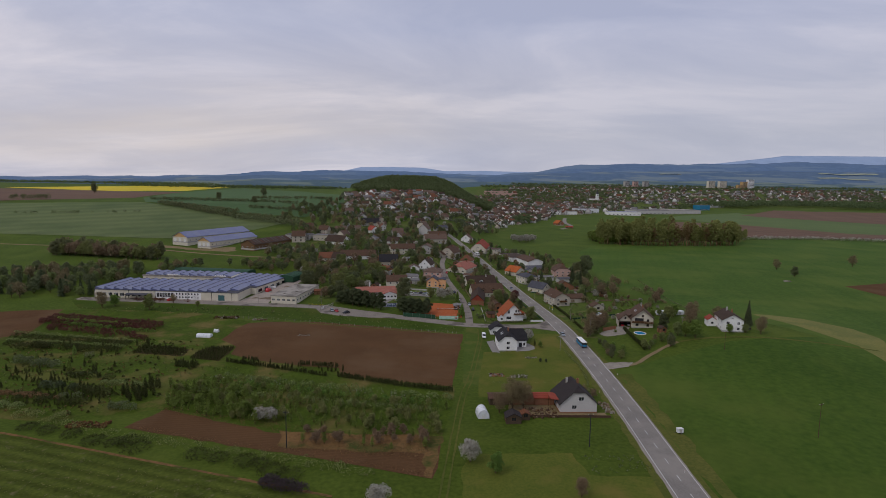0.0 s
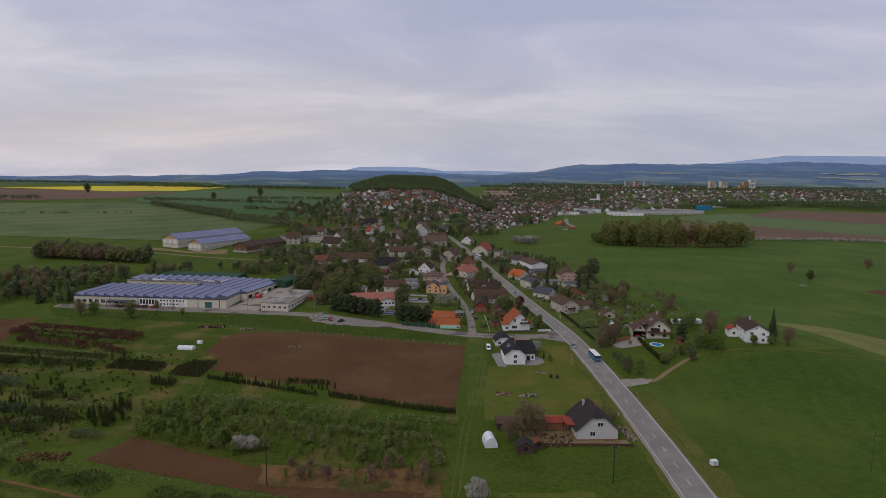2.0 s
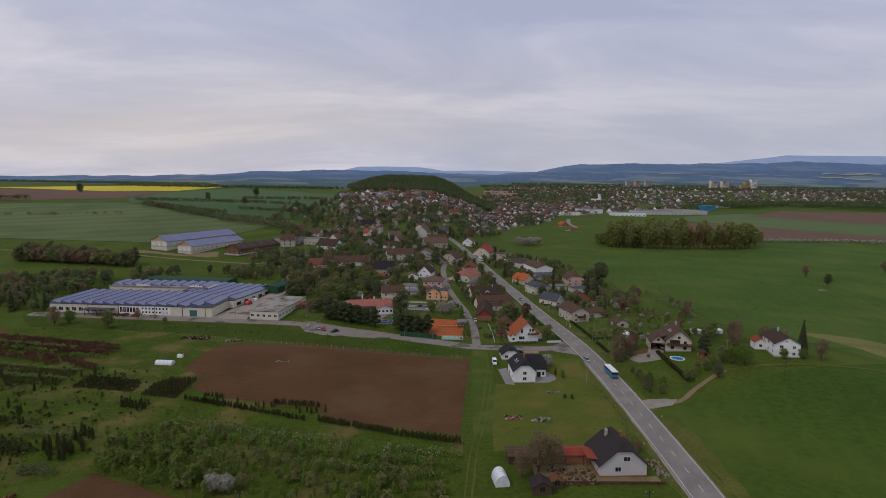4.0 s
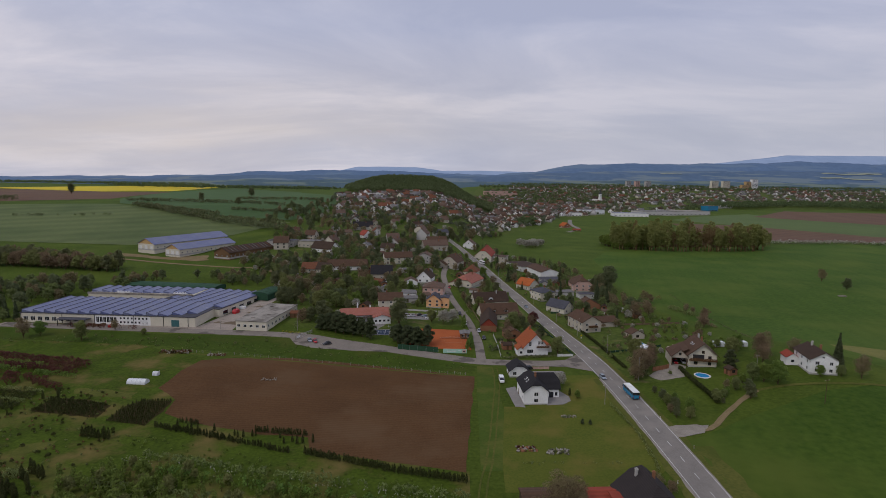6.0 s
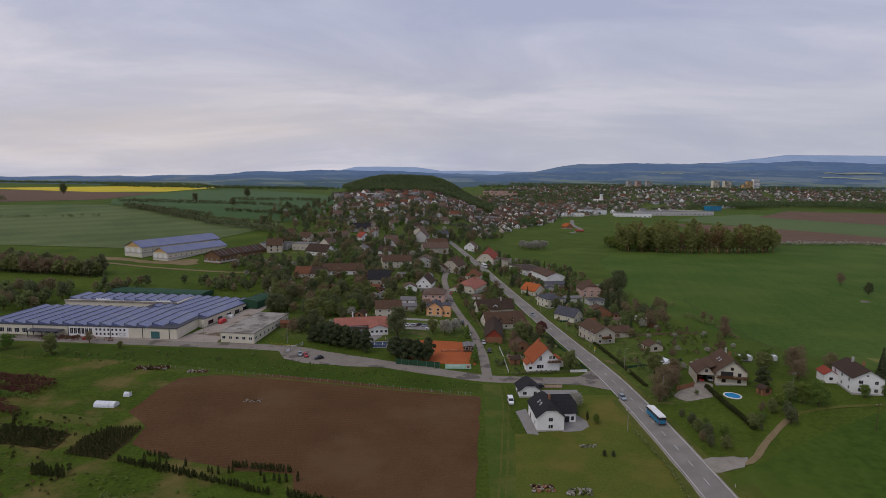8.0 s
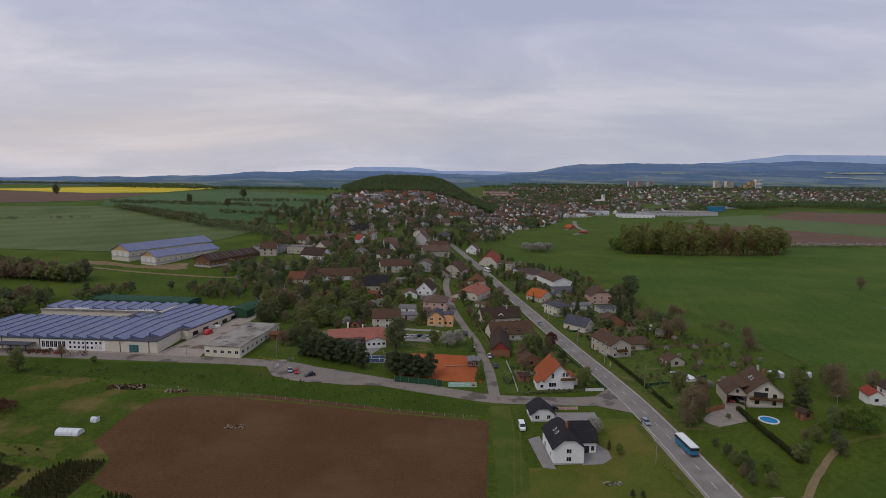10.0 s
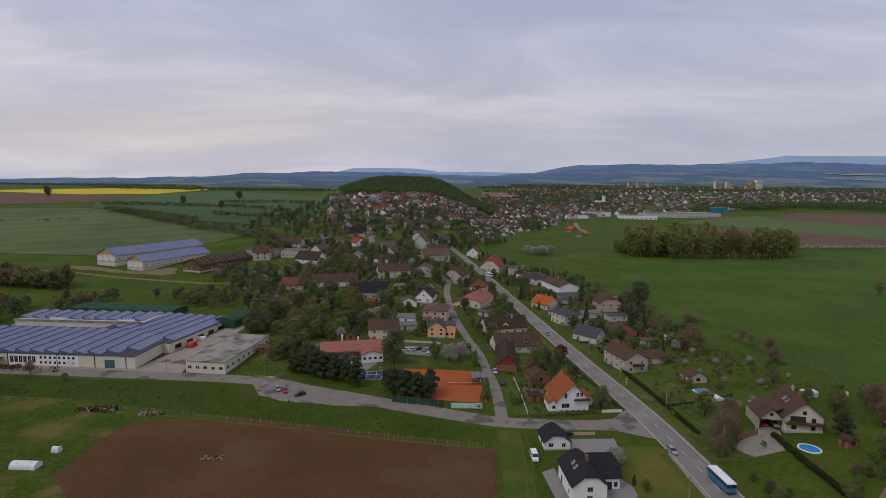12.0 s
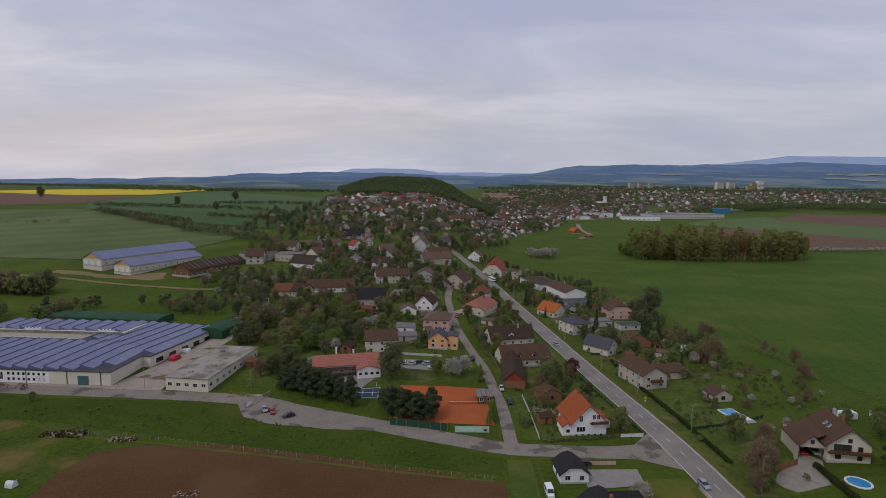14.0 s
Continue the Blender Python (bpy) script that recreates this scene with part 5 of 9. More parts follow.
annex(R, 12.5, 4, 9, 15, 3.2, 2.2, "wall_beige", "roof_brown", turn=90, nf=2)
part("balcony", boxed(-1.8, 3.0, -9.8, -8.5, 3.0, 3.9), "wood", R, "dark wooden balcony")
R = house(72.5, 598, -15, 16, 36, 4.6, 42, "wall_cream", "roof_red", "long house with a red roof by the road", nf=3, ns=6, attic=1, cut=0.3)
flat_building(84, 588, -25, 17, 14, 6.2, "wall_beige", "roof_brown", "cream flat-roofed two-storey house", n=4, nl=3, storeys=2)
house(61, 640, -15, 12, 14, 4.5, 40, "wall_white", "roof_mauve", "white house behind the red-roofed one")
R = house(33, 508, -24, 14, 17, 5.2, 40, "wall_beige", "roof_brown", "beige house with brown gabled roofs", storeys=2, nf=3, ns=3, cut=0.25)
annex(R, -6, -9, 10, 9, 3.4, 3.4, "wall_beige", "roof_brown", nf=2)
house(47.5, 492, -20, 11, 11, 3.6, 40, "wall_cream", "roof_rust", "small house with a steep rust-red hipped roof", cut=1.0, nf=2, ns=2, attic=0)
R = house(13.2, 383, -8, 8.6, 9.0, 4.6, 36, "wall_peach", "roof_slate", "bright peach house with grey gable roof", storeys=2, nf=2, ns=2, attic=0, chim=((-0.5, -0.3),))
annex(R, 6.4, 0.6, 5.0, 7.6, 5.6, 0.5, "wall_peach", "roof_slate", turn=0, nf=2)
house(14.2, 411, -10, 13.0, 15.0, 5.6, 22, "wall_pink", "roof_mauve", "pinkish two-storey house with low mauve roof", cut=0.9, storeys=2, nf=3, ns=2, attic=0)
house(9.6, 447, -14, 10.0, 15.0, 3.6, 44, "wall_white", "roof_dark_brown", "small white gabled house with dark roof", nf=2, ns=2, attic=1)
house(-13.0, 379, 97, 10.0, 14.0, 5.6, 34, "wall_cream", "roof_brown", "cream two-storey house with brown saddle roof", storeys=2, nf=2, ns=3, attic=0)
house(-22.5, 456, 92, 11.5, 15, 4.4, 42, "wall_beige", "roof_black", "house with a dark steep roof", nf=2, ns=3)
R = house(-51, 488, 97, 9.6, 30, 3.6, 42, "wall_white", "roof_brown", "long low farmhouse with brown roof and white gable", nf=2, ns=6, chim=((0.2, -0.4),))
house(-78, 482, 82, 9.0, 13, 3.2, 42, "wall_beige", "roof_rust", "old farm shed with red-brown roof", nf=1, ns=3, chim=(), category="shed")
house(-69.5, 480, 60, 9.5, 16, 3.4, 42, "wall_beige", "roof_dark_brown", "beige house with dark gable roof", nf=2, ns=3)
house(-12.5, 513, 103, 11.5, 23, 5.4, 34, "wall_cream", "roof_brown", "wide two-storey house with brown roof", storeys=2, nf=2, ns=5, chim=((0.2, 0.2), (0.1, -0.4)))
house(10.5, 517, -10, 11.0, 12.0, 6.0, 25, "wall_grey", "roof_mauve", "grey-beige two-storey house with flat gable", storeys=2, nf=2, ns=2, attic=0)
house(-81, 566, 62, 13.0, 22, 3.6, 42, "wall_white", "roof_dark_brown", "farm building with a broad dark roof", nf=2, ns=4, chim=())
flat_building(-126, 596, -8, 26, 16, 4.8, "wall_grey", "roof_slate", "weathered grey flat-roofed workshop block", n=6, nl=3)
flat_building(-99, 592, -8, 20, 15, 5.4, "wall_beige", "roof_grey", "beige workshop with a flat grey roof", n=5, nl=3)
house(21, 585, -75, 13.0, 24, 4.4, 36, "wall_beige", "roof_mauve", "house with a broad mauve roof", nf=2, ns=4)
house(24, 612, -75, 12.0, 20, 4.0, 36, "wall_beige", "roof_brown", "house with brown roof behind the lane", nf=2, ns=4)
house(-58, 698, -80, 12, 22, 4.0, 42, "wall_grey", "roof_black", "house with dark roof on the slope")
house(-50, 640, 30, 10, 13, 4.0, 42, "wall_white", "roof_red", "house with red roof and white gable")
house(31, 668, -70, 11, 15, 5.2, 30, "wall_grey", "roof_slate", "house with dark blue-grey roof")


# ---- the works with solar roofs ----
def panel_strip(root, x0, x1, y0, y1, z, rise):
    """One tilted roof strip, higher on its western edge, with a dark glazed riser."""
    bm = bmesh.new()
    v = [bm.verts.new(c) for c in ((x0, y0, z), (x1, y0, z), (x1, y1, z), (x0, y1, z), (x0, y0, z + rise), (x1, y0, z + 0.18), (x1, y1, z + 0.18), (x0, y1, z + rise))]
    for f in ((0, 1, 5, 4), (1, 2, 6, 5), (2, 3, 7, 6), (3, 0, 4, 7), (4, 5, 6, 7)):
        bm.faces.new([v[i] for i in f])
    st = part("roof_strip", bm, "panel", root)
    # dark edge strip, added to draw the dark gap between neighbouring strips
    part("ridge_cap", boxed(x0 - 0.12, x0 + 0.38, y0 - 0.05, y1 + 0.05, z + rise - 0.1, z + rise + 0.06), "roof_slate", st, "dark edge strip added as the gap line")
    part("riser", boxed(x0 - 0.1, x0 - 0.003, y0, y1, z, z + rise - 0.12), "dark", st)
    nseam = max(2, int((y1 - y0) / 5.2))
    for i in range(1, nseam):
        yy = y0 + (y1 - y0) * i / nseam
        sm = bmesh.new()
        sm.faces.new([sm.verts.new(c) for c in ((x0 + 0.1, yy - 0.05, z + rise + 0.02), (x1 - 0.1, yy - 0.05, z + 0.22), (x1 - 0.1, yy + 0.05, z + 0.22), (x0 + 0.1, yy + 0.05, z + rise + 0.02))])
        part("seam", sm, "metal", st)
    return st


def works():
    root = thing("factory", -112.2, 343.0, -6.5, "large cream works hall with blue solar roof strips", "factory")
    FOOT.append((-160, 375, 50))
    FOOT.append((-118, 385, 28))
    part("wall", boxed(-95, 0, 0, 40, -0.8, 5.2), "wall_cream", root)
    part("flat_roof", boxed(-95.3, 0.3, -0.3, 40.2, 5.203, 5.5), "roof_slate", root, "dark flat roof edge")
    n = 15
    for i in range(n):
        x0 = -94.5 + i * 6.2
        panel_strip(root, x0, x0 + 5.2, 0.6 if i < 13 else 3.0 + (i - 13) * 4, (36.0, 36.0, 30.0, 26.0)[max(0, i - 11)], 5.5, 1.5)
    part("back_wall", boxed(-92, -26, 47, 66, -0.8, 6.6), "wall_cream", root)
    part("back_parapet", boxed(-92.2, -25.8, 46.6, 47.0, 6.0, 7.1), "concrete", root)
    for i in range(10):
        x0 = -91.5 + i * 6.5
        panel_strip(root, x0, x0 + 5.7, 50, 65.5, 6.6, 1.5)
    part("link_roof", boxed(-92, -26, 40.2, 46.6, -0.8, 4.4), "wall_grey", root)
    for cx, cy in ((-70, 48.5), (-34, 48.2)):
        bm = bmesh.new()
        for k in range(5):
            tube(bm, (cx - 4 + k * 1.7, cy, 6.6), (cx - 4 + k * 1.7, cy, 7.9), 0.5, 0.45, 8)
        box(bm, cx - 4.6, cx + 3.6, cy - 0.6, cy + 0.6, 6.9, 7.3)
        part("air_duct", bm, "frame", root, "white roof air duct")
    # the white-painted middle of the front, windows, doors and buttresses
    part("front_panel", boxed(-54, -24, -0.06, 0.05, 0.3, 4.8), "wall_white", root)
    for i in range(6):
        window(root, -52.5 + i * 1.9, -0.06, 1.4, 0, -1, 1.6, 2.9, panes=2)
    for i in range(8):
        for z in (1.2, 3.3):
            window(root, -40.0 + i * 2.0, -0.06, z, 0, -1, 0.9, 1.0, "dark", 1)
    for i in range(9):
        window(root, -92 + i * 3.9, 0, 1.3, 0, -1, 2.6, 2.2, panes=3)
    part("gate", boxed(-12.8, -8.6, -0.1, 0.05, 0.05, 3.6), mat_teal, root, "teal sheet metal gate")
    part("gate", boxed(-29.5, -25.5, -0.1, 0.05, 0.05, 3.2), "frame", root, "white roller gate")
    for x in (-94.6, -72, -54.2, -33, -17, -3.8):
        part("downpipe", boxed(x - 0.1, x + 0.1, -0.2, -0.02, 0, 5.2), "dark", root)
    part("canopy", boxed(-72, -56, -5, -0.1, 3.3, 3.6), "roof_slate", root, "dark loading canopy")
    for x in (-71, -64, -57):
        part("canopy_post", boxed(x - 0.12, x + 0.12, -4.7, -4.45, 0, 3.3), "dark", root)
    # east wing, a little turned
    wing = new("wing")
    wing.parent = root
    wing.matrix_local = pose(3.6, 20.6, 0, 0, 0, -8.5)
    part("wall", boxed(-48, 0, -1, 46, -0.8, 5.0), "wall_cream", wing)
    part("flat_roof", boxed(-48, 0.3, -1.2, 46.3, 5.003, 5.3), "roof_slate", wing)
    for i in range(7):
        x0 = -43 + i * 6.2
        panel_strip(wing, x0, x0 + 5.3, 2.5 + max(0, (3 - i)) * 4.0, 45.5, 5.3, 1.4)
    for i in range(5):
        y = 2.2 + i * 8.0
        w = part("window", boxed(-0.05, 0.08, y, y + 4.6, 1.3, 3.6), "frame", wing)
        part("pane", boxed(0.02, 0.12, y + 0.15, y + 4.45, 1.45, 3.45), "glass", wing)
    part("porch", boxed(0, 3.2, 18.0, 20.4, 0, 2.6), "wall_white", wing)


mat_teal = "teal"
M["teal"] = mat("teal_sheet_gate", (0.07, 0.17, 0.175), (0.055, 0.135, 0.14), rough=0.5, wave=(0.4, 0.3, 0))
works()
r = flat_building(-78.5, 357, -10.5, 16.6, 40, 4.0, "wall_cream", "concrete", "low cream office with a worn flat concrete roof", n=5, nl=9, win_w=1.7, category="office")
for x, y in ((-3.5, 12), (3.0, -6), (-2, -14)):
    part("roof_hatch", boxed(x - 0.8, x + 0.8, y - 0.6, y + 0.6, 4.3, 4.8), "concrete", r)


def tarp_shed(x, y, rot, w, l, h, label):
    root = thing("storage_shed", x, y, rot, label, "shed")
    FOOT.append((x, y, max(w, l) / 2))
    bm = bmesh.new()
    n = 9
    ring = [(-w / 2, 0), (-w / 2, h * 0.7)] + [(-w / 2 * math.cos(i * math.pi / n), h * 0.7 + h * 0.3 * math.sin(i * math.pi / n)) for i in range(1, n)] + [(w / 2, h * 0.7), (w / 2, 0)]
    f = [bm.verts.new((a, -l / 2, b)) for a, b in ring]
    b = [bm.verts.new((a, l / 2, b)) for a, b in ring]
    bm.faces.new(f)
    bm.faces.new(b[::-1])
    for i in range(len(f) - 1):
        bm.faces.new((f[i + 1], f[i], b[i], b[i + 1]))
    bmesh.ops.recalc_face_normals(bm, faces=bm.faces[:])
    part("cover", bm, "green_sheet", root)
    for k in range(6):
        yy = -l / 2 + l * k / 5
        part("hoop", pipe([(a * 1.01, yy, b * 1.01) for a, b in ring], 0.06), "dark", root)
    return root


tarp_shed(-92.5, 409, -16, 12, 20, 5.0, "green covered storage shed beside the works")
tarp_shed(-160, 433, 80, 14, 64, 3.4, "long green covered shed behind the works")
tarp_shed(-78, 404, -22, 5, 16, 2.8, "low green netted lean-to by the yard")

# ---- the barns ----
for bx, by, w, l, roof, wall, lab in ((-219, 597, 20, 88, "panel", "wall_cream", "long cream barn with blue solar roof"), (-194, 571, 16.5, 66, "panel", "wall_cream", "cream barn with blue solar roof"), (-151, 557, 16.5, 56, "roof_dark_brown", "wall_timber", "old brown barn with rusty dark roof")):
    r = house(bx, by, -25, w, l, 4.6, 26, wall, roof, lab, nf=3, ns=12, attic=0, chim=(), category="barn", over=0.7)
    if wall == "wall_cream":
        top = math.tan(radians(26)) * w / 2
        bm = bmesh.new()
        poly(bm, ((-w / 2 + 0.2, -l / 2 - 0.06, 4.7), (w / 2 - 0.2, -l / 2 - 0.06, 4.7), (0, -l / 2 - 0.06, 4.5 + top)))
        ret = bmesh.ops.extrude_face_region(bm, geom=bm.faces[:])
        for v in (g for g in ret["geom"] if isinstance(g, bmesh.types.BMVert)):
            v.co.y += 0.05
        bmesh.ops.recalc_face_normals(bm, faces=bm.faces[:])
        part("gable_panel", bm, "wall_ochre", r, "brown boarded gable")
        for k in range(3):
            part("gate", boxed(-w / 3 + k * w / 3 - 1.7, -w / 3 + k * w / 3 + 1.7, -l / 2 - 0.09, -l / 2 + 0.04, 0.0, 3.3), "frame", r, "white roller gate")
    else:
        for k in range(13):
            y0 = -l / 2 + 2 + k * (l - 4) / 12
            sl = math.radians(26)
            st = part("roof_patch", boxed(0.4, w / 2 * 0.98, -0.35, 0.35, 0.0, 0.05), "roof_grey" if k % 3 else "roof_rust", r)
            st.matrix_local = Matrix.Translation((-0.0, y0, 4.6 + math.tan(sl) * w / 2 + 0.24)) @ Matrix.Rotation(sl, 4, "Y")
drape("paving_barns", wobble([(-262, 546), (-240, 540), (-215, 530), (-180, 522), (-172, 528), (-180, 548), (-215, 538), (-246, 553), (-262, 556)], 1.5, 6), "dirt", 0.15, "pale gravel yard in front of the barns", "paving")
ribbon("road_farm_track", spline([(-450, 560), (-330, 545), (-265, 536), (-202, 514), (-147, 500), (-118, 495), (-100, 470)]), -1.8, 1.8, "dirt", 0.2, "pale farm track to the barns", "track", ragged=0.4)


# ---- restaurant, tennis courts ----
def restaurant():
    r = house(-26, 357, 100, 13, 26, 3.6, 20, "wall_white", "roof_rose", "low white inn with a pale red roof and terrace", nf=2, ns=6, attic=0, chim=(), over=0.6, category="restaurant", cut=0.25)
    annex(r, -8.0, -8.0, 9, 8.5, 3.2, 1.4, "wall_white", "roof_rose", turn=-90, nf=4)
    for x, y, h in ((1.5, 4.0, 7.4), (2.0, -3.0, 4.6)):
        part("chimney", boxed(x - 0.35, x + 0.35, y - 0.35, y + 0.35, 4.0, 4.6 + h * 0.55), "wall_white", r, "tall white chimney")
    for i in range(7):
        part("terrace_post", boxed(-9.6, -9.4, -3 + i * 2.4, -2.85 + i * 2.4, 0, 2.6), "wood", r)
    part("terrace_roof", boxed(-9.8, -6.4, -3.2, 12, 2.6, 2.75), "roof_dark_brown", r, "brown terrace roof")


restaurant()
drape("paving_inn", wobble([(-38, 337), (-18, 337), (-14, 345), (-16, 351), (-38, 352)], 0.4, 4), "paving", 0.11, "paved terrace before the inn", "paving")
drape("paving_court", [(-3.5, 339), (27.5, 337), (27.8, 307), (-5.5, 310)], "clay", 0.12, "orange clay tennis courts", "court")
court = scene.objects["paving_court"]


def court_lines():
    for cx in (4.5, 20.0):
        for x0, x1, y0, y1 in ((-5.5, 5.5, -11.85, -11.8), (-5.5, 5.5, 11.8, 11.85), (-5.5, -5.45, -11.8, 11.8), (5.45, 5.5, -11.8, 11.8), (-4.1, 4.1, -6.35, -6.3), (-4.1, 4.1, 6.3, 6.35), (-4.1, -4.05, -11.8, 11.8), (4.05, 4.1, -11.8, 11.8)):
            z = ground_z(cx, 323) + 0.15
            part("court_line", boxed(cx + x0, cx + x1, 323 + y0, 323 + y1, z - 0.02, z), "court_line", court)


court_lines()


def net(x, y, rot):
    r = thing("tennis_net", x, y, rot, "tennis net hung between two dark posts", "net")
    for sx in (-1, 1):
        part("post", tubed((sx * 6.2, 0, 0), (sx * 6.2, 0, 1.15), 0.06, 0.06), "dark", r)
    bm = bmesh.new()
    for i in range(42):
        box(bm, -6.2 + i * 0.3, -6.18 + i * 0.3, -0.01, 0.01, 0.1, 1.0)
    for i in range(6):
        box(bm, -6.2, 6.2, -0.01, 0.01, 0.15 + i * 0.15, 0.17 + i * 0.15)
    tagged(part("mesh", bm, "dark", r), kind="stuff")
    part("tape", boxed(-6.2, 6.2, -0.03, 0.03, 0.98, 1.06), "frame", r)


net(4.5, 323, 0)
net(20, 323, 0)
house(26.6, 326.5, 0, 4.6, 6.0, 2.6, 10, "wall_timber", "roof_grey", "small wooden clubhouse beside the tennis courts", nf=2, ns=1, attic=0, chim=(), category="hut", plinth="")


def banner():
    r = thing("banner", 19.6, 301.6, -3, "pale green advertising banner on the court fence", "banner")
    part("cloth", boxed(-5.4, 5.4, -0.04, 0.04, 0.5, 2.5), "banner_green", r)
    for i, (x0, x1, z) in enumerate(((-4.4, -2.0, 1.9), (-1.6, 1.0, 1.9), (-3.6, 0.6, 1.3), (1.4, 2.8, 1.7))):
        part("text_bar", boxed(x0, x1, -0.06, -0.04, z - 0.12, z + 0.12), "frame", r)
    part("picture_patch", boxed(3.4, 5.0, -0.06, -0.04, 0.8, 2.2), "wall_pink", r)
    part("picture_patch", boxed(3.8, 4.6, -0.08, -0.06, 1.0, 1.6), "dark", r)


M["banner_green"] = mat("banner_cloth", (0.30, 0.52, 0.40), (0.38, 0.57, 0.46), rough=0.6, size=0.4, fine=2)
banner()


def wire_fence(line, height, label, every=3.0, mesh_mat="green_sheet", dense=False, post="metal", thick=0.04):
    """A fence: posts, and rails of wire between them."""
    pts = spline(line, every)
    x0, y0 = pts[0]
    root = thing("fence", x0, y0, 0, label, "fence")
    z0 = ground_z(x0, y0)
    for x, y in pts:
        z = ground_z(x, y) - z0
        p = part("post", tubed((x - x0, y - y0, z - 0.2), (x - x0, y - y0, z + height), thick, thick, 6), post, root)
    bm = bmesh.new()
    for (xa, ya), (xb, yb) in zip(pts, pts[1:]):
        za, zb = ground_z(xa, ya) - z0, ground_z(xb, yb) - z0
        if dense:
            v = [bm.verts.new(c) for c in ((xa - x0, ya - y0, za + 0.05), (xb - x0, yb - y0, zb + 0.05), (xb - x0, yb - y0, zb + height * 0.97), (xa - x0, ya - y0, za + height * 0.97))]
            w = [bm.verts.new(c.co + Vector((0.02, 0.03, 0))) for c in v]
            bm.faces.new(v)
            bm.faces.new(w[::-1])
            bm.faces.new((v[3], v[2], w[2], w[3]))
        else:
            for k in range(4):
                h = height * (0.2 + 0.25 * k)
                tube(bm, (xa - x0, ya - y0, za + h), (xb - x0, yb - y0, zb + h), 0.006, 0.006, 4)
    part("mesh", bm, mesh_mat, root)
    return root


wire_fence([(-99, 305), (-76, 300.5), (-63, 296.8), (-41, 291.5), (-4, 281.5), (22, 275)], 1.3, "thin wire fence with pale posts along the ploughed field", 3.0, "concrete", post="concrete", thick=0.09)
wire_fence([(99.1, 272.8), (104, 274), (107.2, 275.2)], 2.0, "reddish brown board fence beside the forecourt", 1.6, "wall_brick", dense=True, post="wood")
wire_fence([(-6.5, 308), (12, 303.5)], 2.6, "dark green court windbreak fence", 3.0, dense=True)
wire_fence([(41.6, 331), (41.2, 315), (40.2, 297.5)], 1.3, "low pale garden wall with white posts along the lane", 2.6, "wall_weathered", dense=True, post="frame")
wire_fence([(66, 297.4), (73, 297.2)], 1.2, "short white fence at the street corner", 1.8, "frame", dense=True, post="frame")
wire_fence([(73.5, 298), (71.5, 325), (69.5, 350)], 1.1, "green garden fence along the road", 2.5, dense=True)
wire_fence([(46.5, 281.5), (58, 281)], 1.2, "low pale fence beside the garage", 2.0, "wall_pink", dense=True, post="frame")


# ---- vehicles ----
def wheel(root, x, y, r=0.32, w=0.2):
    t = part("wheel", tubed((x - w / 2, y, r), (x + w / 2, y, r), r, r, 14), "rubber", root)
    part("rim", tubed((x - w / 2 - 0.01, y, r), (x + w / 2 + 0.01, y, r), r * 0.6, r * 0.6, 10), "metal", t)


def loft(sections):
    """A body through cross-sections (y, half width low, half width high, z low, z high)."""
    bm = bmesh.new()
    rings = []
    for y, wl, wh, z0, z1 in sections:
        zm = z0 + (z1 - z0) * 0.55
        rings.append([bm.verts.new(c) for c in ((-wl * 0.94, y, z0), (-wl, y, zm), (-wh, y, z1), (wh, y, z1), (wl, y, zm), (wl * 0.94, y, z0))])
    for a, b in zip(rings, rings[1:]):
        for i in range(6):
            j = (i + 1) % 6
            bm.faces.new((a[i], a[j], b[j], b[i]))
    bm.faces.new(rings[0][::-1])
    bm.faces.new(rings[-1])
    bmesh.ops.recalc_face_normals(bm, faces=bm.faces[:])
    return bm


def car(x, y, rot, paint, label, estate=False, group=""):
    """A car whose nose points along local +y."""
    z = ground_z(x, y) + (0.16 if near_road(x, y, -1.0) else 0.12)
    r = thing("car", x, y, rot, label, "car", group, z)
    back = -2.05
    part("body", loft([(back, 0.78, 0.72, 0.35, 0.85), (-1.9, 0.86, 0.82, 0.25, 0.95), (-0.6, 0.89, 0.84, 0.22, 0.95), (0.9, 0.89, 0.82, 0.22, 0.93), (1.9, 0.84, 0.72, 0.25, 0.78), (2.1, 0.74, 0.62, 0.36, 0.66)]), paint, r)
    rear = -1.95 if estate else -1.6
    part("cabin", loft([(rear, 0.78, 0.72, 0.92, 0.98), (rear + 0.35, 0.78, 0.62, 0.92, 1.42), (0.25, 0.79, 0.64, 0.92, 1.46), (1.05, 0.78, 0.7, 0.90, 0.96)]), "glass", r, "dark tinted windows")
    part("roof", loft([(rear + 0.32, 0.64, 0.60, 1.40, 1.46), (-0.5, 0.67, 0.62, 1.44, 1.51), (0.28, 0.66, 0.60, 1.42, 1.48)]), paint, r)
    for sx in (-0.8, 0.8):
        wheel(r, sx, 1.28)
        wheel(r, sx, -1.25)
        part("headlight", boxed(sx * 0.8 - 0.17, sx * 0.8 + 0.17, 1.95, 2.08, 0.55, 0.7), "frame", r)
        part("tail_light", boxed(sx * 0.85 - 0.12, sx * 0.85 + 0.12, back - 0.03, back + 0.1, 0.62, 0.82), "lamp_red", r)
    part("bumper", bevelled(0.04, -0.76, 0.76, back - 0.08, back + 0.1, 0.3, 0.5), "dark", r)
    return r


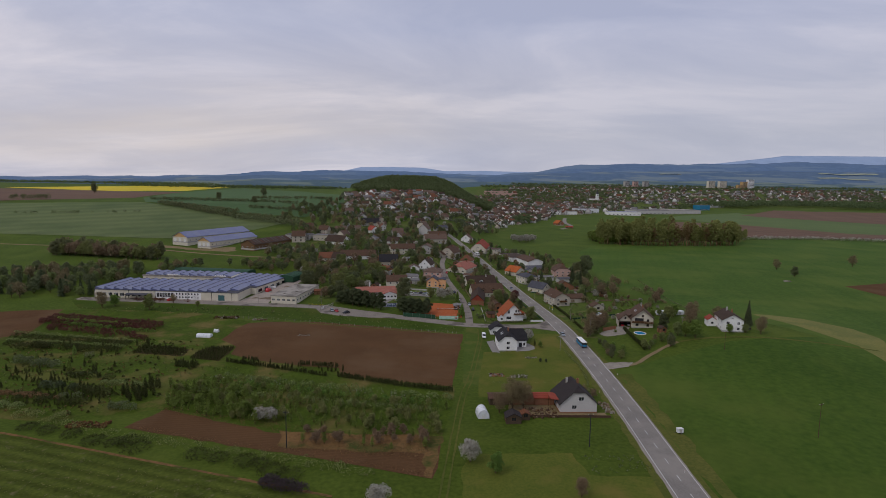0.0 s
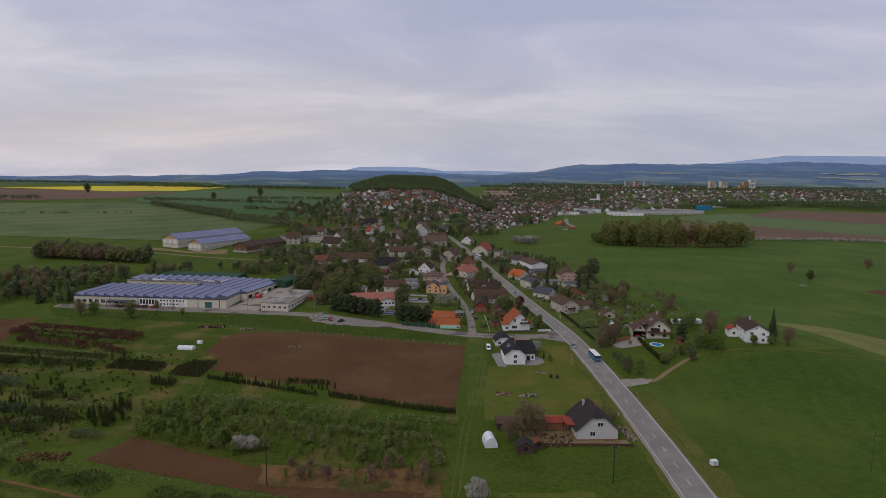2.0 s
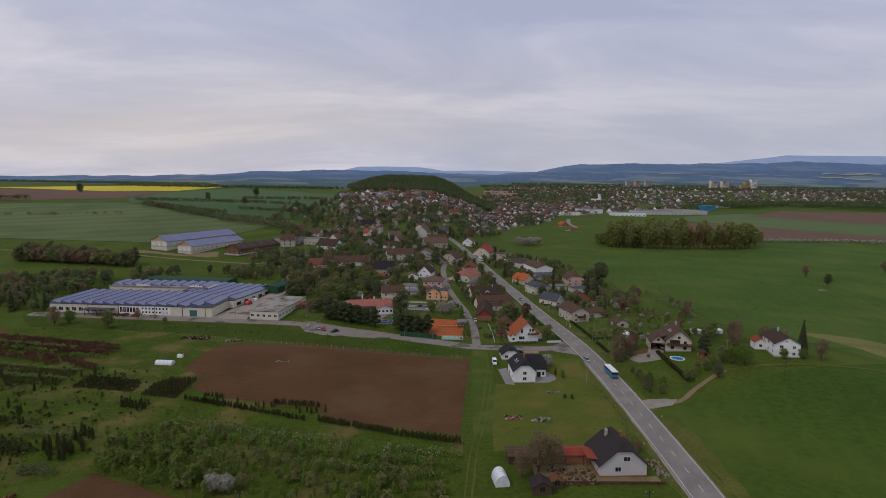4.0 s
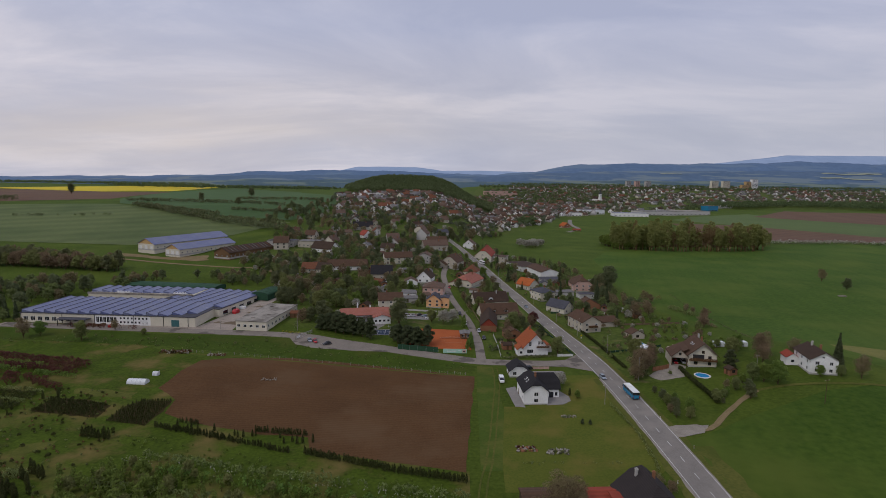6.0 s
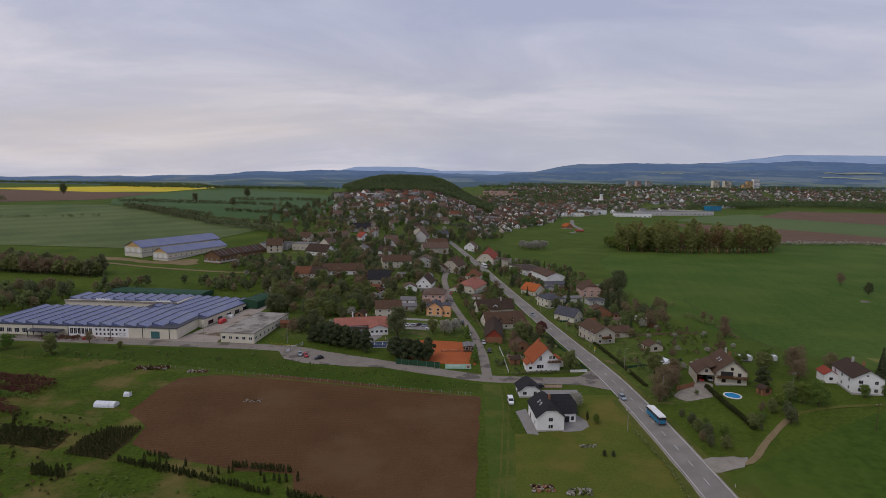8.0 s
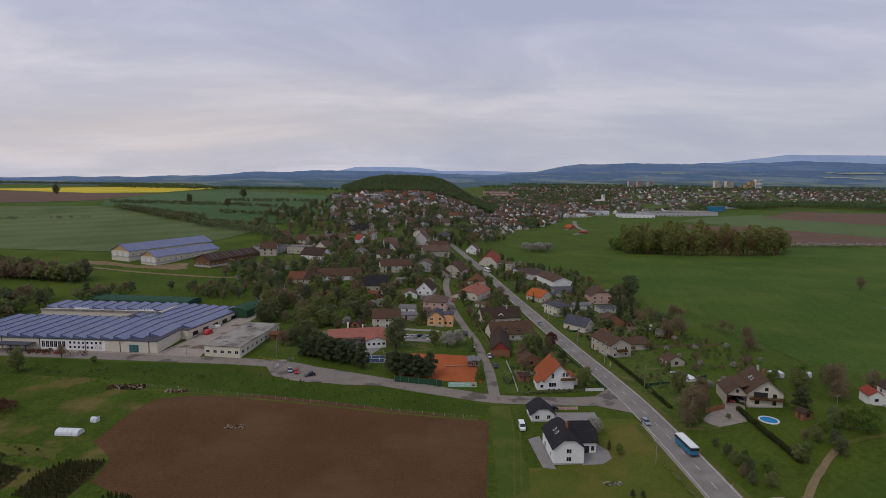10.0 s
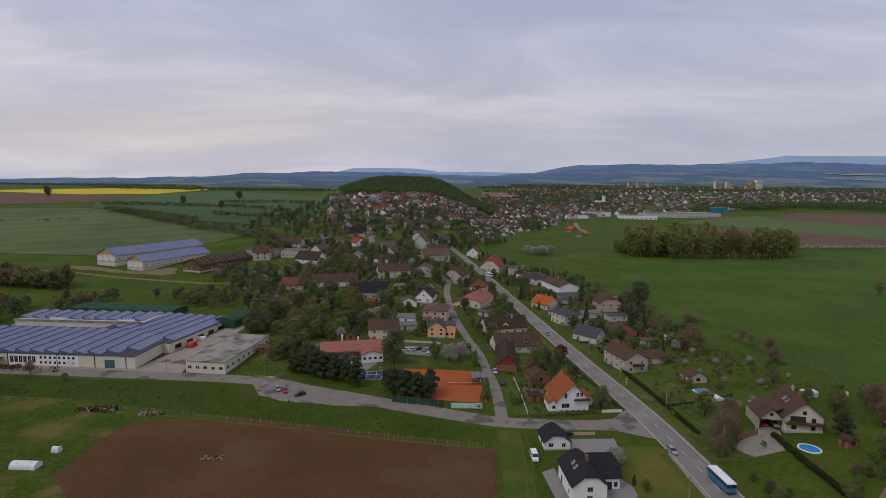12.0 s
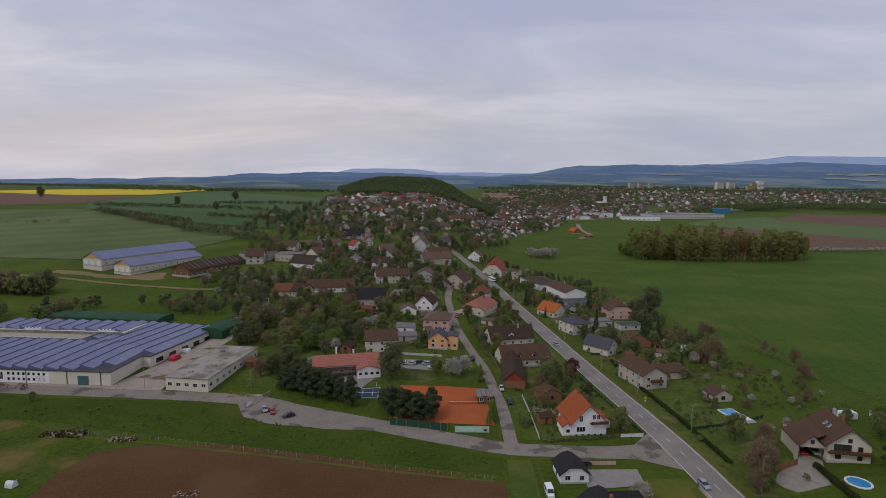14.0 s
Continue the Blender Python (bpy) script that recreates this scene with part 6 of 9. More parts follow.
def van(x, y, rot, label):
    r = thing("van", x, y, rot, label, "van", z=ground_z(x, y) + 0.08)
    part("body", loft([(-2.4, 0.9, 0.82, 0.35, 1.95), (-2.2, 0.96, 0.86, 0.28, 2.1), (0.9, 0.96, 0.86, 0.28, 2.1), (1.7, 0.95, 0.84, 0.28, 1.3), (2.35, 0.86, 0.76, 0.35, 0.95)]), "car_white", r)
    part("windscreen", loft([(0.98, 0.80, 0.76, 1.4, 2.04), (1.72, 0.84, 0.8, 1.12, 1.34)]), "glass", r)
    part("rear_window", boxed(-0.7, 0.7, -2.43, -2.25, 1.2, 1.8), "glass", r)
    for sx in (-1, 1):
        part("side_window", boxed(sx * 0.93 - 0.05, sx * 0.93 + 0.05, -1.9, 0.7, 1.3, 1.8), "glass", r)
        wheel(r, sx * 0.85, 1.5)
        wheel(r, sx * 0.85, -1.5)
        part("tail_light", boxed(sx * 0.82 - 0.1, sx * 0.82 + 0.1, -2.46, -2.3, 0.7, 1.1), "lamp_red", r)
    return r


def bus(x, y, rot, label, lower="bus_blue", length=10.8):
    """A coach whose nose points along local +y."""
    r = thing("bus", x, y, rot, label, "bus", z=ground_z(x, y) + 0.16)
    L = length / 2
    bm = bevelled(0.14, -1.25, 1.25, -L, L, 0.35, 1.75)
    part("body", bm, lower, r)
    part("window_band", bevelled(0.1, -1.22, 1.22, -L + 0.05, L - 0.05, 1.68, 2.65), "glass", r, "dark continuous window band")
    for sx in (-1, 1):
        for i in range(7):
            yy = -L + 0.5 + i * (length - 1.0) / 6
            part("pillar", boxed(sx * 1.23 - 0.02, sx * 1.23 + 0.02, yy - 0.08, yy + 0.08, 1.72, 2.62), lower, r)
    part("roof", bevelled(0.13, -1.24, 1.24, -L + 0.02, L - 0.02, 2.62, 3.05), "bus_white", r, "white roof")
    part("roof_unit", bevelled(0.08, -0.8, 0.8, 0.5, 2.6, 3.0, 3.25), "bus_white", r)
    part("engine_cover", bevelled(0.05, -1.0, 1.0, -L - 0.03, -L + 0.1, 0.7, 1.6), lower, r)
    part("bumper", bevelled(0.05, -1.2, 1.2, -L - 0.08, -L + 0.2, 0.32, 0.62), "dark", r)
    for sx in (-1, 1):
        part("tail_light", boxed(sx * 1.08 - 0.08, sx * 1.08 + 0.08, -L - 0.05, -L + 0.02, 0.8, 1.35), "lamp_red", r)
        wheel(r, sx * 1.1, L - 2.6, 0.48, 0.28)
        wheel(r, sx * 1.1, -L + 3.0, 0.48, 0.28)
        part("mirror", boxed(sx * 1.42 - 0.1, sx * 1.42 + 0.1, L - 0.2, L + 0.1, 1.9, 2.3), "dark", r)
    return r


bus(80.9, 250, 0, "blue and white coach driving on the asphalt road", length=9.4)
bus(64.0, 556, 12, "white coach further up the asphalt road", "bus_white")
car(76.6, 268, 183, "car_bluegrey", "blue-grey estate car on the main road", True)
car(72.2, 396, 185, "car_bluegrey", "small grey car on the main road")
car(-49.3, 319.5, 200, "car_bluegrey", "light blue car parked by the street", group="cars by the street")
car(-46.4, 318.0, 200, "car_red", "red car parked by the street", group="cars by the street")
car(-40.3, 314.5, 115, "car_black", "dark car parked by the street", group="cars by the street")
car(35.0, 337, 176, "car_silver", "silver car parked in the lane", group="cars in the lane")
car(36.0, 325, 174, "car_black", "black car parked in the lane", group="cars in the lane")
car(29.0, 349, 178, "car_white", "white car parked in the lane", group="cars in the lane")
car(27.5, 368, 178, "car_black", "dark car at the side of the lane", group="cars in the lane")
car(25.6, 431, 175, "car_red", "red car in the lane by the pale red roof", group="cars in the lane")
car(0.5, 360, 80, "car_silver", "silver car on the parking place", group="cars on the parking place")
car(7.0, 359.5, 75, "car_bluegrey", "pale blue estate car on the parking place", True, "cars on the parking place")
car(9.3, 355.8, 70, "car_white", "white car on the parking place", group="cars on the parking place")
car(10.6, 362, 85, "car_black", "dark car on the parking place", group="cars on the parking place")
car(112.8, 281.2, 166, "car_red", "red car under the carport", group="cars at the chalet")
car(116.0, 280.4, 166, "car_silver", "silver-grey car under the carport", group="cars at the chalet")
car(168, 268, 16, "car_bluegrey", "blue-grey car beside the white house", group="cars at the white house")
car(169.5, 261, 16, "car_black", "dark car beside the white house", group="cars at the white house")
car(-20, 443, 95, "car_white", "white car in front of the dark-roofed house", True)
car(-22, 438, 95, "car_silver", "silver car in front of the dark-roofed house")
car(49, 281.5, 90, "car_black", "dark car behind the garage")
van(35.6, 267.5, 178, "white delivery van parked on the grass")


# ---- poles, signs, pools and yard clutter ----
def utility_pole(x, y, h, label, lamp=False, material="bark"):
    r = thing("street_lamp" if lamp else "utility_pole", x, y, random.uniform(-20, 20), label, "lamp" if lamp else "pole")
    thick = 1.5 if material == "dark" else 1.0
    part("pole", tubed((0, 0, -0.5), (0, 0, h), 0.11 * thick, 0.07 * thick, 9), material, r)
    if lamp:
        part("arm", tubed((0, 0, h - 0.1), (0.8, 0, h + 0.15), 0.045, 0.035, 6), "concrete", r)
        part("lamp_head", bevelled(0.03, 0.7, 1.2, -0.10, 0.10, h + 0.10, h + 0.22), "concrete", r)
    else:
        a = part("crossarm", boxed(-0.9, 0.9, -0.06, 0.06, h - 0.7, h - 0.55), material, r)
        for i in (-0.8, 0, 0.8):
            part("insulator", tubed((i, 0, h - 0.55), (i, 0, h - 0.3), 0.05, 0.07, 7), "frame", a)
    return r


utility_pole(-37.0, 151.6, 11.5, "dark wooden power pole with white insulators", material="dark")
utility_pole(53.0, 150.6, 10.5, "dark wooden power pole with white insulators", material="dark")
utility_pole(127.1, 154.4, 11.5, "slim dark power pole in the meadow", material="bark")
utility_pole(141.9, 233, 9.0, "slim dark power pole in the meadow", material="bark")
utility_pole(68.6, 243.1, 7.5, "slim grey power pole beside the lawn", material="concrete")
utility_pole(65.0, 454, 9.0, "slim concrete pole in the front gardens", material="concrete")
utility_pole(89.6, 264.2, 9.5, "concrete street lamp beside the road", True, "concrete")
utility_pole(89.4, 298.8, 9.0, "concrete street lamp beside the road", True, "concrete")
utility_pole(85.0, 330, 9.0, "concrete street lamp beside the road", True, "concrete")
utility_pole(136.2, 262, 8.0, "concrete pole behind the chalet garden", material="concrete")
for x, y in ((80.5, 360), (77.5, 405), (74.5, 450), (70, 505), (62.5, 560), (27, 345), (34.0, 395), (-60, 336), (-100, 340)):
    utility_pole(x + 1.5, y, 8.5, "slim street lamp beside the village road", True, "concrete")


def sign_stop(x, y):
    r = thing("bus_stop_sign", x, y, 0, "yellow bus stop post by the road", "sign")
    part("pole", tubed((0, 0, -0.2), (0, 0, 3.0), 0.05, 0.05), "metal", r)
    part("board", bevelled(0.02, -0.35, 0.35, -0.05, 0.05, 2.2, 3.0), "rape", r)
    part("timetable", boxed(-0.25, 0.25, -0.06, 0.06, 1.2, 1.8), "frame", r)


sign_stop(84.6, 322)
for x, y, side in ((78.8, 172, 1), (74.5, 135, 1), (82.8, 230, 1), (83.8, 210, 1), (76.0, 192, -1)):
    r = thing("marker_post", x if side > 0 else x - 6, y, 0, "white plastic road marker post", "post")
    part("post", bevelled(0.03, -0.08, 0.08, -0.05, 0.05, -0.1, 0.95), "frame", r)
    part("reflector", boxed(-0.05, 0.05, -0.06, -0.045, 0.6, 0.78), "lamp_red", r)


def trailer(x, y, rot, label):
    r = thing("box_trailer", x, y, rot, label, "trailer")
    r.scale = (0.72, 0.72, 0.8)
    part("body", bevelled(0.08, -1.3, 1.3, -0.9, 0.9, 0.45, 2.1), "foil", r)
    part("roof", bevelled(0.05, -1.35, 1.35, -0.95, 0.95, 2.1, 2.2), "frame", r)
    part("door", boxed(-0.5, 0.5, -0.94, -0.88, 0.6, 1.9), "wall_grey", r)
    part("drawbar", tubed((-1.3, 0, 0.5), (-2.5, 0, 0.45), 0.05, 0.05, 6), "dark", r)
    wheel(r, 0.4, 0.95, 0.3)
    wheel(r, 0.4, -0.95, 0.3)


trailer(84.7, 158.6, 5, "white box trailer parked on the roadside grass")


def round_pool(x, y, rad, label):
    r = thing("swimming_pool", x, y, 0, label, "pool")
    bm = bmesh.new()
    n = 28
    prev = None
    rings = []
    for rr, z in ((rad + 0.5, 0.02), (rad + 0.5, 0.28), (rad, 0.30), (rad - 0.05, 0.1)):
        rings.append([bm.verts.new((rr * math.cos(i * 2 * math.pi / n), rr * math.sin(i * 2 * math.pi / n), z)) for i in range(n)])
    for a, b in zip(rings, rings[1:]):
        for i in range(n):
            bm.faces.new((a[i], a[(i + 1) % n], b[(i + 1) % n], b[i]))
    part("rim", bm, "frame", r, "white pool rim")
    bm = bmesh.new()
    bm.faces.new([bm.verts.new(((rad - 0.03) * math.cos(i * 2 * math.pi / n), (rad - 0.03) * math.sin(i * 2 * math.pi / n), 0.2)) for i in range(n)])
    part("water", bm, "water", r)


round_pool(115.6, 264.3, 2.6, "round blue swimming pool with a white rim")


def box_pool(x, y, rot):
    r = thing("swimming_pool", x, y, rot, "blue rectangular pool half under a sliding cover", "pool")
    part("basin", bevelled(0.05, -2.8, 2.8, -5.6, 5.6, -0.3, 0.25), "frame", r)
    part("water", boxed(-2.4, 2.4, -5.2, 5.2, 0.1, 0.28), "water", r)
    bm = bmesh.new()
    for k in range(3):
        w = 2.9 - 0.15 * k
        y0 = -6.2 + k * 1.7
        ring = [(-w * math.cos(i * math.pi / 8), 0.2 + 1.2 * math.sin(i * math.pi / 8)) for i in range(9)]
        f = [bm.verts.new((a, y0, b)) for a, b in ring]
        g = [bm.verts.new((a, y0 + 1.7, b)) for a, b in ring]
        for i in range(8):
            bm.faces.new((f[i], f[i + 1], g[i + 1], g[i]))
        bm.faces.new(f)
    part("cover", bm, "foil", r, "ribbed clear sliding cover")


box_pool(110.0, 308.5, 6)
FOOT.append((110, 308, 7))
FOOT.append((105, 300, 6))


def hut(x, y, rot, w, l, h, wall, roof, label, category="shed"):
    return house(x, y, rot, w, l, h, 28, wall, roof, label, nf=1, ns=1, attic=0, chim=(), plinth="", category=category, over=0.25, back=False, frames="wood")


hut(112.8, 324.5, 5, 7.5, 6.5, 2.5, "wall_beige", "roof_brown", "beige garden shed with brown roof")
hut(126.9, 264, 10, 3.5, 3.2, 2.2, "wall_brick", "roof_dark_brown", "small red garden hut")
hut(51, 330, 10, 8, 7, 2.8, "wall_brick", "roof_brown", "small brick shed in the lane gardens")
def tarp_stack(x, y, rot):
    r = thing("farm_trailer", x, y, rot, "dark trailer with blue tarpaulin in the back garden", "trailer")
    part("body", bevelled(0.1, -1.6, 1.6, -2.6, 2.6, 0.6, 2.2), "dark", r)
    part("tarpaulin", bevelled(0.25, 1.7, 5.2, -2.0, 2.0, 0, 1.3), "car_blue", r, "crumpled blue tarpaulin")
    part("roof", bevelled(0.05, -1.7, 1.7, -2.7, 2.7, 2.2, 2.35), "metal", r)
    for sx in (-1.5, 1.5):
        wheel(r, sx, -1.4, 0.45, 0.3)
        wheel(r, sx, 1.4, 0.45, 0.3)


tarp_stack(131, 377, 15)
hut(112, 397, 0, 14, 8, 2.6, "wall_brick", "roof_brown", "long low brick shed")
flat_building(107, 436, 8, 13, 8, 2.8, "wall_weathered", "roof_grey", "low white outbuilding with flat grey roof", "garage", n=2, nl=1)
flat_building(121, 428, 8, 12, 7, 2.8, "wall_weathered", "roof_slate", "flat garage beside the back gardens", "garage", n=2, nl=1)
hut(-2, 405, 80, 6, 9, 2.6, "wall_white", "roof_grey", "grey-roofed garage behind the peach house")
hut(-3, 392, 95, 5, 12, 2.5, "wall_grey", "roof_grey", "low grey carport behind the gardens")
hut(-1, 435, 0, 9, 8, 3.0, "wall_white", "roof_mauve", "white outbuilding with mauve roof")
hut(-18, 418, 0, 6, 5, 2.4, "wall_grey", "roof_grey", "small grey garden shed with flat-pitched roof")
hut(-65, 362, 90, 4, 5, 2.4, "wall_timber", "roof_rust", "small rust-roofed garden hut")
hut(12.0, 470, -10, 6, 7, 2.6, "wall_grey", "roof_grey", "grey shed by the lane")
hut(100, 465, -5, 8, 7, 3.0, "wall_grey", "roof_slate", "grey garage with dark roof")
hut(33, 168.5, 0, 5, 4, 2.1, "wall_dark_timber", "roof_charcoal", "dark wooden shed under the bare tree")
hut(37.4, 170.5, 0, 3.0, 2.8, 1.9, "wall_dark_timber", "roof_rust", "small dark wooden hutch in the yard")
for x, y in ((143, 301), (153, 299.5)):
    r = thing("greenhouse", x, y, 0, "small pale plastic garden greenhouse", "greenhouse")
    part("cover", bevelled(0.3, -2.6, 2.6, -1.6, 1.6, 0, 2.4), "foil", r)
    part("door", boxed(-0.5, 0.5, -1.63, -1.58, 0.05, 1.8), "metal", r)
    part("base", boxed(-2.65, 2.65, -1.65, 1.65, -0.2, 0.15), "wood", r)


def hoop_tunnel(x, y, rot, w, l, h, label):
    r = thing("polytunnel", x, y, rot, label, "greenhouse")
    bm = bmesh.new()
    ring = [(-w / 2 * math.cos(i * math.pi / 10), h * math.sin(i * math.pi / 10) ** 0.8) for i in range(11)]
    f = [bm.verts.new((a, -l / 2, b)) for a, b in ring]
    g = [bm.verts.new((a, l / 2, b)) for a, b in ring]
    for i in range(10):
        bm.faces.new((f[i], f[i + 1], g[i + 1], g[i]))
    bm.faces.new(f)
    bm.faces.new(g[::-1])
    part("film", bm, "foil", r)
    for k in range(5):
        part("hoop", pipe([(a * 1.01, -l / 2 + l * k / 4, b) for a, b in ring], 0.035), "metal", r)
    part("door", boxed(-0.6, 0.6, -l / 2 - 0.05, -l / 2 + 0.02, 0, 1.7), "frame", r)


hoop_tunnel(-104.4, 267.4, 84, 3.2, 7.2, 1.7, "white film polytunnel in the nursery")
hoop_tunnel(-101.6, 276, 80, 1.8, 2.2, 1.6, "small white film tunnel in the nursery")
hoop_tunnel(23.4, 173, 5, 3.8, 5.0, 3.0, "white film garden greenhouse")


def heap(name, x, y, w, l, n, mats, label, category="heap", hgt=0.5):
    """A low heap of odd blocks: rubble, timber, stones."""
    rnd = random.Random(int(x * 10 + y))
    r = thing(name, x, y, 0, label, category)
    for m in mats:
        bm = bmesh.new()
        for _ in range(2 * n // len(mats)):
            a, b = rnd.uniform(-w / 2, w / 2), rnd.uniform(-l / 2, l / 2)
            s = rnd.uniform(0.12, 0.42)
            vs = box(bm, a - s, a + s * rnd.uniform(0.6, 1.6), b - s * 0.7, b + s * 0.7, -0.1, rnd.uniform(0.15, hgt))
            rot = Matrix.Rotation(rnd.uniform(0, 3), 3, "Z") @ Matrix.Rotation(rnd.uniform(-0.5, 0.5), 3, "X")
            for v in vs:
                v.co = rot @ (v.co - Vector((a, b, 0))) + Vector((a, b, 0)) + Vector((rnd.uniform(-0.1, 0.1), rnd.uniform(-0.1, 0.1), rnd.uniform(0, 0.12)))
        tagged(part("pieces", bm, m, r), kind="stuff")
    return r


heap("rubble_heap", -87, 301, 8, 2.5, 34, ("soil", "gravel"), "low heap of earth and stones at the nursery edge", hgt=0.6)
heap("rubble_heap", -106.5, 305, 13, 4, 70, ("gravel", "dark_bed", "soil"), "low heap of rubble and concrete at the nursery edge", hgt=1.0)
heap("soil_heap", -103, 168, 12, 4, 60, ("soil", "dry"), "low heap of brown soil and brush", hgt=1.0)
heap("timber_heap", 43, 174.5, 12, 8, 80, ("old_wood", "roof_brown", "dirt", "wood"), "scattered timber and building material in the yard", hgt=0.8)
heap("timber_heap", 68, 178, 3, 9, 30, ("old_wood", "gravel"), "stacked timber beside the road house", hgt=0.9)
heap("flower_bed", 34, 212, 6, 3, 24, ("gravel", "leaf_purple", "wall_brick"), "stone flower bed with red flowers on the lawn", hgt=0.6)
heap("flower_bed", 43, 210, 7, 3, 26, ("gravel", "leaf_dark", "leaf_white"), "stone flower bed with pale shrubs on the lawn", hgt=0.7)
heap("rock_garden", 53, 234, 5, 1.6, 12, ("gravel", "leaf_dark"), "small rock garden on the lawn", hgt=0.5)
heap("stone_heap", -56, 271, 6, 2.5, 20, ("gravel", "soil"), "small heap of stones on the ploughed field", hgt=0.4)
heap("stone_heap", 312, 433, 5, 3, 26, ("gravel", "concrete"), "heap of pale stones in the meadow", hgt=1.0)
heap("garden_clutter", 132, 390, 14, 10, 60, ("old_wood", "concrete", "wall_white"), "scattered garden clutter behind the sheds", hgt=1.2)
heap("garden_clutter", 47, 318, 8, 8, 40, ("gravel", "old_wood"), "garden stones and pots by the lane", hgt=0.8)
heap("garden_clutter", -6, 400, 14, 10, 40, ("old_wood", "concrete"), "yard clutter behind the gardens", hgt=1.2)
heap("scrap_heap", -190, 428, 30, 6, 90, ("wall_brick", "old_wood", "dark"), "heaps of timber and scrap behind the works", hgt=2.0)


def red_gable():
    """The painted upper gable of the long brick barn."""
    for o in list(scene.objects):
        if o.get("label", "").startswith("long brick barn"):
            bm = bmesh.new()
            poly(bm, ((-4.15, -13.56, 3.0), (4.15, -13.56, 3.0), (0, -13.56, 6.7)))
            ret = bmesh.ops.extrude_face_region(bm, geom=bm.faces[:])
            for v in (g for g in ret["geom"] if isinstance(g, bmesh.types.BMVert)):
                v.co.y += 0.05
            bmesh.ops.recalc_face_normals(bm, faces=bm.faces[:])
            part("gable_panel", bm, "roof_red", o, "dark red boarded gable")


red_gable()


def yard_gate():
    r = thing("sliding_gate", -53.5, 327.0, 62, "grey sliding gate with a white sign board", "gate")
    for k in range(25):
        part("gate_bar", boxed(-6 + k * 0.5, -5.92 + k * 0.5, -0.03, 0.03, 0.1, 1.8), "metal", r)
    for z in (0.05, 1.75):
        part("gate_rail", boxed(-6.05, 6.1, -0.05, 0.05, z, z + 0.1), "metal", r)
    part("sign_board", bevelled(0.02, -5.6, -3.0, -0.12, -0.06, 0.5, 1.6), "frame", r)
    for x in (-6.2, 6.2):
        part("post", boxed(x - 0.15, x + 0.15, -0.15, 0.15, -0.2, 2.2), "concrete", r)


yard_gate()
wire_fence([(38, 171.4), (52, 171), (66.5, 170.4)], 0.9, "low reddish brick wall before the road house", 2.8, "roof_brown", dense=True, post="roof_brown", thick=0.16)


def covered_load(x, y, rot, size, label):
    """A load on a pallet under a sagging tarpaulin."""
    r = thing("covered_load", x, y, rot, label, "load", z=ground_z(x, y) + 0.1)
    r.scale = (size, size, size)
    part("pallet", bevelled(0.02, -1.9, 1.9, -1.1, 1.1, 0.0, 0.18), "old_wood", r)
    bm = bmesh.new()
    ring = []
    for z, w, d in ((0.1, 2.1, 1.25), (0.9, 2.0, 1.2), (1.5, 1.7, 1.0), (1.75, 0.9, 0.5)):
        ring.append([bm.verts.new((w * math.copysign(abs(math.cos(a)) ** 0.6, math.cos(a)), d * math.copysign(abs(math.sin(a)) ** 0.6, math.sin(a)), z + 0.1 * math.sin(a * 3 + z))) for a in (k * math.pi / 8 for k in range(16))])
    for p, q in zip(ring, ring[1:]):
        for k in range(16):
            bm.faces.new((p[k], p[(k + 1) % 16], q[(k + 1) % 16], q[k]))
    bm.faces.new(ring[-1])
    part("tarpaulin", bm, "car_red", r, "bright red tarpaulin")


covered_load(-100.5, 371.3, 80, 1.3, "bright red covered load beside the works wing")
covered_load(-154.3, 343.6, 10, 0.9, "bright red covered load before the works")
heap("pallet_stack", -164, 345.5, 9, 2.5, 40, ("old_wood", "wood"), "stacks of wooden pallets before the works", hgt=1.6)


# ---- small things in the village gardens ----
def hoop_stand(x, y, rot):
    r = thing("basketball_stand", x, y, rot, "white basketball stand beside the blue court", "stand")
    part("pole", tubed((0, 0, -0.2), (0, 0, 3.2), 0.08, 0.07), "metal", r)
    part("arm", tubed((0, 0, 3.1), (0, -1.1, 3.3), 0.05, 0.05, 6), "metal", r)
    part("backboard", bevelled(0.02, -0.9, 0.9, -1.16, -1.1, 2.85, 3.9), "frame", r)
    part("hoop", tubed((0, -1.4, 3.05), (0, -1.4, 3.09), 0.24, 0.24, 12), "lamp_red", r)


M["blue_court"] = mat("dark_blue_court_surface", (0.040, 0.060, 0.100), (0.030, 0.046, 0.080), rough=0.8, size=0.4, fine=3.0, bump=0.05)
drape("paving_sport", [(-19.8, 336.4), (-10.8, 337.4), (-11.2, 327.8), (-20.4, 328.2)], "paving", 0.12, "grey paved edge round the small sports court", "paving")
blue_court = drape("court_blue", [(-19.2, 335.6), (-11.5, 336.5), (-11.8, 328.6), (-19.7, 329.0)], "blue_court", 0.135, "small dark blue sports court", "court")
for dims in ((-19.0, -12.0, 332.4, 332.5), (-17.4, -17.3, 329.3, 335.4), (-13.7, -13.6, 329.3, 335.6)):
    z = ground_z(-15.5, 332.5) + 0.30
    part("court_line", boxed(*dims, z - 0.1, z), "frame", blue_court)
hoop_stand(-11.0, 332, -90)
car(3.8, 361.4, 82, "car_black", "black car on the parking place", group="cars on the parking place")
car(-3.2, 360.4, 80, "car_white", "white estate car on the parking place", True, "cars on the parking place")
rs = random.Random(12)
SHED_LOOKS = (("wall_timber", "roof_brown", "brown wooden garden shed with brown roof"), ("wall_grey", "roof_grey", "grey rendered garden shed with grey roof"), ("wall_weathered", "roof_mauve", "weathered pale shed with mauve roof"), ("wall_brick", "roof_dark_brown", "small brick outhouse with dark roof"), ("wall_timber", "roof_rust", "old wooden shed with rusty roof"))
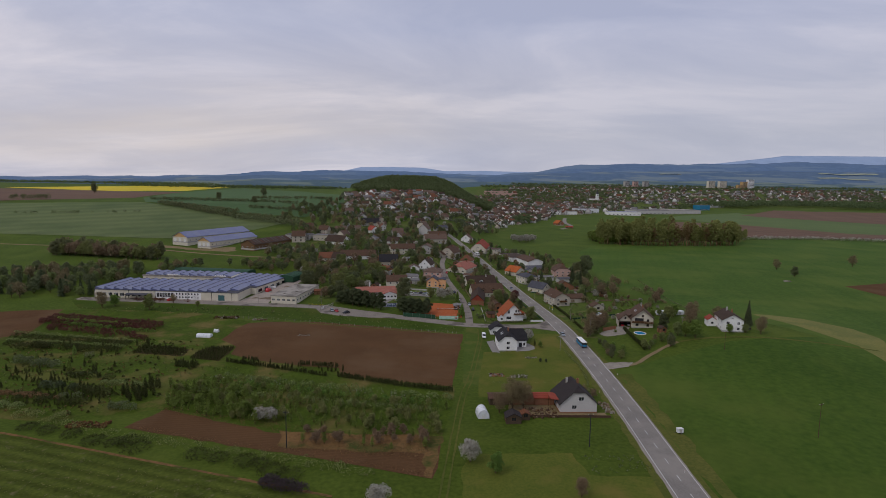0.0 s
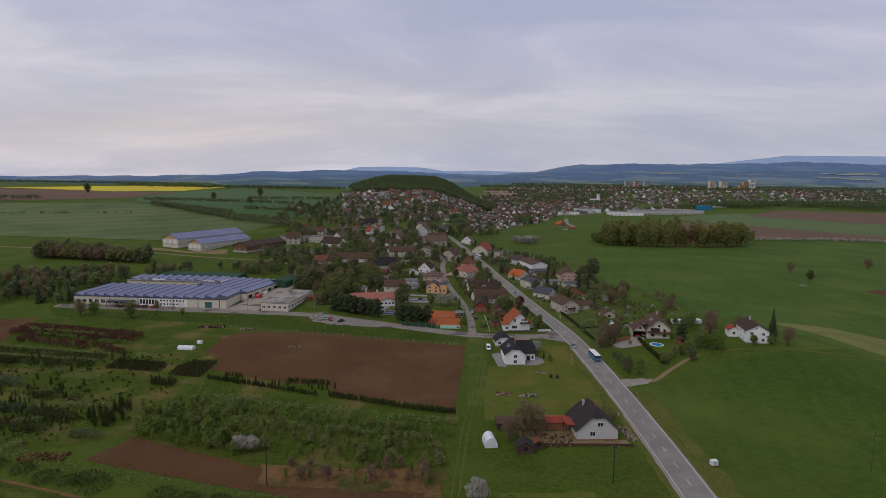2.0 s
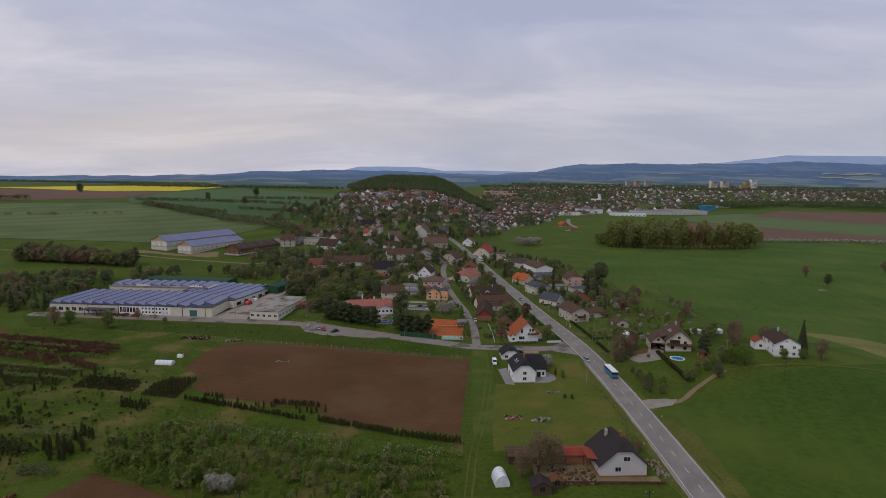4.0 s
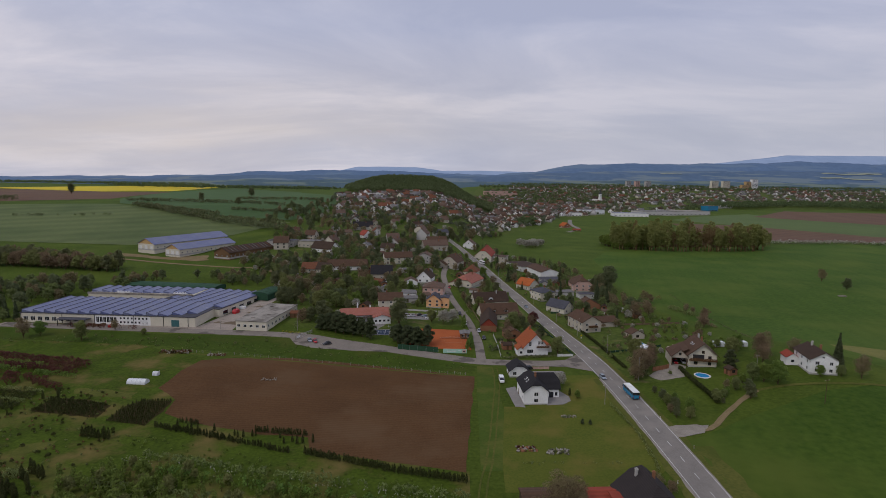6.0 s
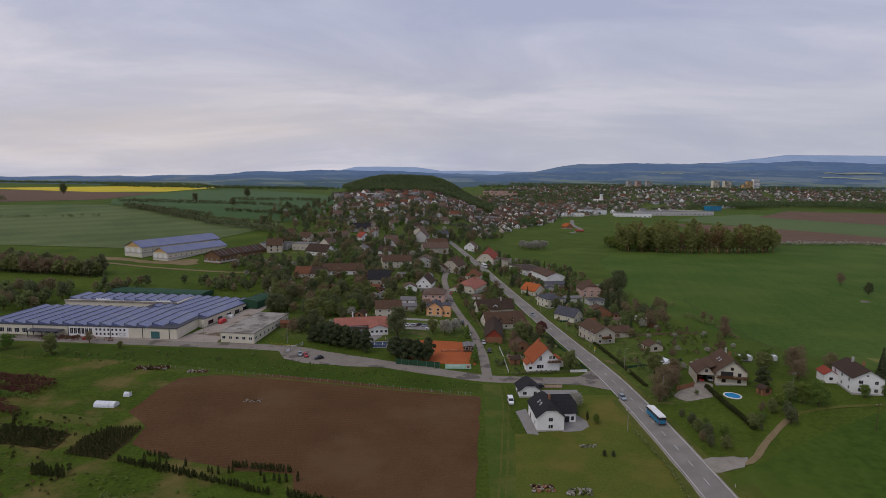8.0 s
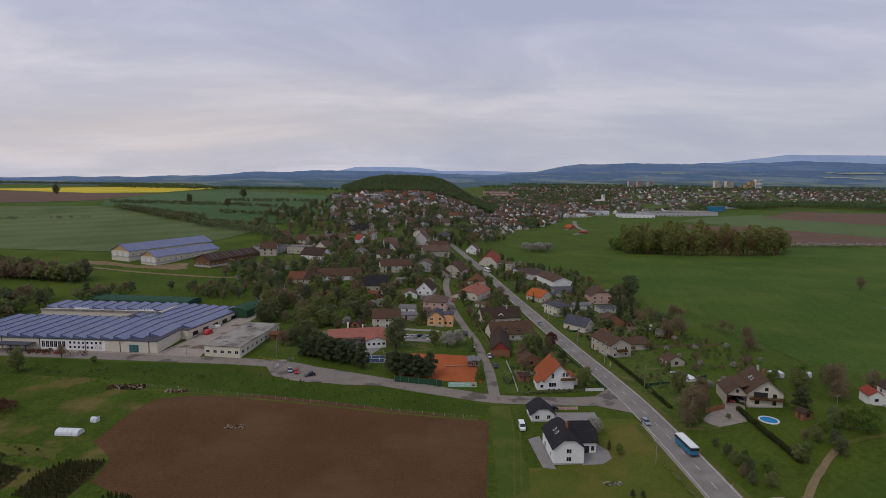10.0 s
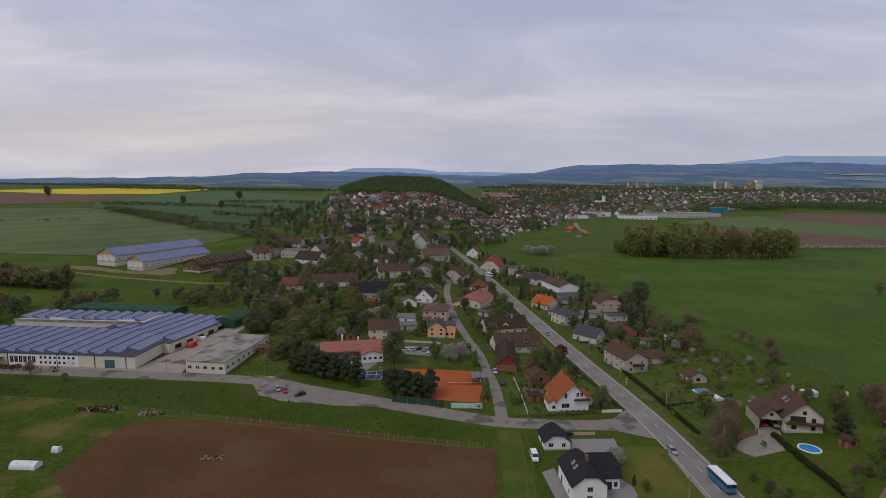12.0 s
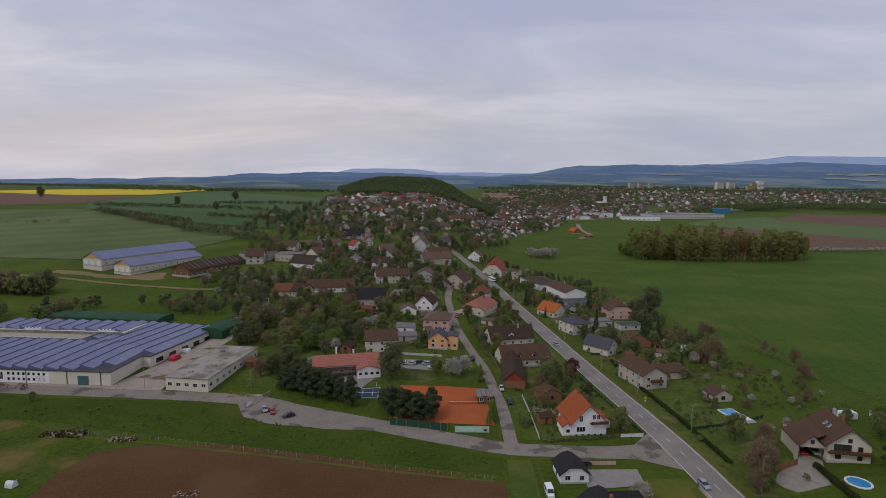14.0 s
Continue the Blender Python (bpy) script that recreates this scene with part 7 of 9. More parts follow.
for outline, count in (([(-84, 395), (-50, 356), (-10, 375), (18, 372), (20, 520), (0, 640), (-120, 640), (-100, 480)], 34), ([(38, 305), (68, 305), (68, 350), (58, 480), (40, 580), (30, 560), (30, 420)], 8), ([(92, 320), (140, 330), (134, 420), (124, 540), (80, 600), (80, 480)], 14)):
    done = tries = 0
    while done < count and tries < 2000:
        tries += 1
        x, y = rs.uniform(-120, 145), rs.uniform(300, 640)
        if inside(x, y, outline) and clear_of(x, y, 3.2) and not near_road(x, y, 3):
            look_of = rs.choice(SHED_LOOKS)
            hut(x, y, rs.choice((-20, 10, 70, 100)) + rs.uniform(-6, 6), rs.uniform(3, 5.5), rs.uniform(3.5, 7), rs.uniform(2.1, 2.6), *look_of)
            FOOT.append((x, y, 3))
            done += 1
for line, mesh_mat, post, label in (
    ([(-4, 372), (14, 369)], "wall_weathered", "frame", "pale low garden wall behind the parking place"), ([(-40, 356), (-10, 374)], "old_wood", "wood", "weathered board fence between gardens"), ([(-30, 400), (-8, 405)], "old_wood", "wood", "weathered board fence between gardens"),
    ([(-12, 372), (-16, 400), (-22, 440)], "green_sheet", "metal", "green wire fence between gardens"), ([(14, 380), (12, 420), (10, 460)], "wall_grey", "concrete", "low grey garden wall along the lane"), ([(38, 345), (36, 380), (32, 415)], "old_wood", "wood", "low board fence along the lane"), ([(62, 360), (60, 400), (58, 440)], "wall_weathered", "frame", "pale low garden wall along the road"), ([(90, 300), (105, 302), (118, 306)], "green_sheet", "metal", "green wire fence beside the pool garden"), ([(86, 345), (110, 350), (150, 352)], "old_wood", "wood", "weathered board fence between gardens"), ([(84, 380), (108, 384)], "green_sheet", "metal", "green wire fence between gardens")):
    wire_fence(line, 1.1, label, 2.5, mesh_mat, dense=True, post=post)
ribbon("track_fence", spline([(-99, 303), (-76, 298.7), (-63, 295.2), (-41, 290.2), (-4, 280.3), (22, 274.5)]), -0.5, 0.6, "verge", 0.10, "pale trodden grass line along the fence", "track", ragged=0.3)


# ---- nursery rows ----
def row(a, b, width, height, leaf, label, **kw):
    hedge("shrub_row", [a, b], width, height, leaf, label, "shrubs", **kw)


random.seed(5)
for k in range(3):
    row((-200 - k, 305 - k * 5), (-133, 287 - k * 5), 3.2, 3.0, "leaf_purple", "row of dark red nursery shrubs", size=0.27, density=15)
for k in range(2):
    row((-189, 286 - k * 5), (-129, 265 - k * 4), 3.0, 2.6, "leaf_purple", "row of dark red nursery shrubs", size=0.27, density=15, gaps=0.35)
row((-193, 296), (-150, 284), 3.0, 3.0, "leaf_fresh", "row of light green nursery shrubs", size=0.27, density=14)
row((-186, 290), (-130, 272), 2.6, 2.4, "leaf_fresh", "row of light green nursery shrubs", size=0.27, density=14, gaps=0.3)
for k in range(6):
    row((-200 + k * 2, 274 - k * 4.2), (-133, 258 - k * 3.0), 2.2, 1.6, "leaf_hedge" if k % 3 else "leaf_green", "row of dark nursery shrubs", size=0.24, density=15, gaps=0.1)
for a, b, leaf, w, h in (((-177, 248), (-166, 246), "leaf_hedge", 5, 4), ((-158, 246), (-146, 243), "leaf_hedge", 5, 3.5), ((-167, 228), (-146, 222), "leaf_dark", 4.5, 3.8), ((-142, 236), (-132, 234), "leaf_dark", 4, 2.5), ((-136, 211), (-112, 207), "leaf_hedge", 4, 2.6), ((-138, 199), (-122, 196), "leaf_pine", 3.5, 3.5), ((-122, 195), (-107, 191), "leaf_hedge", 4.5, 3.2), ((-128, 190), (-116, 190), "leaf_dark", 3.5, 2.2), ((-146, 189), (-112, 184), "leaf_hedge", 4, 2.2), ((-150, 193), (-120, 189), "leaf_dry", 3.5, 1.8), ((-106, 181), (-94, 180), "leaf_dark", 3.2, 2.8), ((-118, 203), (-100, 200), "leaf_green", 3.5, 2.0), ((-148, 183), (-128, 178), "leaf_green", 5, 2.4), ((-128, 176), (-112, 172), "leaf_green", 5, 2.0)):
    row(a, b, w, h, leaf, "clump of nursery shrubs", size=0.28, density=17, gaps=0.15)
drape("field_bed_1", wobble([(-126.5, 252.5), (-114, 251.5), (-103, 246), (-102.5, 236.5), (-126.5, 241)], 0.6, 3), "dark_bed", 0.09, "dark mulched nursery bed", "bed")
drape("field_bed_2", wobble([(-98.4, 234.5), (-97.8, 246), (-94.5, 250.2), (-84.3, 250), (-83.2, 241), (-84.2, 230)], 0.4, 3), "dark_bed", 0.09, "dark mulched nursery bed", "bed")
for k, pts in enumerate(([(-124, 262), (-100, 258), (-99, 252), (-112, 254), (-122, 257)], [(-113, 218), (-105, 221), (-104, 215), (-112, 212)], [(-165, 220), (-140, 214), (-128, 206), (-150, 208)], [(-128, 214), (-108, 208), (-104, 204), (-126, 207)], [(-104, 206), (-90, 204), (-88, 198), (-104, 200)], [(-136, 240), (-128, 238), (-128, 230), (-140, 232)])):
    drape("field_patch_%d" % (k + 1), wobble(pts, 1.0, 2.5), "verge", 0.08, "dry yellowish grass patch in the nursery", "grass")


def conifer_row(a, b, step, size, kind="column", jitter=0.15, gaps=0.06):
    n = int(math.dist(a, b) / step)
    for k in range(n + 1):
        if random.random() > gaps:
            q = k / n
            tree(kind, a[0] + (b[0] - a[0]) * q + random.uniform(-jitter, jitter), a[1] + (b[1] - a[1]) * q + random.uniform(-jitter, jitter), random.uniform(*size), stuff="nursery_conifers")


conifer_row((-80.5, 229), (-64.3, 223.5), 0.5, (0.7, 0.95), jitter=0.3)
conifer_row((-64.3, 223.5), (-35.2, 211.5), 0.55, (0.65, 0.95), jitter=0.4, gaps=0.12)
conifer_row((-79, 228.4), (-40, 213.8), 0.9, (0.5, 0.8), jitter=0.6, gaps=0.3)
conifer_row((-30.5, 210.6), (-8, 201.8), 0.6, (0.85, 1.1))
conifer_row((-8, 201.3), (14.5, 194.3), 0.6, (0.85, 1.1))
conifer_row((-48.3, 225.2), (-32.2, 222.2), 0.65, (0.8, 1.0))
conifer_row((-74, 232), (-67.9, 230.3), 0.7, (0.7, 0.95), gaps=0.3)
for k in range(7):
    conifer_row((-126, 251.5 - k * 1.6), (-104, 245.5 - k * 1.4), 0.8, (0.7, 1.2), "seedling", gaps=0.15)
for k in range(12):
    conifer_row((max(-97.6, -94.5 - k * 0.8), 249.5 - k * 1.45), (-84.4, 249.3 - k * 1.7), 0.65, (0.6, 0.95), "seedling", gaps=0.02)
for k in range(5):
    conifer_row((-160 + k, 218 - k * 2.4), (-132, 212 - k * 2.4), 1.8, (0.5, 0.9), "column", gaps=0.35)
    conifer_row((-140 + k, 203 - k * 2.6), (-110, 197 - k * 2.6), 1.6, (0.6, 1.0), "column", gaps=0.4)
    conifer_row((-148, 196 - k * 2.4), (-116, 190 - k * 2.4), 1.5, (0.4, 0.8), "column", gaps=0.3)
for k in range(26):
    s = k / 25
    if random.random() < 0.8:
        tree("thuja", -74 + 44 * s + random.uniform(-1, 1), 227.5 - 10.5 * s + random.uniform(-1.5, 1.5), random.uniform(0.45, 0.7), stuff="nursery_conifers")
for k in range(9):
    tree("thuja", -99 + 8.5 * k / 8, 223 - 1.6 * k / 8 + random.uniform(-0.6, 0.6), random.uniform(0.75, 1.0), stuff="nursery_conifers")
for k in range(26):
    tree("thuja", random.uniform(-106, -91), random.uniform(187, 202), random.uniform(0.75, 1.15), stuff="nursery_conifers")
for k in range(34):
    tree("thuja", random.uniform(-165, -118), random.uniform(196, 256), random.uniform(0.5, 0.9), stuff="nursery_conifers")
for x, y in ((-157.5, 226), (-140, 219), (-150, 239)):
    tree("cypress", x, y, 0.9, "bright yellow-green columnar shrub in the nursery")
# saplings and weeds in the overgrown part
for i, (a, b, n) in enumerate((((-80, 211), (14, 186), 8), ((-73, 203), (11, 181), 8), ((-84, 196), (8, 175), 7))):
    hedge("sapling_row", [a, ((a[0] + b[0]) / 2, (a[1] + b[1]) / 2 - 1), b], 3.0, 2.6, ("leaf_green", "leaf_fresh", "leaf_green")[i], "row of young green trees in the nursery", "shrubs", density=4.5, size=0.36, gaps=0.25)
hedge("sapling_row", [(-79, 207), (12, 183)], 2.0, 2.4, "leaf_white", "row of pale blossoming saplings", "shrubs", density=1.2, size=0.22, gaps=0.6)
OVERGROWN = [(-88, 196), (-75, 206), (-30, 192), (12, 180), (8, 160), (-40, 166), (-66, 174), (-84, 182)]
scatter(OVERGROWN, 240, ["sapling", "sapling", "sapling", "far_green"], (0.26, 0.5), apart=2.0, stuff="nursery_saplings")
scatter([(-92, 200), (-75, 206), (-48, 176), (-50, 166), (-84, 180)], 46, ["sapling", "sapling", "far_fresh"], (0.45, 0.72), apart=3.0, stuff="nursery_saplings")
scatter([(-35, 162), (8, 160), (7, 148), (-35, 153)], 26, ["sapling", "far_bare"], (0.28, 0.5), apart=2.5, stuff="nursery_saplings")
for x, y in ((-50, 170.5), (-46.5, 170)):
    tree("blossom", x, y, 0.85, "white-blossoming bush at the edge of the soil strip")
hedge("scrub", [(-125, 168), (-100, 160), (-75, 152), (-44, 141), (-25, 133)], 7.0, 1.8, "leaf_hedge", "band of low dark brambles", "scrub", density=30, size=0.22, gaps=0.2)
hedge("scrub", [(-118, 172), (-90, 161), (-50, 149), (-10, 137)], 5.0, 1.0, "leaf_green", "band of low green weeds", "scrub", density=14, size=0.24, gaps=0.2)
for k in range(4):
    hedge("scrub", [(-36 + k, 160 - k * 2.6), (5, 156 - k * 4.0)], 3.0, 0.9, "leaf_dry", "dry brush on the bare soil", "scrub", density=6.0, size=0.2, gaps=0.3)
hedge("scrub", [(-84, 181), (-60, 171), (-30, 162)], 4.0, 1.0, "leaf_dry", "dry brush on the bare soil", "scrub", density=5.0, size=0.2, gaps=0.3)
for line in ([(-90, 167), (-65, 158), (-38, 150), (-12, 142), (5, 135)], [(-85, 180), (-60, 169), (-41, 162)], [(-40, 152), (-12, 147), (4, 146)]):
    hedge("dry_tufts", line, 2.6, 0.5, "leaf_dry", "ragged fringe of dry grass along the soil strip", "scrub", density=9, size=0.16, gaps=0.25, clump=1.1)
hedge("bush", [(-39, 133), (-27, 127.5)], 4.0, 2.4, "leaf_lilac", "dull purple flowering bush", "bush", density=26, size=0.2, clump=1.2)
M["leaf_tuft"] = leaf_mat("pale_grass_tufts", (0.270, 0.265, 0.150), (0.170, 0.180, 0.090), 0.2)
for k in range(9):
    hedge("grass_tufts", [(-150, 162.5 - k * 4.4), (-92, 146 - k * 4.4), (-22, 120 - k * 4.4)], 1.3, 0.3, "leaf_tuft", "row of pale tufts in the mown stripes", "grass", density=2.5, size=0.13, gaps=0.45, clump=0.9)
ribbon("track_dry", spline([(-330, 206), (-200, 186), (-126, 163), (-105, 156), (-85, 149), (-66, 142.3), (-44, 134.5), (-20, 126)]), -0.5, 0.5, "dry", 0.12, "narrow dry track beside the striped field", "track", ragged=0.35)

# ---- trees near the road ----
tree("bare", 34.5, 177.5, 1.25, "wide brown budding tree in the yard")
tree("bare", 38.5, 178.5, 1.15, "wide brown budding tree in the yard")
tree("bare", 29.5, 175, 0.8, "wide brown budding tree in the yard")
tree("blossom", 16.2, 142.0, 1.2, "round white-blossoming tree in the grass")
tree("fresh", 22.5, 136, 0.8, "small budding garden tree")
tree("blossom", -8.0, 119.5, 1.2, "round white-blossoming tree in the grass")
tree("bare", 42.5, 124, 0.6, "small budding garden tree")
tree("blossom", 57.5, 262, 0.95, "pale budding fruit tree beside the black-roofed house")
tree("fresh", 60.5, 249, 0.4, "small round shrub by the terrace")
tree("thuja", 58.5, 252, 0.75, "dark conifer by the terrace")
tree("pine", 55.8, 228, 0.24, "low dark juniper on the lawn")
tree("pine", 58.2, 227.5, 0.22, "low dark juniper on the lawn")
for x, y in ((63.5, 190), (66, 187), (61, 193)):
    tree("bare", x, y, 0.45, "budding bush behind the road house")
hedge("hedge", [(70.5, 243), (71, 220), (69, 203), (66, 192)], 1.2, 1.0, "leaf_green", "low uneven hedge along the road ditch", density=6)
hedge("hedge", [(59, 189), (44, 189), (30, 190)], 2.2, 1.6, "leaf_fresh", "row of light green garden bushes", density=5, gaps=0.3)
hedge("hedge", [(32, 204), (60, 203)], 1.5, 0.5, "leaf_green", "low planting at the lawn's edge", density=4, gaps=0.5)
hedge("garden_bed", [(48, 137), (64, 137), (64.5, 143), (48.5, 143)], 4.0, 0.6, "leaf_dark", "dark overgrown garden bed", "scrub", density=3, size=0.3)
# chalet garden
hedge("hedge", [(110.6, 273), (108.9, 256), (107.6, 238.5)], 1.5, 1.7, "leaf_hedge", "clipped dark garden hedge", density=70, size=0.2, clump=0.5)
hedge("hedge", [(90.5, 371), (89.5, 340), (90.2, 310), (89.8, 278)], 1.3, 1.3, "leaf_hedge", "clipped dark roadside hedge", density=60, size=0.2, clump=0.5)
for kind, x, y, s in (("pine", 129.9, 269.5, 0.95), ("dark", 120.5, 240.6, 0.62), ("dark", 123, 246, 0.55), ("green", 119.5, 248.5, 0.5), ("green", 112.5, 243.5, 0.35), ("fresh", 115, 246, 0.35), ("bare", 117, 250, 0.45), ("green", 121.5, 251.5, 0.45), ("dark", 109.2, 238.6, 0.25), ("bare", 88, 263.5, 0.8), ("bare", 90.5, 266.5, 0.9), ("bare", 96.5, 274, 0.85), ("bare", 100.5, 279, 0.9), ("green", 104.5, 285, 0.8), ("dark", 90.2, 251, 0.3), ("dark", 90.2, 245, 0.45), ("green", 89.8, 240.5, 0.45), ("dark", 90.8, 236, 0.5), ("dark", 88.6, 230.5, 0.4), ("bare", 88.2, 234, 0.4), ("spruce", 174.5, 268, 1.0), ("fresh", 137.5, 251, 1.15), ("fresh", 134, 254, 0.9), ("green", 131, 256, 0.8), ("fresh", 126, 254.5, 0.5), ("bare", 171.5, 252.5, 1.0), ("fresh", 157, 255, 0.6), ("green", 165, 254.5, 0.5), ("bare", 91.5, 269, 1.25), ("bare", 95.5, 272, 1.1), ("green", 99, 291, 1.0), ("bare", 103, 284, 1.0), ("green", 107.5, 240, 0.6), ("fresh", 95.5, 235, 0.55), ("green", 92.5, 229, 0.45), ("fresh", 93.5, 242, 0.5), ("bare", 152, 283, 1.2), ("bare", 146, 273, 0.9), ("green", 140, 285, 0.9), ("fresh", 147, 293, 1.0), ("green", 155, 290, 0.8), ("fresh", 134, 292, 0.7), ("bare", 165, 281, 0.9)):
    tree(kind, x, y, s)
scatter([(104, 288), (140, 296), (158, 330), (140, 380), (118, 350), (100, 300)], 26, ["fresh", "blossom", "bare", "green"], (0.35, 0.65), apart=5, group="garden trees")
# pines and cypress at the courts
for x, y, s in ((-43, 336, 1.0), (-38.5, 332, 1.05), (-34.5, 330.5, 1.15), (-29.5, 328, 1.1), (-24.5, 325, 1.05), (-20.5, 322.5, 1.1), (-33, 336, 0.9), (-26, 331, 0.9), (-6.8, 315.5, 1.1), (-2.2, 312.5, 1.05), (2.4, 311, 1.1), (6.5, 310.5, 0.95), (-5, 320, 0.8)):
    tree("pine", x, y, s * 1.12, group="pines along the street")
rp = random.Random(4)
for k in range(26):
    q = k / 25
    x, y = (-46 + 28 * q, 337 - 14 * q) if k < 17 else (-9 + 16 * (k - 17) / 8, 316.5 - 5 * (k - 17) / 8)
    tree("pine", x + rp.uniform(-1.5, 1.5), y + rp.uniform(0.5, 5.0), rp.uniform(0.8, 1.15), group="pines along the street")
for x, y, s in ((27.8, 311, 1.35), (28.4, 316, 1.2), (26, 308, 0.9), (27.6, 344, 1.3), (28, 348, 1.0)):
    tree("cypress", x, y, s)
tree("dark", -7, 345, 1.45, "big dense dark tree by the inn")
tree("blossom", 16.7, 347, 1.35, "wide tree in pale blossom behind the courts")
tree("blossom", 22.0, 352, 1.3, "wide tree in pale blossom behind the courts")
tree("green", 10.5, 349.5, 0.9)
tree("purple", 66.5, 352, 1.05, "round dark red tree beside the road")
tree("pine", 66, 329, 0.75)
tree("green", 53.5, 341, 1.1)
tree("bare", 57.5, 352, 1.0)
tree("bare", 49.5, 335, 0.9)
tree("dark", 147, 457, 2.0, "very large dark round tree at the meadow's edge")
tree("dark", 138, 450, 1.3)
for x, y, q in ((36.5, 640, 0.8), (33.5, 648, 0.95), (29.5, 656, 0.9), (25, 664, 1.0), (49.5, 652, 0.9), (45.5, 664, 1.0), (41.5, 674, 1.1), (38, 684, 1.0)):
    tree("dark", x, y, q, "dark round tree at the bend of the road")
tree("spruce", 121.6, 408, 1.25)
tree("spruce", 126, 402, 1.0)
tree("spruce", 116, 478, 1.1)
tree("bare", 130, 366, 1.2)
tree("bare", 141, 372, 1.0)
for x, y in ((345, 496), (443, 523)):
    tree("bare", x, y, 1.25, "lone bare tree in the meadow")
tree("dark", 335, 457, 1.0, "lone round tree in the meadow")
hedge("hedgerow", [(186, 438), (175, 371), (170, 335), (167, 312)], 1.6, 0.9, "leaf_dark", "thin dark hedgerow across the meadow", density=6, size=0.25, gaps=0.3)
for x, y, q in ((169, 382, 0.7), (171, 378, 0.55), (171, 364, 0.85), (155, 411, 0.95), (158.5, 409, 0.8), (157.9, 341.5, 0.95), (160.5, 345, 0.7)):
    tree("bare", x, y, q, "low brown budding bush on the meadow's edge")
# works and left side
for kind, x, y, s in (("bare", -187, 327, 1.15), ("fresh", -181, 330, 0.9), ("green", -157, 322, 1.0), ("bare", -150, 338, 0.6), ("green", -132, 330, 0.4)):
    tree(kind, x, y, s)
hedge("hedge", [(-176, 344), (-140, 340)], 3.0, 2.2, "leaf_purple", "dark red shrubs before the works", density=4, gaps=0.2)
random.seed(9)
scatter([(-330, 500), (-225, 478), (-222, 492), (-330, 520)], 95, ["far_bare", "far_dark", "far_green", "far_bare"], (0.9, 1.5), apart=3.2, stuff="tree_belt")
scatter([(-300, 395), (-215, 390), (-210, 440), (-240, 440), (-300, 420)], 60, ["far_dark", "far_bare", "far_green"], (0.7, 1.1), apart=4, stuff="works_trees")
scatter([(-330, 335), (-207, 352), (-212, 376), (-330, 400)], 90, ["far_dark", "far_bare", "far_dark", "far_spruce", "far_green"], (0.7, 1.1), apart=3.4, stuff="works_trees")
scatter([(-205, 430), (-105, 440), (-110, 470), (-205, 455)], 40, ["far_bare", "far_green", "far_dark"], (0.5, 0.8), apart=4, stuff="works_trees")
scatter([(-115, 480), (-100, 470), (-90, 520), (-110, 540), (-150, 520)], 40, ["far_blossom", "far_bare", "far_green", "far_dark"], (0.7, 1.0), apart=4, stuff="works_trees")

# ---- village gardens ----
FARMIX = ["far_bare", "far_bare", "far_green", "far_dark", "far_bare", "far_dark", "far_green", "far_dark", "far_fresh", "far_blossom", "far_bare", "far_green", "far_dark"]
MIX = ["bare", "green", "dark", "fresh", "dark", "green", "dark", "bare", "blossom", "dark", "green", "green"]
scatter([(-84, 392), (-66, 383), (-62, 350), (-46, 342), (-42, 350), (-8, 372), (-4, 440), (-40, 475), (-60, 470), (-105, 480)], 105, MIX, (0.7, 1.15), apart=4.2, group="village trees")
scatter([(-105, 480), (-60, 490), (-30, 470), (20, 440), (22, 520), (0, 640), (-130, 650), (-140, 620), (-95, 610), (-70, 560)], 240, FARMIX, (0.6, 1.1), apart=4.4, stuff="village_trees")
scatter([(36, 300), (72, 300), (72, 350), (62, 500), (45, 600), (28, 600), (26, 500), (33, 380)], 48, MIX + ["bare", "bare"], (0.5, 0.9), apart=4.5, group="village trees")
scatter([(0, 368), (6, 368), (20, 392), (22, 430), (-2, 430)], 8, MIX, (0.5, 0.8), apart=5, group="village trees")
scatter([(84, 380), (112, 340), (150, 390), (146, 440), (138, 560), (95, 640), (60, 680), (66, 560), (78, 450)], 150, FARMIX + ["far_spruce", "far_green", "far_dark"], (0.5, 0.95), apart=4.4, stuff="village_trees")
scatter([(-150, 640), (60, 680), (130, 830), (80, 960), (-150, 960), (-190, 780)], 250, FARMIX, (0.8, 1.2), gap=2.5, apart=6, stuff="upper_village_trees")
for k in range(9):
    tree("blossom", 135 + k * 3.2 + random.uniform(-2, 2), 730 + random.uniform(-10, 14), 1.7, "wide white-blossoming tree in the pasture")
hedge("hedge", [(41, 295.8), (52, 296.4), (65, 297)], 1.6, 1.1, "leaf_dark", "low dark hedge before the white gabled house", density=16)
# bushes under the garden trees
random.seed(15)


def thicket(name, pts, count, leaf, label, h=(1.6, 3.6), size=0.46, sprays=46):
    xs, ys = [p[0] for p in pts], [p[1] for p in pts]
    spots = []
    for _ in range(count * 6):
        x, y = random.uniform(min(xs), max(xs)), random.uniform(min(ys), max(ys))
        if inside(x, y, pts) and not near_road(x, y, 1.5) and clear_of(x, y, 0.8):
            spots.append((x, y, random.uniform(*h)))
        if len(spots) >= count:
            break
    woods(name, spots, leaf, label, sprays=sprays, size=size)


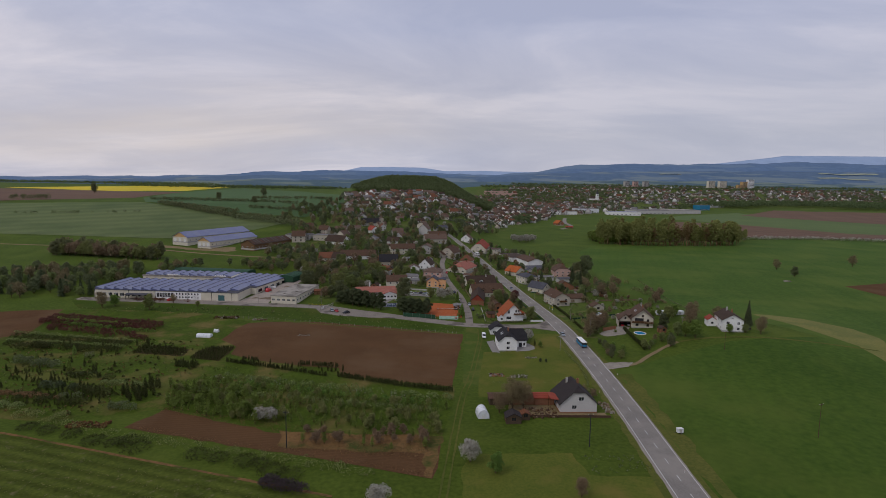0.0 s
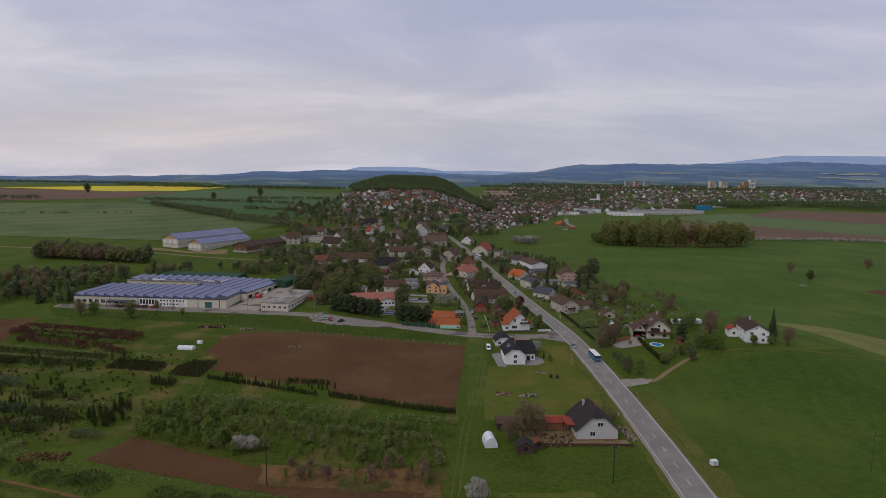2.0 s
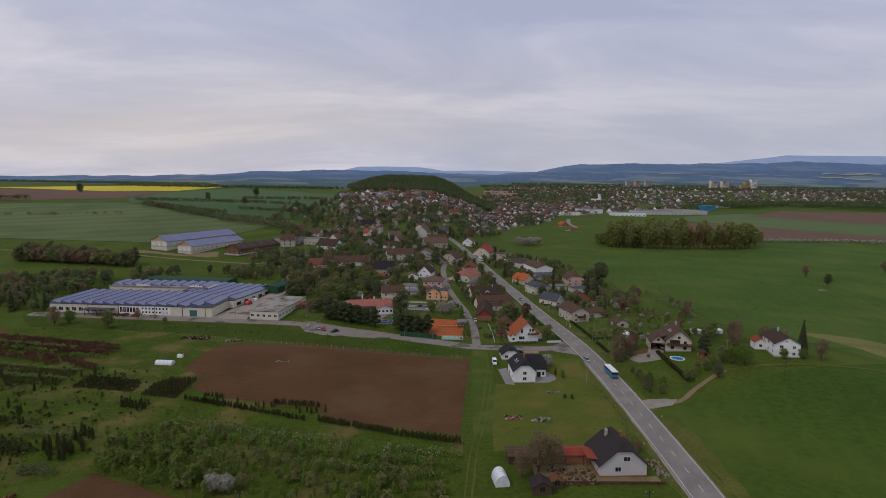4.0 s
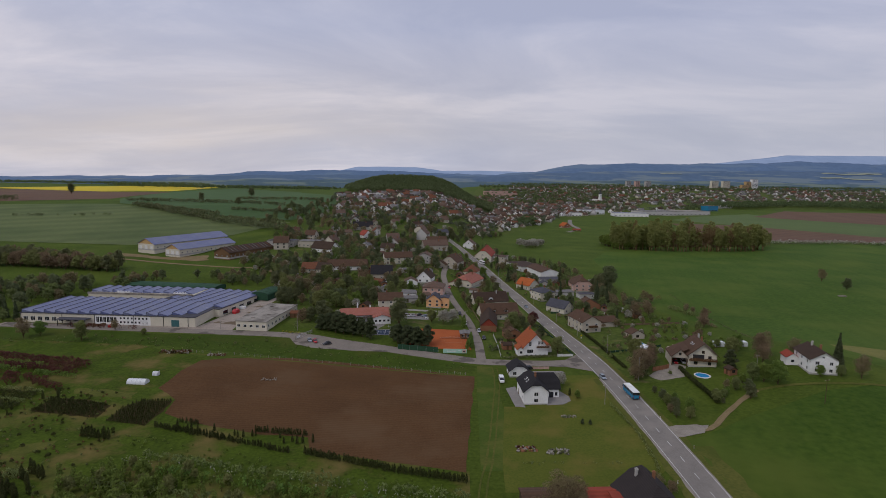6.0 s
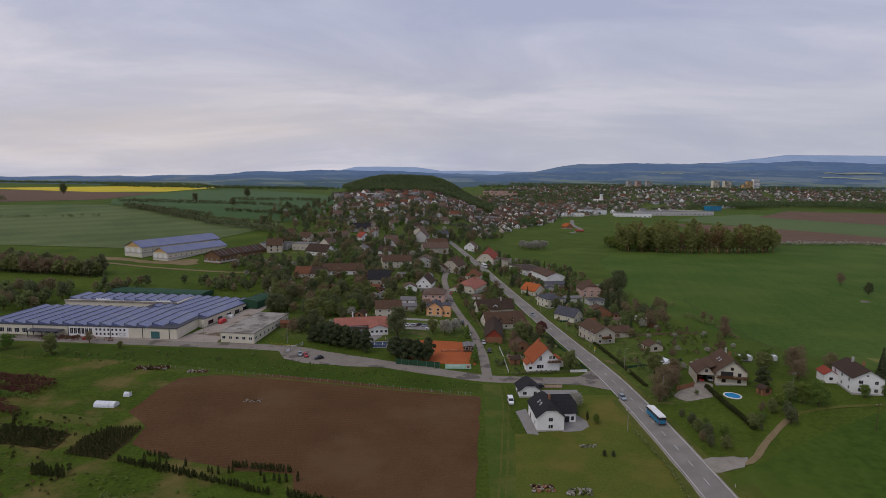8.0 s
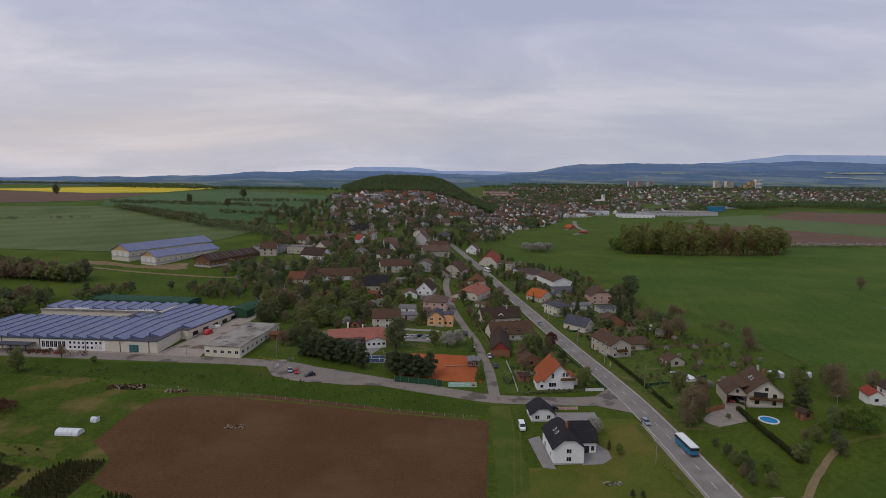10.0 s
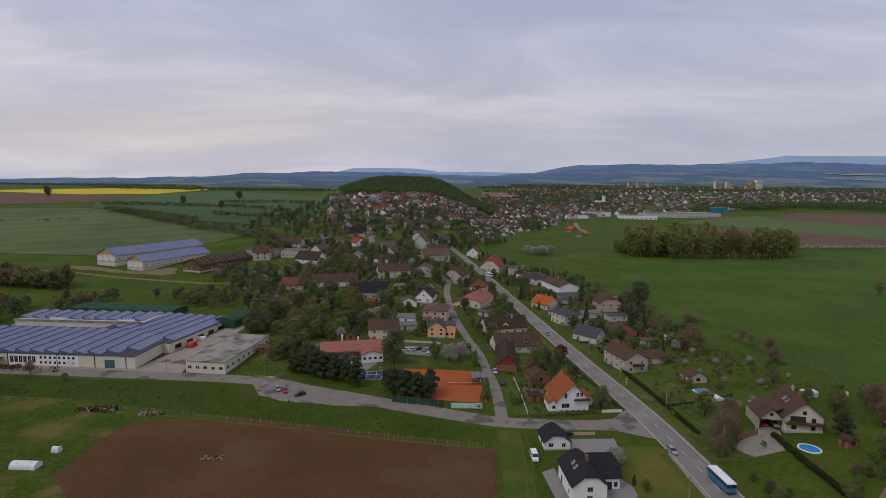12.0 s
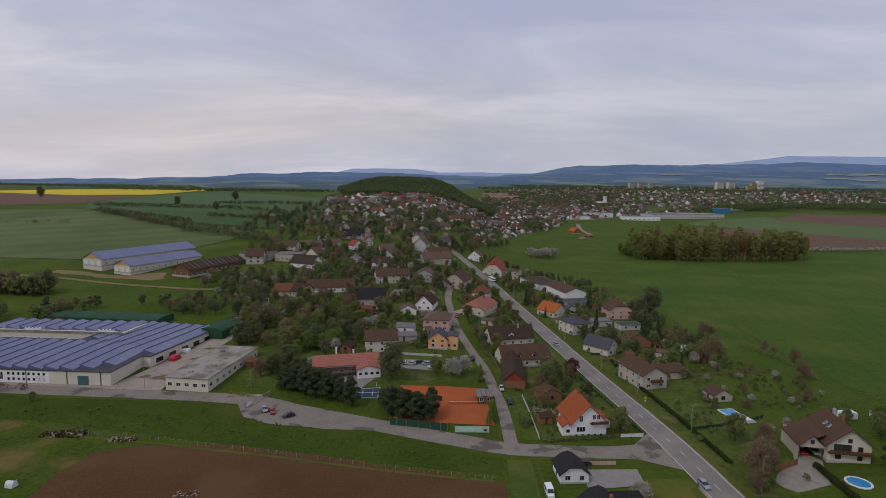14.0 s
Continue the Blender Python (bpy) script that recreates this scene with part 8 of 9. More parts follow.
GARDENS = [(-84, 392), (-66, 383), (-62, 350), (-46, 342), (-42, 350), (-8, 372), (20, 360), (22, 520), (0, 640), (-130, 650), (-105, 480)]
thicket("garden_bushes", GARDENS, 260, "leaf_green", "green bushes in the village gardens")
thicket("garden_bushes", GARDENS, 180, "leaf_fresh", "light green bushes in the village gardens", (1.0, 2.4))
thicket("garden_bushes", GARDENS, 200, "leaf_dark", "dark bushes in the village gardens", (2.0, 4.5))
thicket("garden_bushes", [(36, 298), (71, 300), (72, 340), (60, 480), (44, 590), (28, 590), (28, 500), (34, 380)], 150, "leaf_dark", "dark bushes between lane and road", (1.0, 2.6))
thicket("garden_bushes", [(36, 298), (71, 300), (72, 340), (60, 480), (44, 590), (28, 590), (28, 500), (34, 380)], 90, "leaf_fresh", "light bushes between lane and road", (0.8, 2.0))
thicket("garden_bushes", [(86, 262), (103, 262), (140, 300), (150, 330), (140, 400), (134, 560), (90, 640), (66, 640), (76, 470), (86, 340)], 120, "leaf_green", "green bushes in the roadside gardens", (1.0, 2.8))
thicket("garden_bushes", [(112, 300), (150, 305), (158, 340), (140, 390), (118, 350)], 40, "leaf_fresh", "light green garden bushes behind the pool", (0.8, 2.2))
RIGHT_GARDENS = [(88, 300), (104, 296), (146, 304), (150, 330), (142, 400), (136, 480), (128, 560), (92, 630), (70, 630), (78, 470), (88, 340)]
thicket("garden_bushes", RIGHT_GARDENS, 60, "leaf_dark", "dark bushes in the roadside gardens", (1.2, 3.2))
thicket("garden_bushes", RIGHT_GARDENS, 70, "leaf_bare", "brown budding bushes in the roadside gardens", (1.2, 3.0), 0.36, 60)
hedge("hedgerow", [(163.7, 393), (166, 381), (168.4, 369)], 4.5, 3.0, "leaf_green", "bushy end of the meadow hedgerow", density=9, size=0.34)
hedge("hedgerow", [(170, 422), (172.8, 417)], 4.5, 3.2, "leaf_green", "bushy end of the meadow hedgerow", density=9, size=0.34)
hedge("hedgerow", [(168.5, 367), (166, 350), (163, 338)], 2.6, 1.6, "leaf_bare", "low budding brush along the meadow's edge", density=9, size=0.26, gaps=0.2)
NURSERY = [(-200, 255), (-130, 262), (-100, 256), (-102, 232), (-84, 224), (-90, 190), (-110, 174), (-160, 182), (-215, 200)]
thicket("nursery_weeds", NURSERY, 420, "leaf_green", "tufts of weeds between the nursery rows", (0.4, 1.1), 0.22, 22)
thicket("nursery_weeds", NURSERY, 260, "leaf_hedge", "small dark shrubs between the nursery rows", (0.8, 1.9), 0.2, 60)
thicket("nursery_weeds", NURSERY, 300, "leaf_dry", "tufts of dry weeds between the nursery rows", (0.4, 1.0), 0.18, 34)
thicket("nursery_weeds", [(-84, 224), (-36, 208), (12, 192), (10, 180), (-40, 190), (-80, 206)], 160, "leaf_fresh", "tufts of fresh weeds behind the conifer rows", (0.4, 1.2), 0.24, 24)
hedge("bush", [(-56, 330.5), (-66, 335)], 1.6, 1.0, "leaf_yellow", "low bush in bright yellow bloom", "bush", density=14, size=0.22)
hedge("bush", [(-60, 339), (-62, 350), (-58, 362)], 2.0, 1.5, "leaf_green", "green shrubs beside the office", "bush", density=8, size=0.26, gaps=0.2)
thicket("grove_underwood", [(256, 712), (330, 702), (425, 714), (440, 760), (330, 770), (266, 760)], 160, "leaf_bare", "brown underwood between the grove trunks", (7, 12), 0.8, 40)
thicket("street_bank_bushes", [(-190, 332), (-120, 328), (-60, 318), (-60, 312), (-120, 318), (-190, 322)], 14, "leaf_green", "low bushes on the bank below the street", (0.8, 2.2), 0.3, 70)
thicket("street_bank_weeds", [(-200, 330), (-60, 316), (0, 296), (26, 286), (24, 280), (-60, 303), (-130, 312), (-200, 322)], 160, "leaf_green", "tufts of tall grass on the bank below the street", (0.4, 0.8), 0.22, 24)
# the grove on the meadow
random.seed(21)
GROVE = [(250, 709), (330, 700), (428, 712), (470, 760), (480, 800), (400, 860), (310, 880), (272, 800)]
for k in range(100):
    s = k / 99
    tree(random.choice(["tall", "tall_bare", "tall_bare", "tall_bare"]) if 0.30 < s < 0.62 else random.choice(["tall", "tall_bare"]) if 0.62 <= s < 0.9 else "tall", 251 + 187 * s + random.uniform(-3, 3), 712 - 14 * math.sin(math.pi * s) + random.uniform(-5, 14), random.uniform(0.92, 1.28), stuff="grove")
scatter(GROVE, 45, ["tall", "tall", "tall", "tall_bare"], (1.1, 1.35), apart=6.5, stuff="grove")
for k in range(34):
    tree("far_fresh", 255 + random.uniform(-8, 42), 712 + random.uniform(-4, 60), random.uniform(1.2, 2.0), stuff="grove")
scatter([(440, 720), (490, 770), (500, 800), (450, 780)], 12, ["tall"], (0.6, 0.8), apart=6, stuff="grove")
hedge("hedgerow", [(485, 790), (605, 797), (700, 770), (900, 750)], 6.0, 6.0, "leaf_white", "long hedgerow in white blossom", density=1.1, size=0.7)
hedge("hedgerow", [(485, 786), (605, 792), (700, 765), (900, 745)], 5.0, 3.0, "leaf_dark", "dark foot of the blossoming hedgerow", density=1.2, size=0.7)

join_heap("nursery_conifers", "small dark columnar conifers in nursery rows", "conifers")
join_heap("nursery_saplings", "young self-sown green trees in the nursery", "saplings")
join_heap("tree_belt", "belt of half-bare trees below the field slope", "trees")
join_heap("works_trees", "dark and budding trees behind the works", "trees")
join_heap("village_trees", "mixed garden trees among the village houses", "trees")
join_heap("upper_village_trees", "mixed trees of the upper village", "trees")
join_heap("grove", "grove of tall slender trees on the meadow", "trees")


# ---- upper village, town and distance ----


def far_house(x, y, rot, kind, label, group, size, stuff=""):
    """A small house far off: wall, roof, chimney and a few windows, built once for each kind and copied."""
    if kind not in FAR:
        w, l, eave, pitch, wall, roof, cut = kind
        r = new("house")
        rise = math.tan(radians(pitch)) * w / 2
        wall_part(r, w, l, eave, rise, cut, wall)
        roof_part(r, w, l, eave, rise, cut, 0.5, roof)
        chimney(r, w * 0.12, l * 0.1, eave + rise, "wall_brick")
        for s in range(2 if eave > 4.5 else 1):
            for px in (-w / 4, w / 4):
                part("window", boxed(px - 0.6, px + 0.6, -l / 2 - 0.04, -l / 2 + 0.05, 1.0 + 2.7 * s, 2.4 + 2.7 * s), "glass", r)
                for sx in (-1, 1):
                    part("window", boxed(sx * w / 2 - 0.05, sx * w / 2 + 0.05, px - 0.6, px + 0.6, 1.0 + 2.7 * s, 2.4 + 2.7 * s), "glass", r)
        FAR[kind] = r
    FOOT.append((x, y, 8))
    if stuff:
        HEAPS.setdefault(stuff, []).append((FAR[kind], Matrix.Translation((x, y, ground_z(x, y))) @ Matrix.Rotation(radians(rot), 4, "Z") @ Matrix.Diagonal((size, size, size, 1))))
        return
    ob = copy_thing(FAR[kind], Matrix()) if kind in USED else FAR[kind]
    USED.add(kind)
    ob.scale = (size, size, size)
    ob.location, ob.rotation_euler = (x, y, ground_z(x, y)), (0, 0, radians(rot))
    tagged(ob, label, "house", group)
    return ob


ROOFS = {"roof_brown": "brown", "roof_dark_brown": "dark brown", "roof_mauve": "mauve", "roof_rose": "pale red", "roof_red": "red", "roof_grey": "grey", "roof_orange": "orange", "roof_slate": "slate grey", "roof_rust": "rusty"}
WALLS = {"wall_white": "white", "wall_cream": "cream", "wall_beige": "beige", "wall_grey": "grey", "wall_yellow": "yellow", "wall_weathered": "weathered pale"}
random.seed(33)
KINDS = []
# distance haze put into the palette: greyed walls, dull mauve and brown roofs
for i in range(16):
    wall = ("wall_weathered", "wall_cream", "wall_grey", "wall_weathered", "wall_beige", "wall_white", "wall_weathered")[i % 7]
    roof = ("roof_brown", "roof_mauve", "roof_mauve", "roof_dark_brown", "roof_brown", "roof_rust", "roof_grey", "roof_dark_brown", "roof_mauve")[i % 9]
    KINDS.append((random.choice((9.0, 10.0, 11.0)), random.choice((10.0, 12.0, 14.0)), random.choice((3.6, 5.8, 5.8)), random.choice((36, 42)), wall, roof, random.choice((0.0, 0.0, 0.25))))


def quarter(pts, count, group, apart, big=1.0, stuff=""):
    xs, ys = [p[0] for p in pts], [p[1] for p in pts]
    placed, tries = [], 0
    while len(placed) < count and tries < count * 60:
        tries += 1
        x, y = random.uniform(min(xs), max(xs)), random.uniform(min(ys), max(ys))
        if not inside(x, y, pts) or near_road(x, y, 7) or any((x - a) ** 2 + (y - b) ** 2 < apart ** 2 for a, b in placed):
            continue
        placed.append((x, y))
        k = random.choice(KINDS)
        far_house(x, y, random.choice((-70, -20, 15, 70, 100, 160)) + random.uniform(-8, 8), k, "%s house with %s roof in the %s" % (WALLS[k[4]], ROOFS[k[5]], group), group, big * random.uniform(0.9, 1.25), stuff)
    return placed


up0 = quarter([(-125, 570), (-10, 545), (20, 620), (10, 695), (-110, 695), (-130, 640)], 15, "upper village", 22, 0.9)
up1 = quarter([(-105, 700), (20, 705), (110, 800), (90, 1010), (-120, 1010), (-112, 860)], 58, "upper village", 17, 0.8)
up2 = quarter([(-112, 900), (100, 900), (150, 960), (200, 1100), (180, 1190), (100, 1185), (-60, 1185), (-140, 1100)], 140, "upper village", 13.5, 0.85, stuff="upper_village_houses")
up3 = quarter([(95, 830), (190, 990), (300, 1180), (262, 1250), (110, 1100), (60, 900)], 50, "upper village", 14, 0.8, "upper_village_houses")
t1 = quarter([(240, 1300), (480, 1400), (680, 1480), (860, 1700), (1250, 1880), (1700, 1960), (2100, 2350), (1900, 2690), (600, 2690), (300, 2300), (200, 1600)], 640, "town", 20, 1.05, "town_houses")
t2 = quarter([(1300, 1800), (1900, 1740), (2500, 2000), (2300, 2600), (1600, 2500)], 150, "town", 22, 1.2, "town_houses")
t3 = quarter([(150, 1330), (260, 1250), (440, 1330), (560, 1650), (330, 1950), (170, 1800)], 210, "town", 14, 1.0, "town_houses")
t4 = quarter([(170, 1190), (225, 1180), (330, 1270), (300, 1380), (190, 1330)], 40, "town", 14, 1.0, "town_houses")
join_heap("upper_village_houses", "crowded pale houses with brown and red roofs", "houses")
join_heap("town_houses", "far pale town houses with mixed roofs", "houses")


def far_block(x, y, rot, w, l, h, wall, label, floors, bays):
    r = thing("apartment_block", x, y, rot, label, "building")
    part("wall", boxed(-w / 2, w / 2, -l / 2, l / 2, -3, h), wall, r)
    part("roof", bevelled(0.1, -w / 2 - 0.3, w / 2 + 0.3, -l / 2 - 0.3, l / 2 + 0.3, h + 0.01, h + 0.8), "roof_grey", r)
    for f in range(floors):
        for b in range(bays):
            x0 = -w / 2 + w * (b + 0.2) / bays
            part("window", boxed(x0, x0 + w / bays * 0.6, -l / 2 - 0.15, -l / 2 + 0.1, 1 + f * h / floors, 1 + (f + 0.55) * h / floors), "glass", r)
    return r


for x, y, w, h, wall in ((1455, 2640, 42, 41, "wall_cream"), (1515, 2645, 46, 40, "wall_cream"), (1622, 2640, 34, 40, "wall_ochre"), (1664, 2655, 40, 50, "wall_white"), (1030, 2640, 26, 33, "wall_grey"), (1078, 2650, 26, 33, "wall_pink"), (1126, 2640, 30, 34, "wall_grey"), (1580, 2600, 40, 26, "wall_ochre")):
    far_block(x, y, 20, w, 14, h, wall, "tall pale apartment block in the town", 8, 6)
for x, y, rot, w, l, h, wall, roof, lab in ((355, 1318, 4, 66, 42, 8, "wall_white", "roof_grey", "long white hall at the edge of town"), (436, 1382, 8, 56, 40, 11, "foil", "roof_grey", "pale rounded storage hall in town"), (509, 1318, -6, 80, 30, 8, "wall_white", "blue_trim", "long hall with blue roof stripes"), (600, 1390, 8, 90, 60, 9, "wall_weathered", "roof_grey", "long grey factory hall at the town's edge"), (690, 1412, 10, 96, 70, 9, "wall_weathered", "concrete", "wide pale factory hall at the town's edge"), (826, 1540, 20, 38, 26, 14, "bus_blue", "roof_grey", "blue factory block at the town's edge"), (925, 1662, 20, 60, 40, 9, "wall_white", "roof_grey", "white hall beside the blue factory block"), (330, 2050, 10, 100, 30, 14, "wall_pink", "roof_mauve", "long pinkish apartment row in town"), (310, 2110, 10, 90, 26, 16, "wall_pink", "roof_mauve", "long pinkish apartment row in town"), (-65, 1075, 5, 52, 14, 7, "wall_white", "roof_grey", "long white terrace in the upper village")):
    M.setdefault("blue_trim", M["panel"])
    flat_building(x, y, rot, w, l, h, wall, roof, lab, "hall", n=8, nl=2, win_w=4.0, name="hall")
house(272, 1022, 20, 14, 15, 4.0, 36, "wall_brick", "roof_orange", "farmhouse with bright orange roof beyond the meadow", nf=3, ns=3)
house(276, 962, 70, 7, 13, 2.4, 24, "wall_timber", "roof_red", "low red-roofed field barn", nf=0, ns=3, chim=(), plinth="", category="barn")


def church(x, y):
    r = thing("church", x, y, 20, "white church with a tower and dark dome", "church")
    wall_part(r, 14, 30, 11, 8, 0, "wall_white", "nave")
    roof_part(r, 14, 30, 11, 8, 0, 0.5, "roof_dark_brown", "nave_roof")
    part("tower", boxed(-4, 4, -22, -15, -1, 27), "wall_white", r)
    bm = bmesh.new()
    for a, b, r0, r1 in ((27, 29, 4.6, 5.0), (29, 32, 5.0, 3.4), (32, 34, 3.4, 1.2), (34, 38, 1.2, 1.0), (38, 42, 1.0, 0.1)):
        tube(bm, (0, -18.5, a), (0, -18.5, b), r0, r1, 8)
    part("dome", bm, "roof_slate", r, "dark onion dome")
    for s in (-1, 1):
        part("window", boxed(s * 1.2 - 0.7, s * 1.2 + 0.7, -22.1, -21.9, 20, 24), "glass", r)


church(620, 1880)
ribbon("road_far", spline([(255, 940), (290, 1000), (300, 1080), (330, 1190)]), -4, 4, "asphalt", 0.3, "far grey road to the halls", "road")

# ---- far woods ----
rw = random.Random(77)


def wood_spots(pts, step, h):
    xs, ys = [p[0] for p in pts], [p[1] for p in pts]
    out, y = [], min(ys)
    while y < max(ys):
        x = min(xs)
        while x < max(xs):
            a, b = x + rw.uniform(-0.5, 0.5) * step, y + rw.uniform(-0.5, 0.5) * step
            if inside(a, b, pts):
                out.append((a, b, rw.uniform(*h)))
            x += step
        y += step
    return out


woods("woods_hill", wood_spots([(-158, 1340), (-120, 1225), (-10, 1195), (100, 1200), (175, 1260), (205, 1390), (212, 1500), (170, 1580), (-120, 1580), (-165, 1450)], 7.5, (13, 18)), "wood_hill", "dense dark wood on the round hill", sprays=30, size=1.7)
for nm, pts, step, h in (
    ("woods_belt", [(180, 1040), (215, 1030), (250, 1130), (225, 1150)], 9, (8, 14)),
    ("woods_belt", [(190, 1175), (275, 1190), (270, 1225), (200, 1215)], 10, (7, 12)),
    ("woods_belt", [(760, 1500), (880, 1600), (1180, 1700), (1120, 1760), (820, 1640), (720, 1520)], 15, (11, 18)),
    ("woods_belt", [(1180, 1680), (1700, 1640), (2000, 1900), (1500, 1900)], 24, (12, 20)),
    ("woods_ridge", [(-1000, 1900), (-260, 1650), (-210, 1760), (-1000, 2050)], 16, (12, 18)),
    ("woods_ridge", [(-2600, 2500), (-900, 2400), (-900, 2560), (-2600, 2700)], 22, (14, 20)),
    ("woods_belt", [(300, 1640), (620, 1720), (640, 1790), (300, 1720)], 14, (10, 15)),
    ("woods_belt", [(960, 1610), (1100, 1690), (1300, 1690), (1290, 1750), (960, 1700)], 13, (12, 18)),
    ("woods_belt", [(880, 1620), (1000, 1600), (1200, 1745), (1340, 1600), (1800, 1560), (2200, 1650), (2200, 1780), (1300, 1860), (1100, 1810), (900, 1720)], 13, (14, 22)),
    ("woods_belt", [(1450, 1330), (2000, 1250), (2050, 1340), (1480, 1400)], 14, (12, 18)),
    ("woods_belt", [(190, 1600), (480, 1690), (900, 2320), (300, 2320)], 21, (11, 17)),
    ("woods_belt", [(500, 2680), (2300, 2680), (2700, 2900), (500, 2900)], 26, (12, 20)),
    ("woods_belt", [(1650, 1700), (2300, 1700), (2400, 2400), (1750, 2400)], 27, (12, 18)),
    ("woods_belt", [(300, 2450), (1900, 2450), (2300, 2560), (300, 2600)], 20, (12, 20)),
):
    woods(nm, wood_spots(pts, step, h), "wood_hill", "belt of dark trees near the town", sprays=16, size=2.4)
# trees among the far houses
spots = []
for grp, n, sx, h in ((up1, 12, 17, (5, 9)), (up2, 11, 15, (5, 9)), (up3, 9, 15, (6, 10)), (t4, 7, 16, (6, 10)), (t1, 11, 24, (8, 13)), (t2, 13, 28, (8, 15)), (t3, 8, 18, (7, 12))):
    for x, y in grp:
        for _ in range(n):
            a, b = x + rw.uniform(-1, 1) * sx, y + rw.uniform(-0.1, 1) * sx
            if clear_of(a, b, 1):
                spots.append((a, b, rw.uniform(*h)))
woods("woods_town", spots, "wood_hazed", "garden trees among the far houses", sprays=14, size=1.6)
spots = [(x, y, rw.uniform(5, 9)) for x, y in [(rw.uniform(-110, 140), rw.uniform(690, 1060)) for _ in range(420)] if clear_of(x, y, 1) and not near_road(x, y, 4) and x < 40 + max(0, y - 780) * 0.3]
woods("woods_gardens", spots, "leaf_bare", "budding garden trees among the upper houses", sprays=40, size=0.8)
for a, b, hgt in (([(-353, 817), (-300, 770), (-235, 728), (-150, 708)], 7, 7), ([(-380, 830), (-310, 790), (-230, 745)], 8, 8), ([(-244, 808), (-170, 800), (-110, 786)], 5, 5), ([(-644, 901), (-590, 912)], 8, 8), ([(-440, 930), (-300, 900), (-160, 860)], 6, 6), ([(-300, 1010), (-150, 990)], 6, 6)):
    hedge("hedgerow", a, b, hgt, "leaf_dark", "dark hedgerow on the field slope", density=1.3, size=1.0, gaps=0.08)
hedge("hedgerow", [(-529, 738), (-450, 748), (-374, 759)], 4, 4, "leaf_dark", "broken hedgerow on the pale field", density=1.2, size=0.7, gaps=0.6)
hedge("hedgerow", [(-240, 720), (-180, 690), (-120, 650)], 8, 8, "leaf_dark", "dark trees below the field slope", density=1.4, size=0.9)
for x, y, s in ((-674, 1180, 2.2), (-310, 1130, 2.0), (-340, 960, 1.3), (-250, 860, 1.2)):
    tree("dark", x, y, s, "lone round field tree on the slope")


# ---- distance ----
def flank(x, q, dist, top, rough, seed, foot=36):
    """Height of a hill chain's flank, from its foot (q = 0) to its crest (q = 1)."""
    u = x / dist
    bumps = noise.noise(Vector((u * 16, seed, 0))) + 0.55 * noise.noise(Vector((u * 44, seed, 3))) + 0.3 * noise.noise(Vector((u * 120, seed, 5))) + 0.16 * noise.noise(Vector((u * 320, seed, 7)))
    crest = 78 + dist * (ramp(u - 0.05, top) + rough * bumps)
    return foot + (crest - foot) * math.sin(q * math.pi / 2) + 14 * noise.noise(Vector((x * 0.004, q * 5.6, seed))) * q * (1 - q) * 2


def ridge(name, dist, top, material, label, rough, seed):
    """A long hill chain: a rounded bank whose crest and flank rise and fall."""
    bm = bmesh.new()
    rows = []
    n = 420
    for i in range(n + 1):
        x = (-1.15 + 2.4 * i / n) * dist
        line = [bm.verts.new((x, dist - 520 * (1 - k / 8), flank(x, k / 8, dist, top, rough, seed))) for k in range(9)]
        line.append(bm.verts.new((x, dist + 160, 30)))
        rows.append(line)
    for a, b in zip(rows, rows[1:]):
        for k in range(9):
            bm.faces.new((a[k], b[k], b[k + 1], a[k + 1]))
    bmesh.ops.recalc_face_normals(bm, faces=bm.faces[:])
    ob = part(name, bm, material)
    ob.data.shade_smooth()
    return tagged(ob, label, "hills", kind="structure")


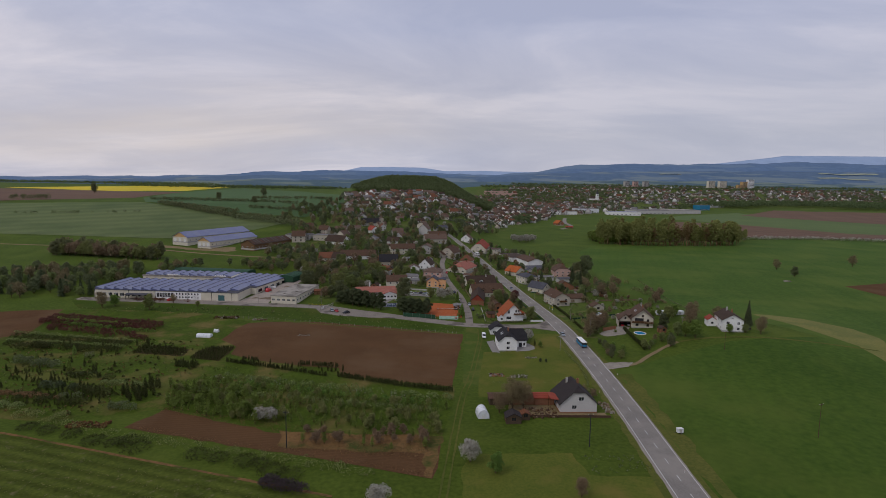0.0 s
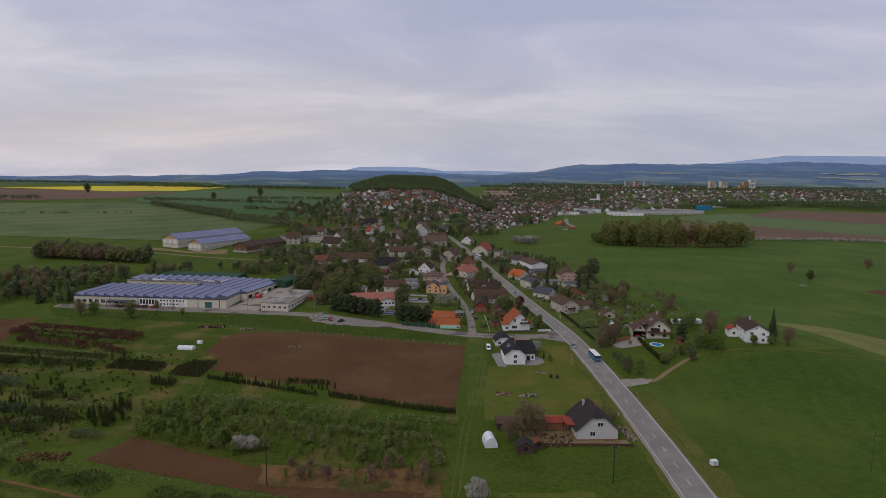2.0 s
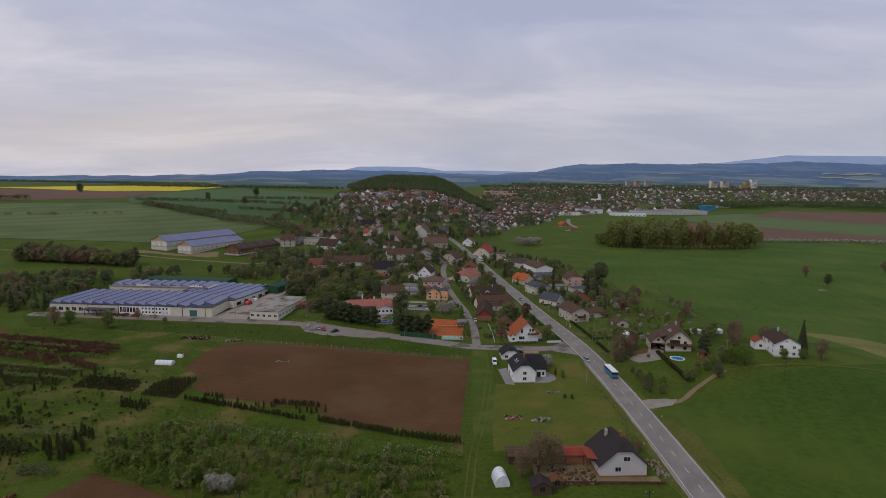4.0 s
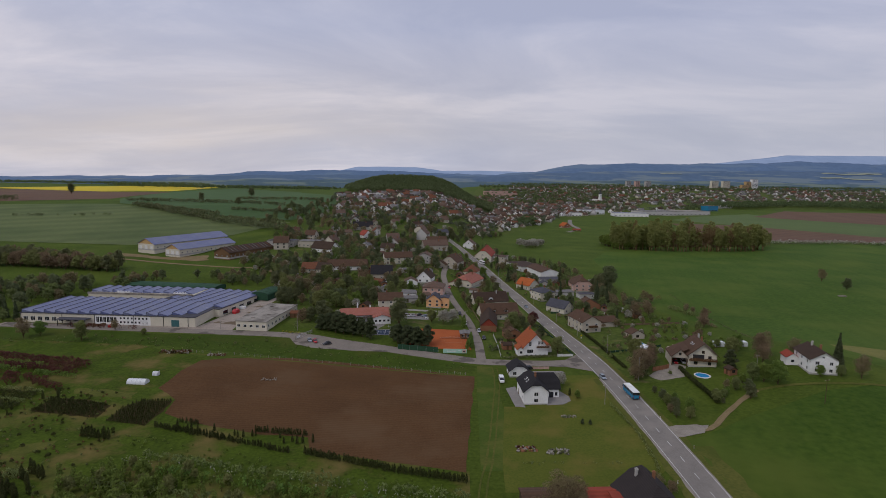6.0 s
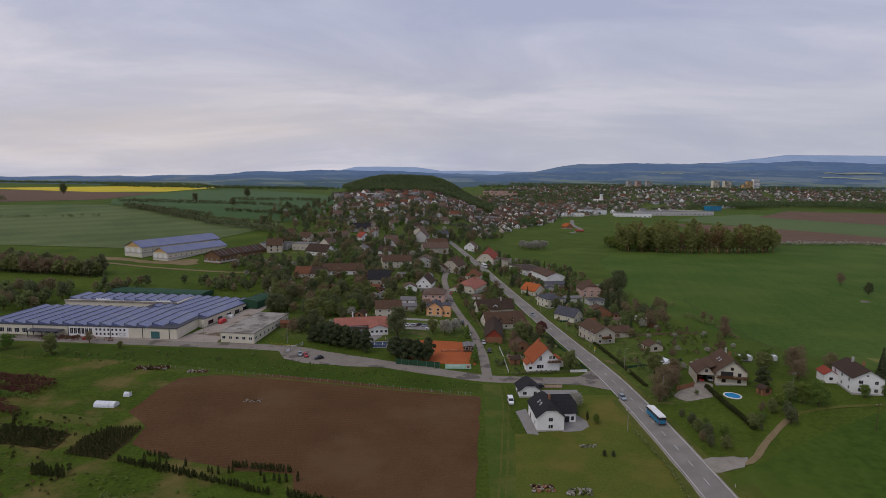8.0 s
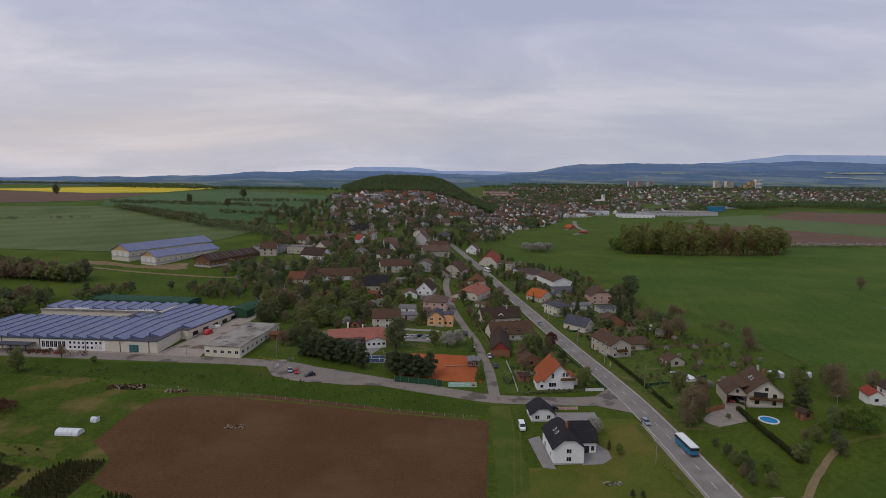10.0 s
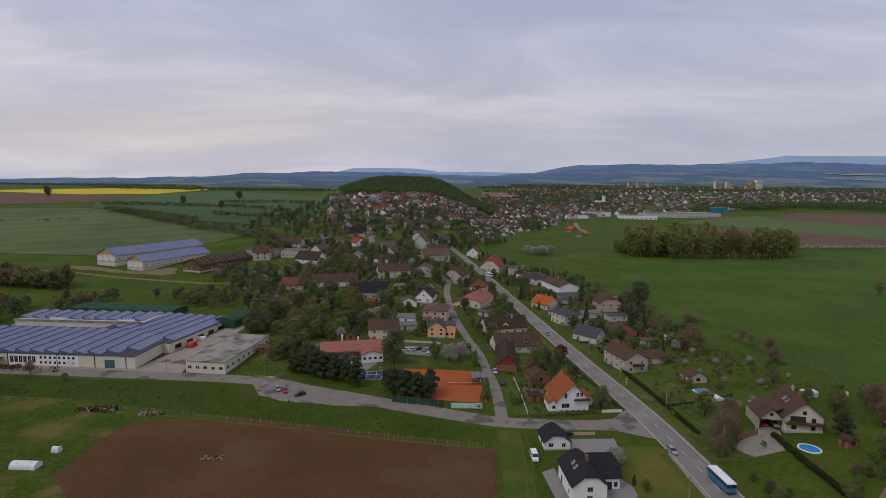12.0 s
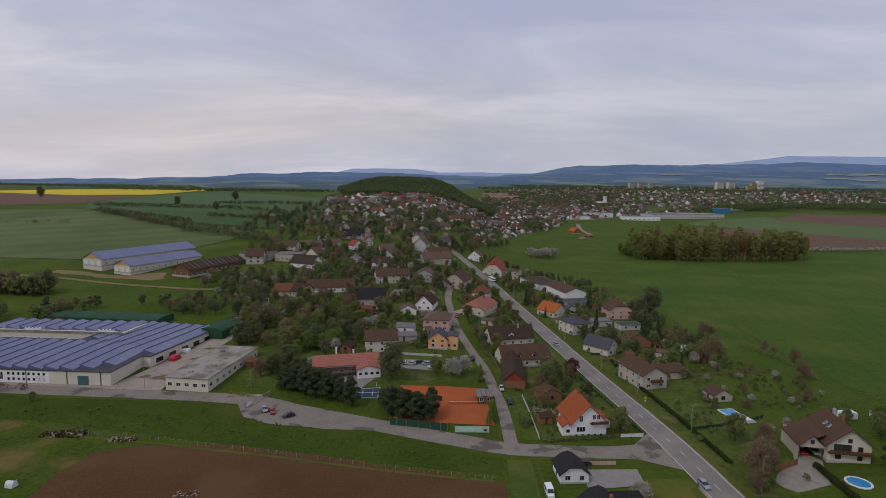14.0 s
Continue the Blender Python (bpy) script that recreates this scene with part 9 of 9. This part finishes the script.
# each chain's base colour carries its own share of painted haze
ridge("backdrop_far_hills", 4450, ((-1.1, -0.01), (-0.6, -0.004), (-0.25, 0.006), (-0.18, 0.020), (-0.15, 0.0265), (-0.10, 0.028), (-0.04, 0.0275), (0.0, 0.022), (0.06, 0.0235), (0.2, 0.022), (0.42, 0.034), (0.52, 0.045), (0.60, 0.055), (0.64, 0.0605), (0.72, 0.061), (0.82, 0.062), (1.1, 0.058)), "hill_pale", "distant mountains in painted pale blue haze", 0.0006, 3)
ridge("backdrop_blue_hills", 4000, ((-1.1, -0.002), (-0.8, 0.000), (-0.6, 0.004), (-0.4, 0.009), (-0.32, 0.016), (-0.20, 0.0205), (-0.10, 0.020), (0.10, 0.016), (0.18, 0.026), (0.25, 0.037), (0.35, 0.041), (0.45, 0.041), (0.55, 0.044), (0.66, 0.049), (0.82, 0.047), (1.1, 0.04)), "hill_blue", "wooded hills on the horizon in painted blue haze", 0.0022, 8)
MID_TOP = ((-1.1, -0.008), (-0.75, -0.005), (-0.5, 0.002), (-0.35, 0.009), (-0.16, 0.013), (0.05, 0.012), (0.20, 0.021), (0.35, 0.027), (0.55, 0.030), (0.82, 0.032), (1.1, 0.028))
ridge("backdrop_mid_hills", 3650, MID_TOP, "hill_mid", "hills with far fields, painted haze dulls them blue-green", 0.0022, 14)
ridge("backdrop_near_hills", 3150, ((-1.1, -0.012), (-0.75, -0.010), (-0.5, -0.004), (-0.35, 0.001), (-0.16, 0.004), (0.05, 0.003), (0.20, 0.007), (0.35, 0.010), (0.55, 0.010), (0.82, 0.008), (1.1, 0.007)), "hill_wood", "dark wooded rise beyond the town, tinted with painted haze", 0.002, 21)


def hill_field(x0, x1, q0, q1, seed, dist, top, rough):
    """A pale field lying on the flank of a hill chain."""
    bm = bmesh.new()
    rows = []
    for i in range(9):
        x = x0 + (x1 - x0) * i / 8
        rows.append([bm.verts.new((x, dist - 520 * (1 - q), 2.2 + flank(x, q, dist, top, rough, seed))) for q in (q0, (q0 + q1) / 2, q1)])
    for c, d in zip(rows, rows[1:]):
        for k in range(2):
            bm.faces.new((c[k], d[k], d[k + 1], c[k + 1]))
    tagged(part("field_far", bm, "far_straw"), "pale straw field on the far hills, greyed by painted haze", "field", kind="structure")


for x0, x1, q0, q1 in ((2650, 3050, 0.66, 0.72), (2560, 2900, 0.46, 0.50), (1560, 1700, 0.60, 0.64)):
    hill_field(x0, x1, q0, q1, 14, 3650, MID_TOP, 0.0022)

drop_spares()
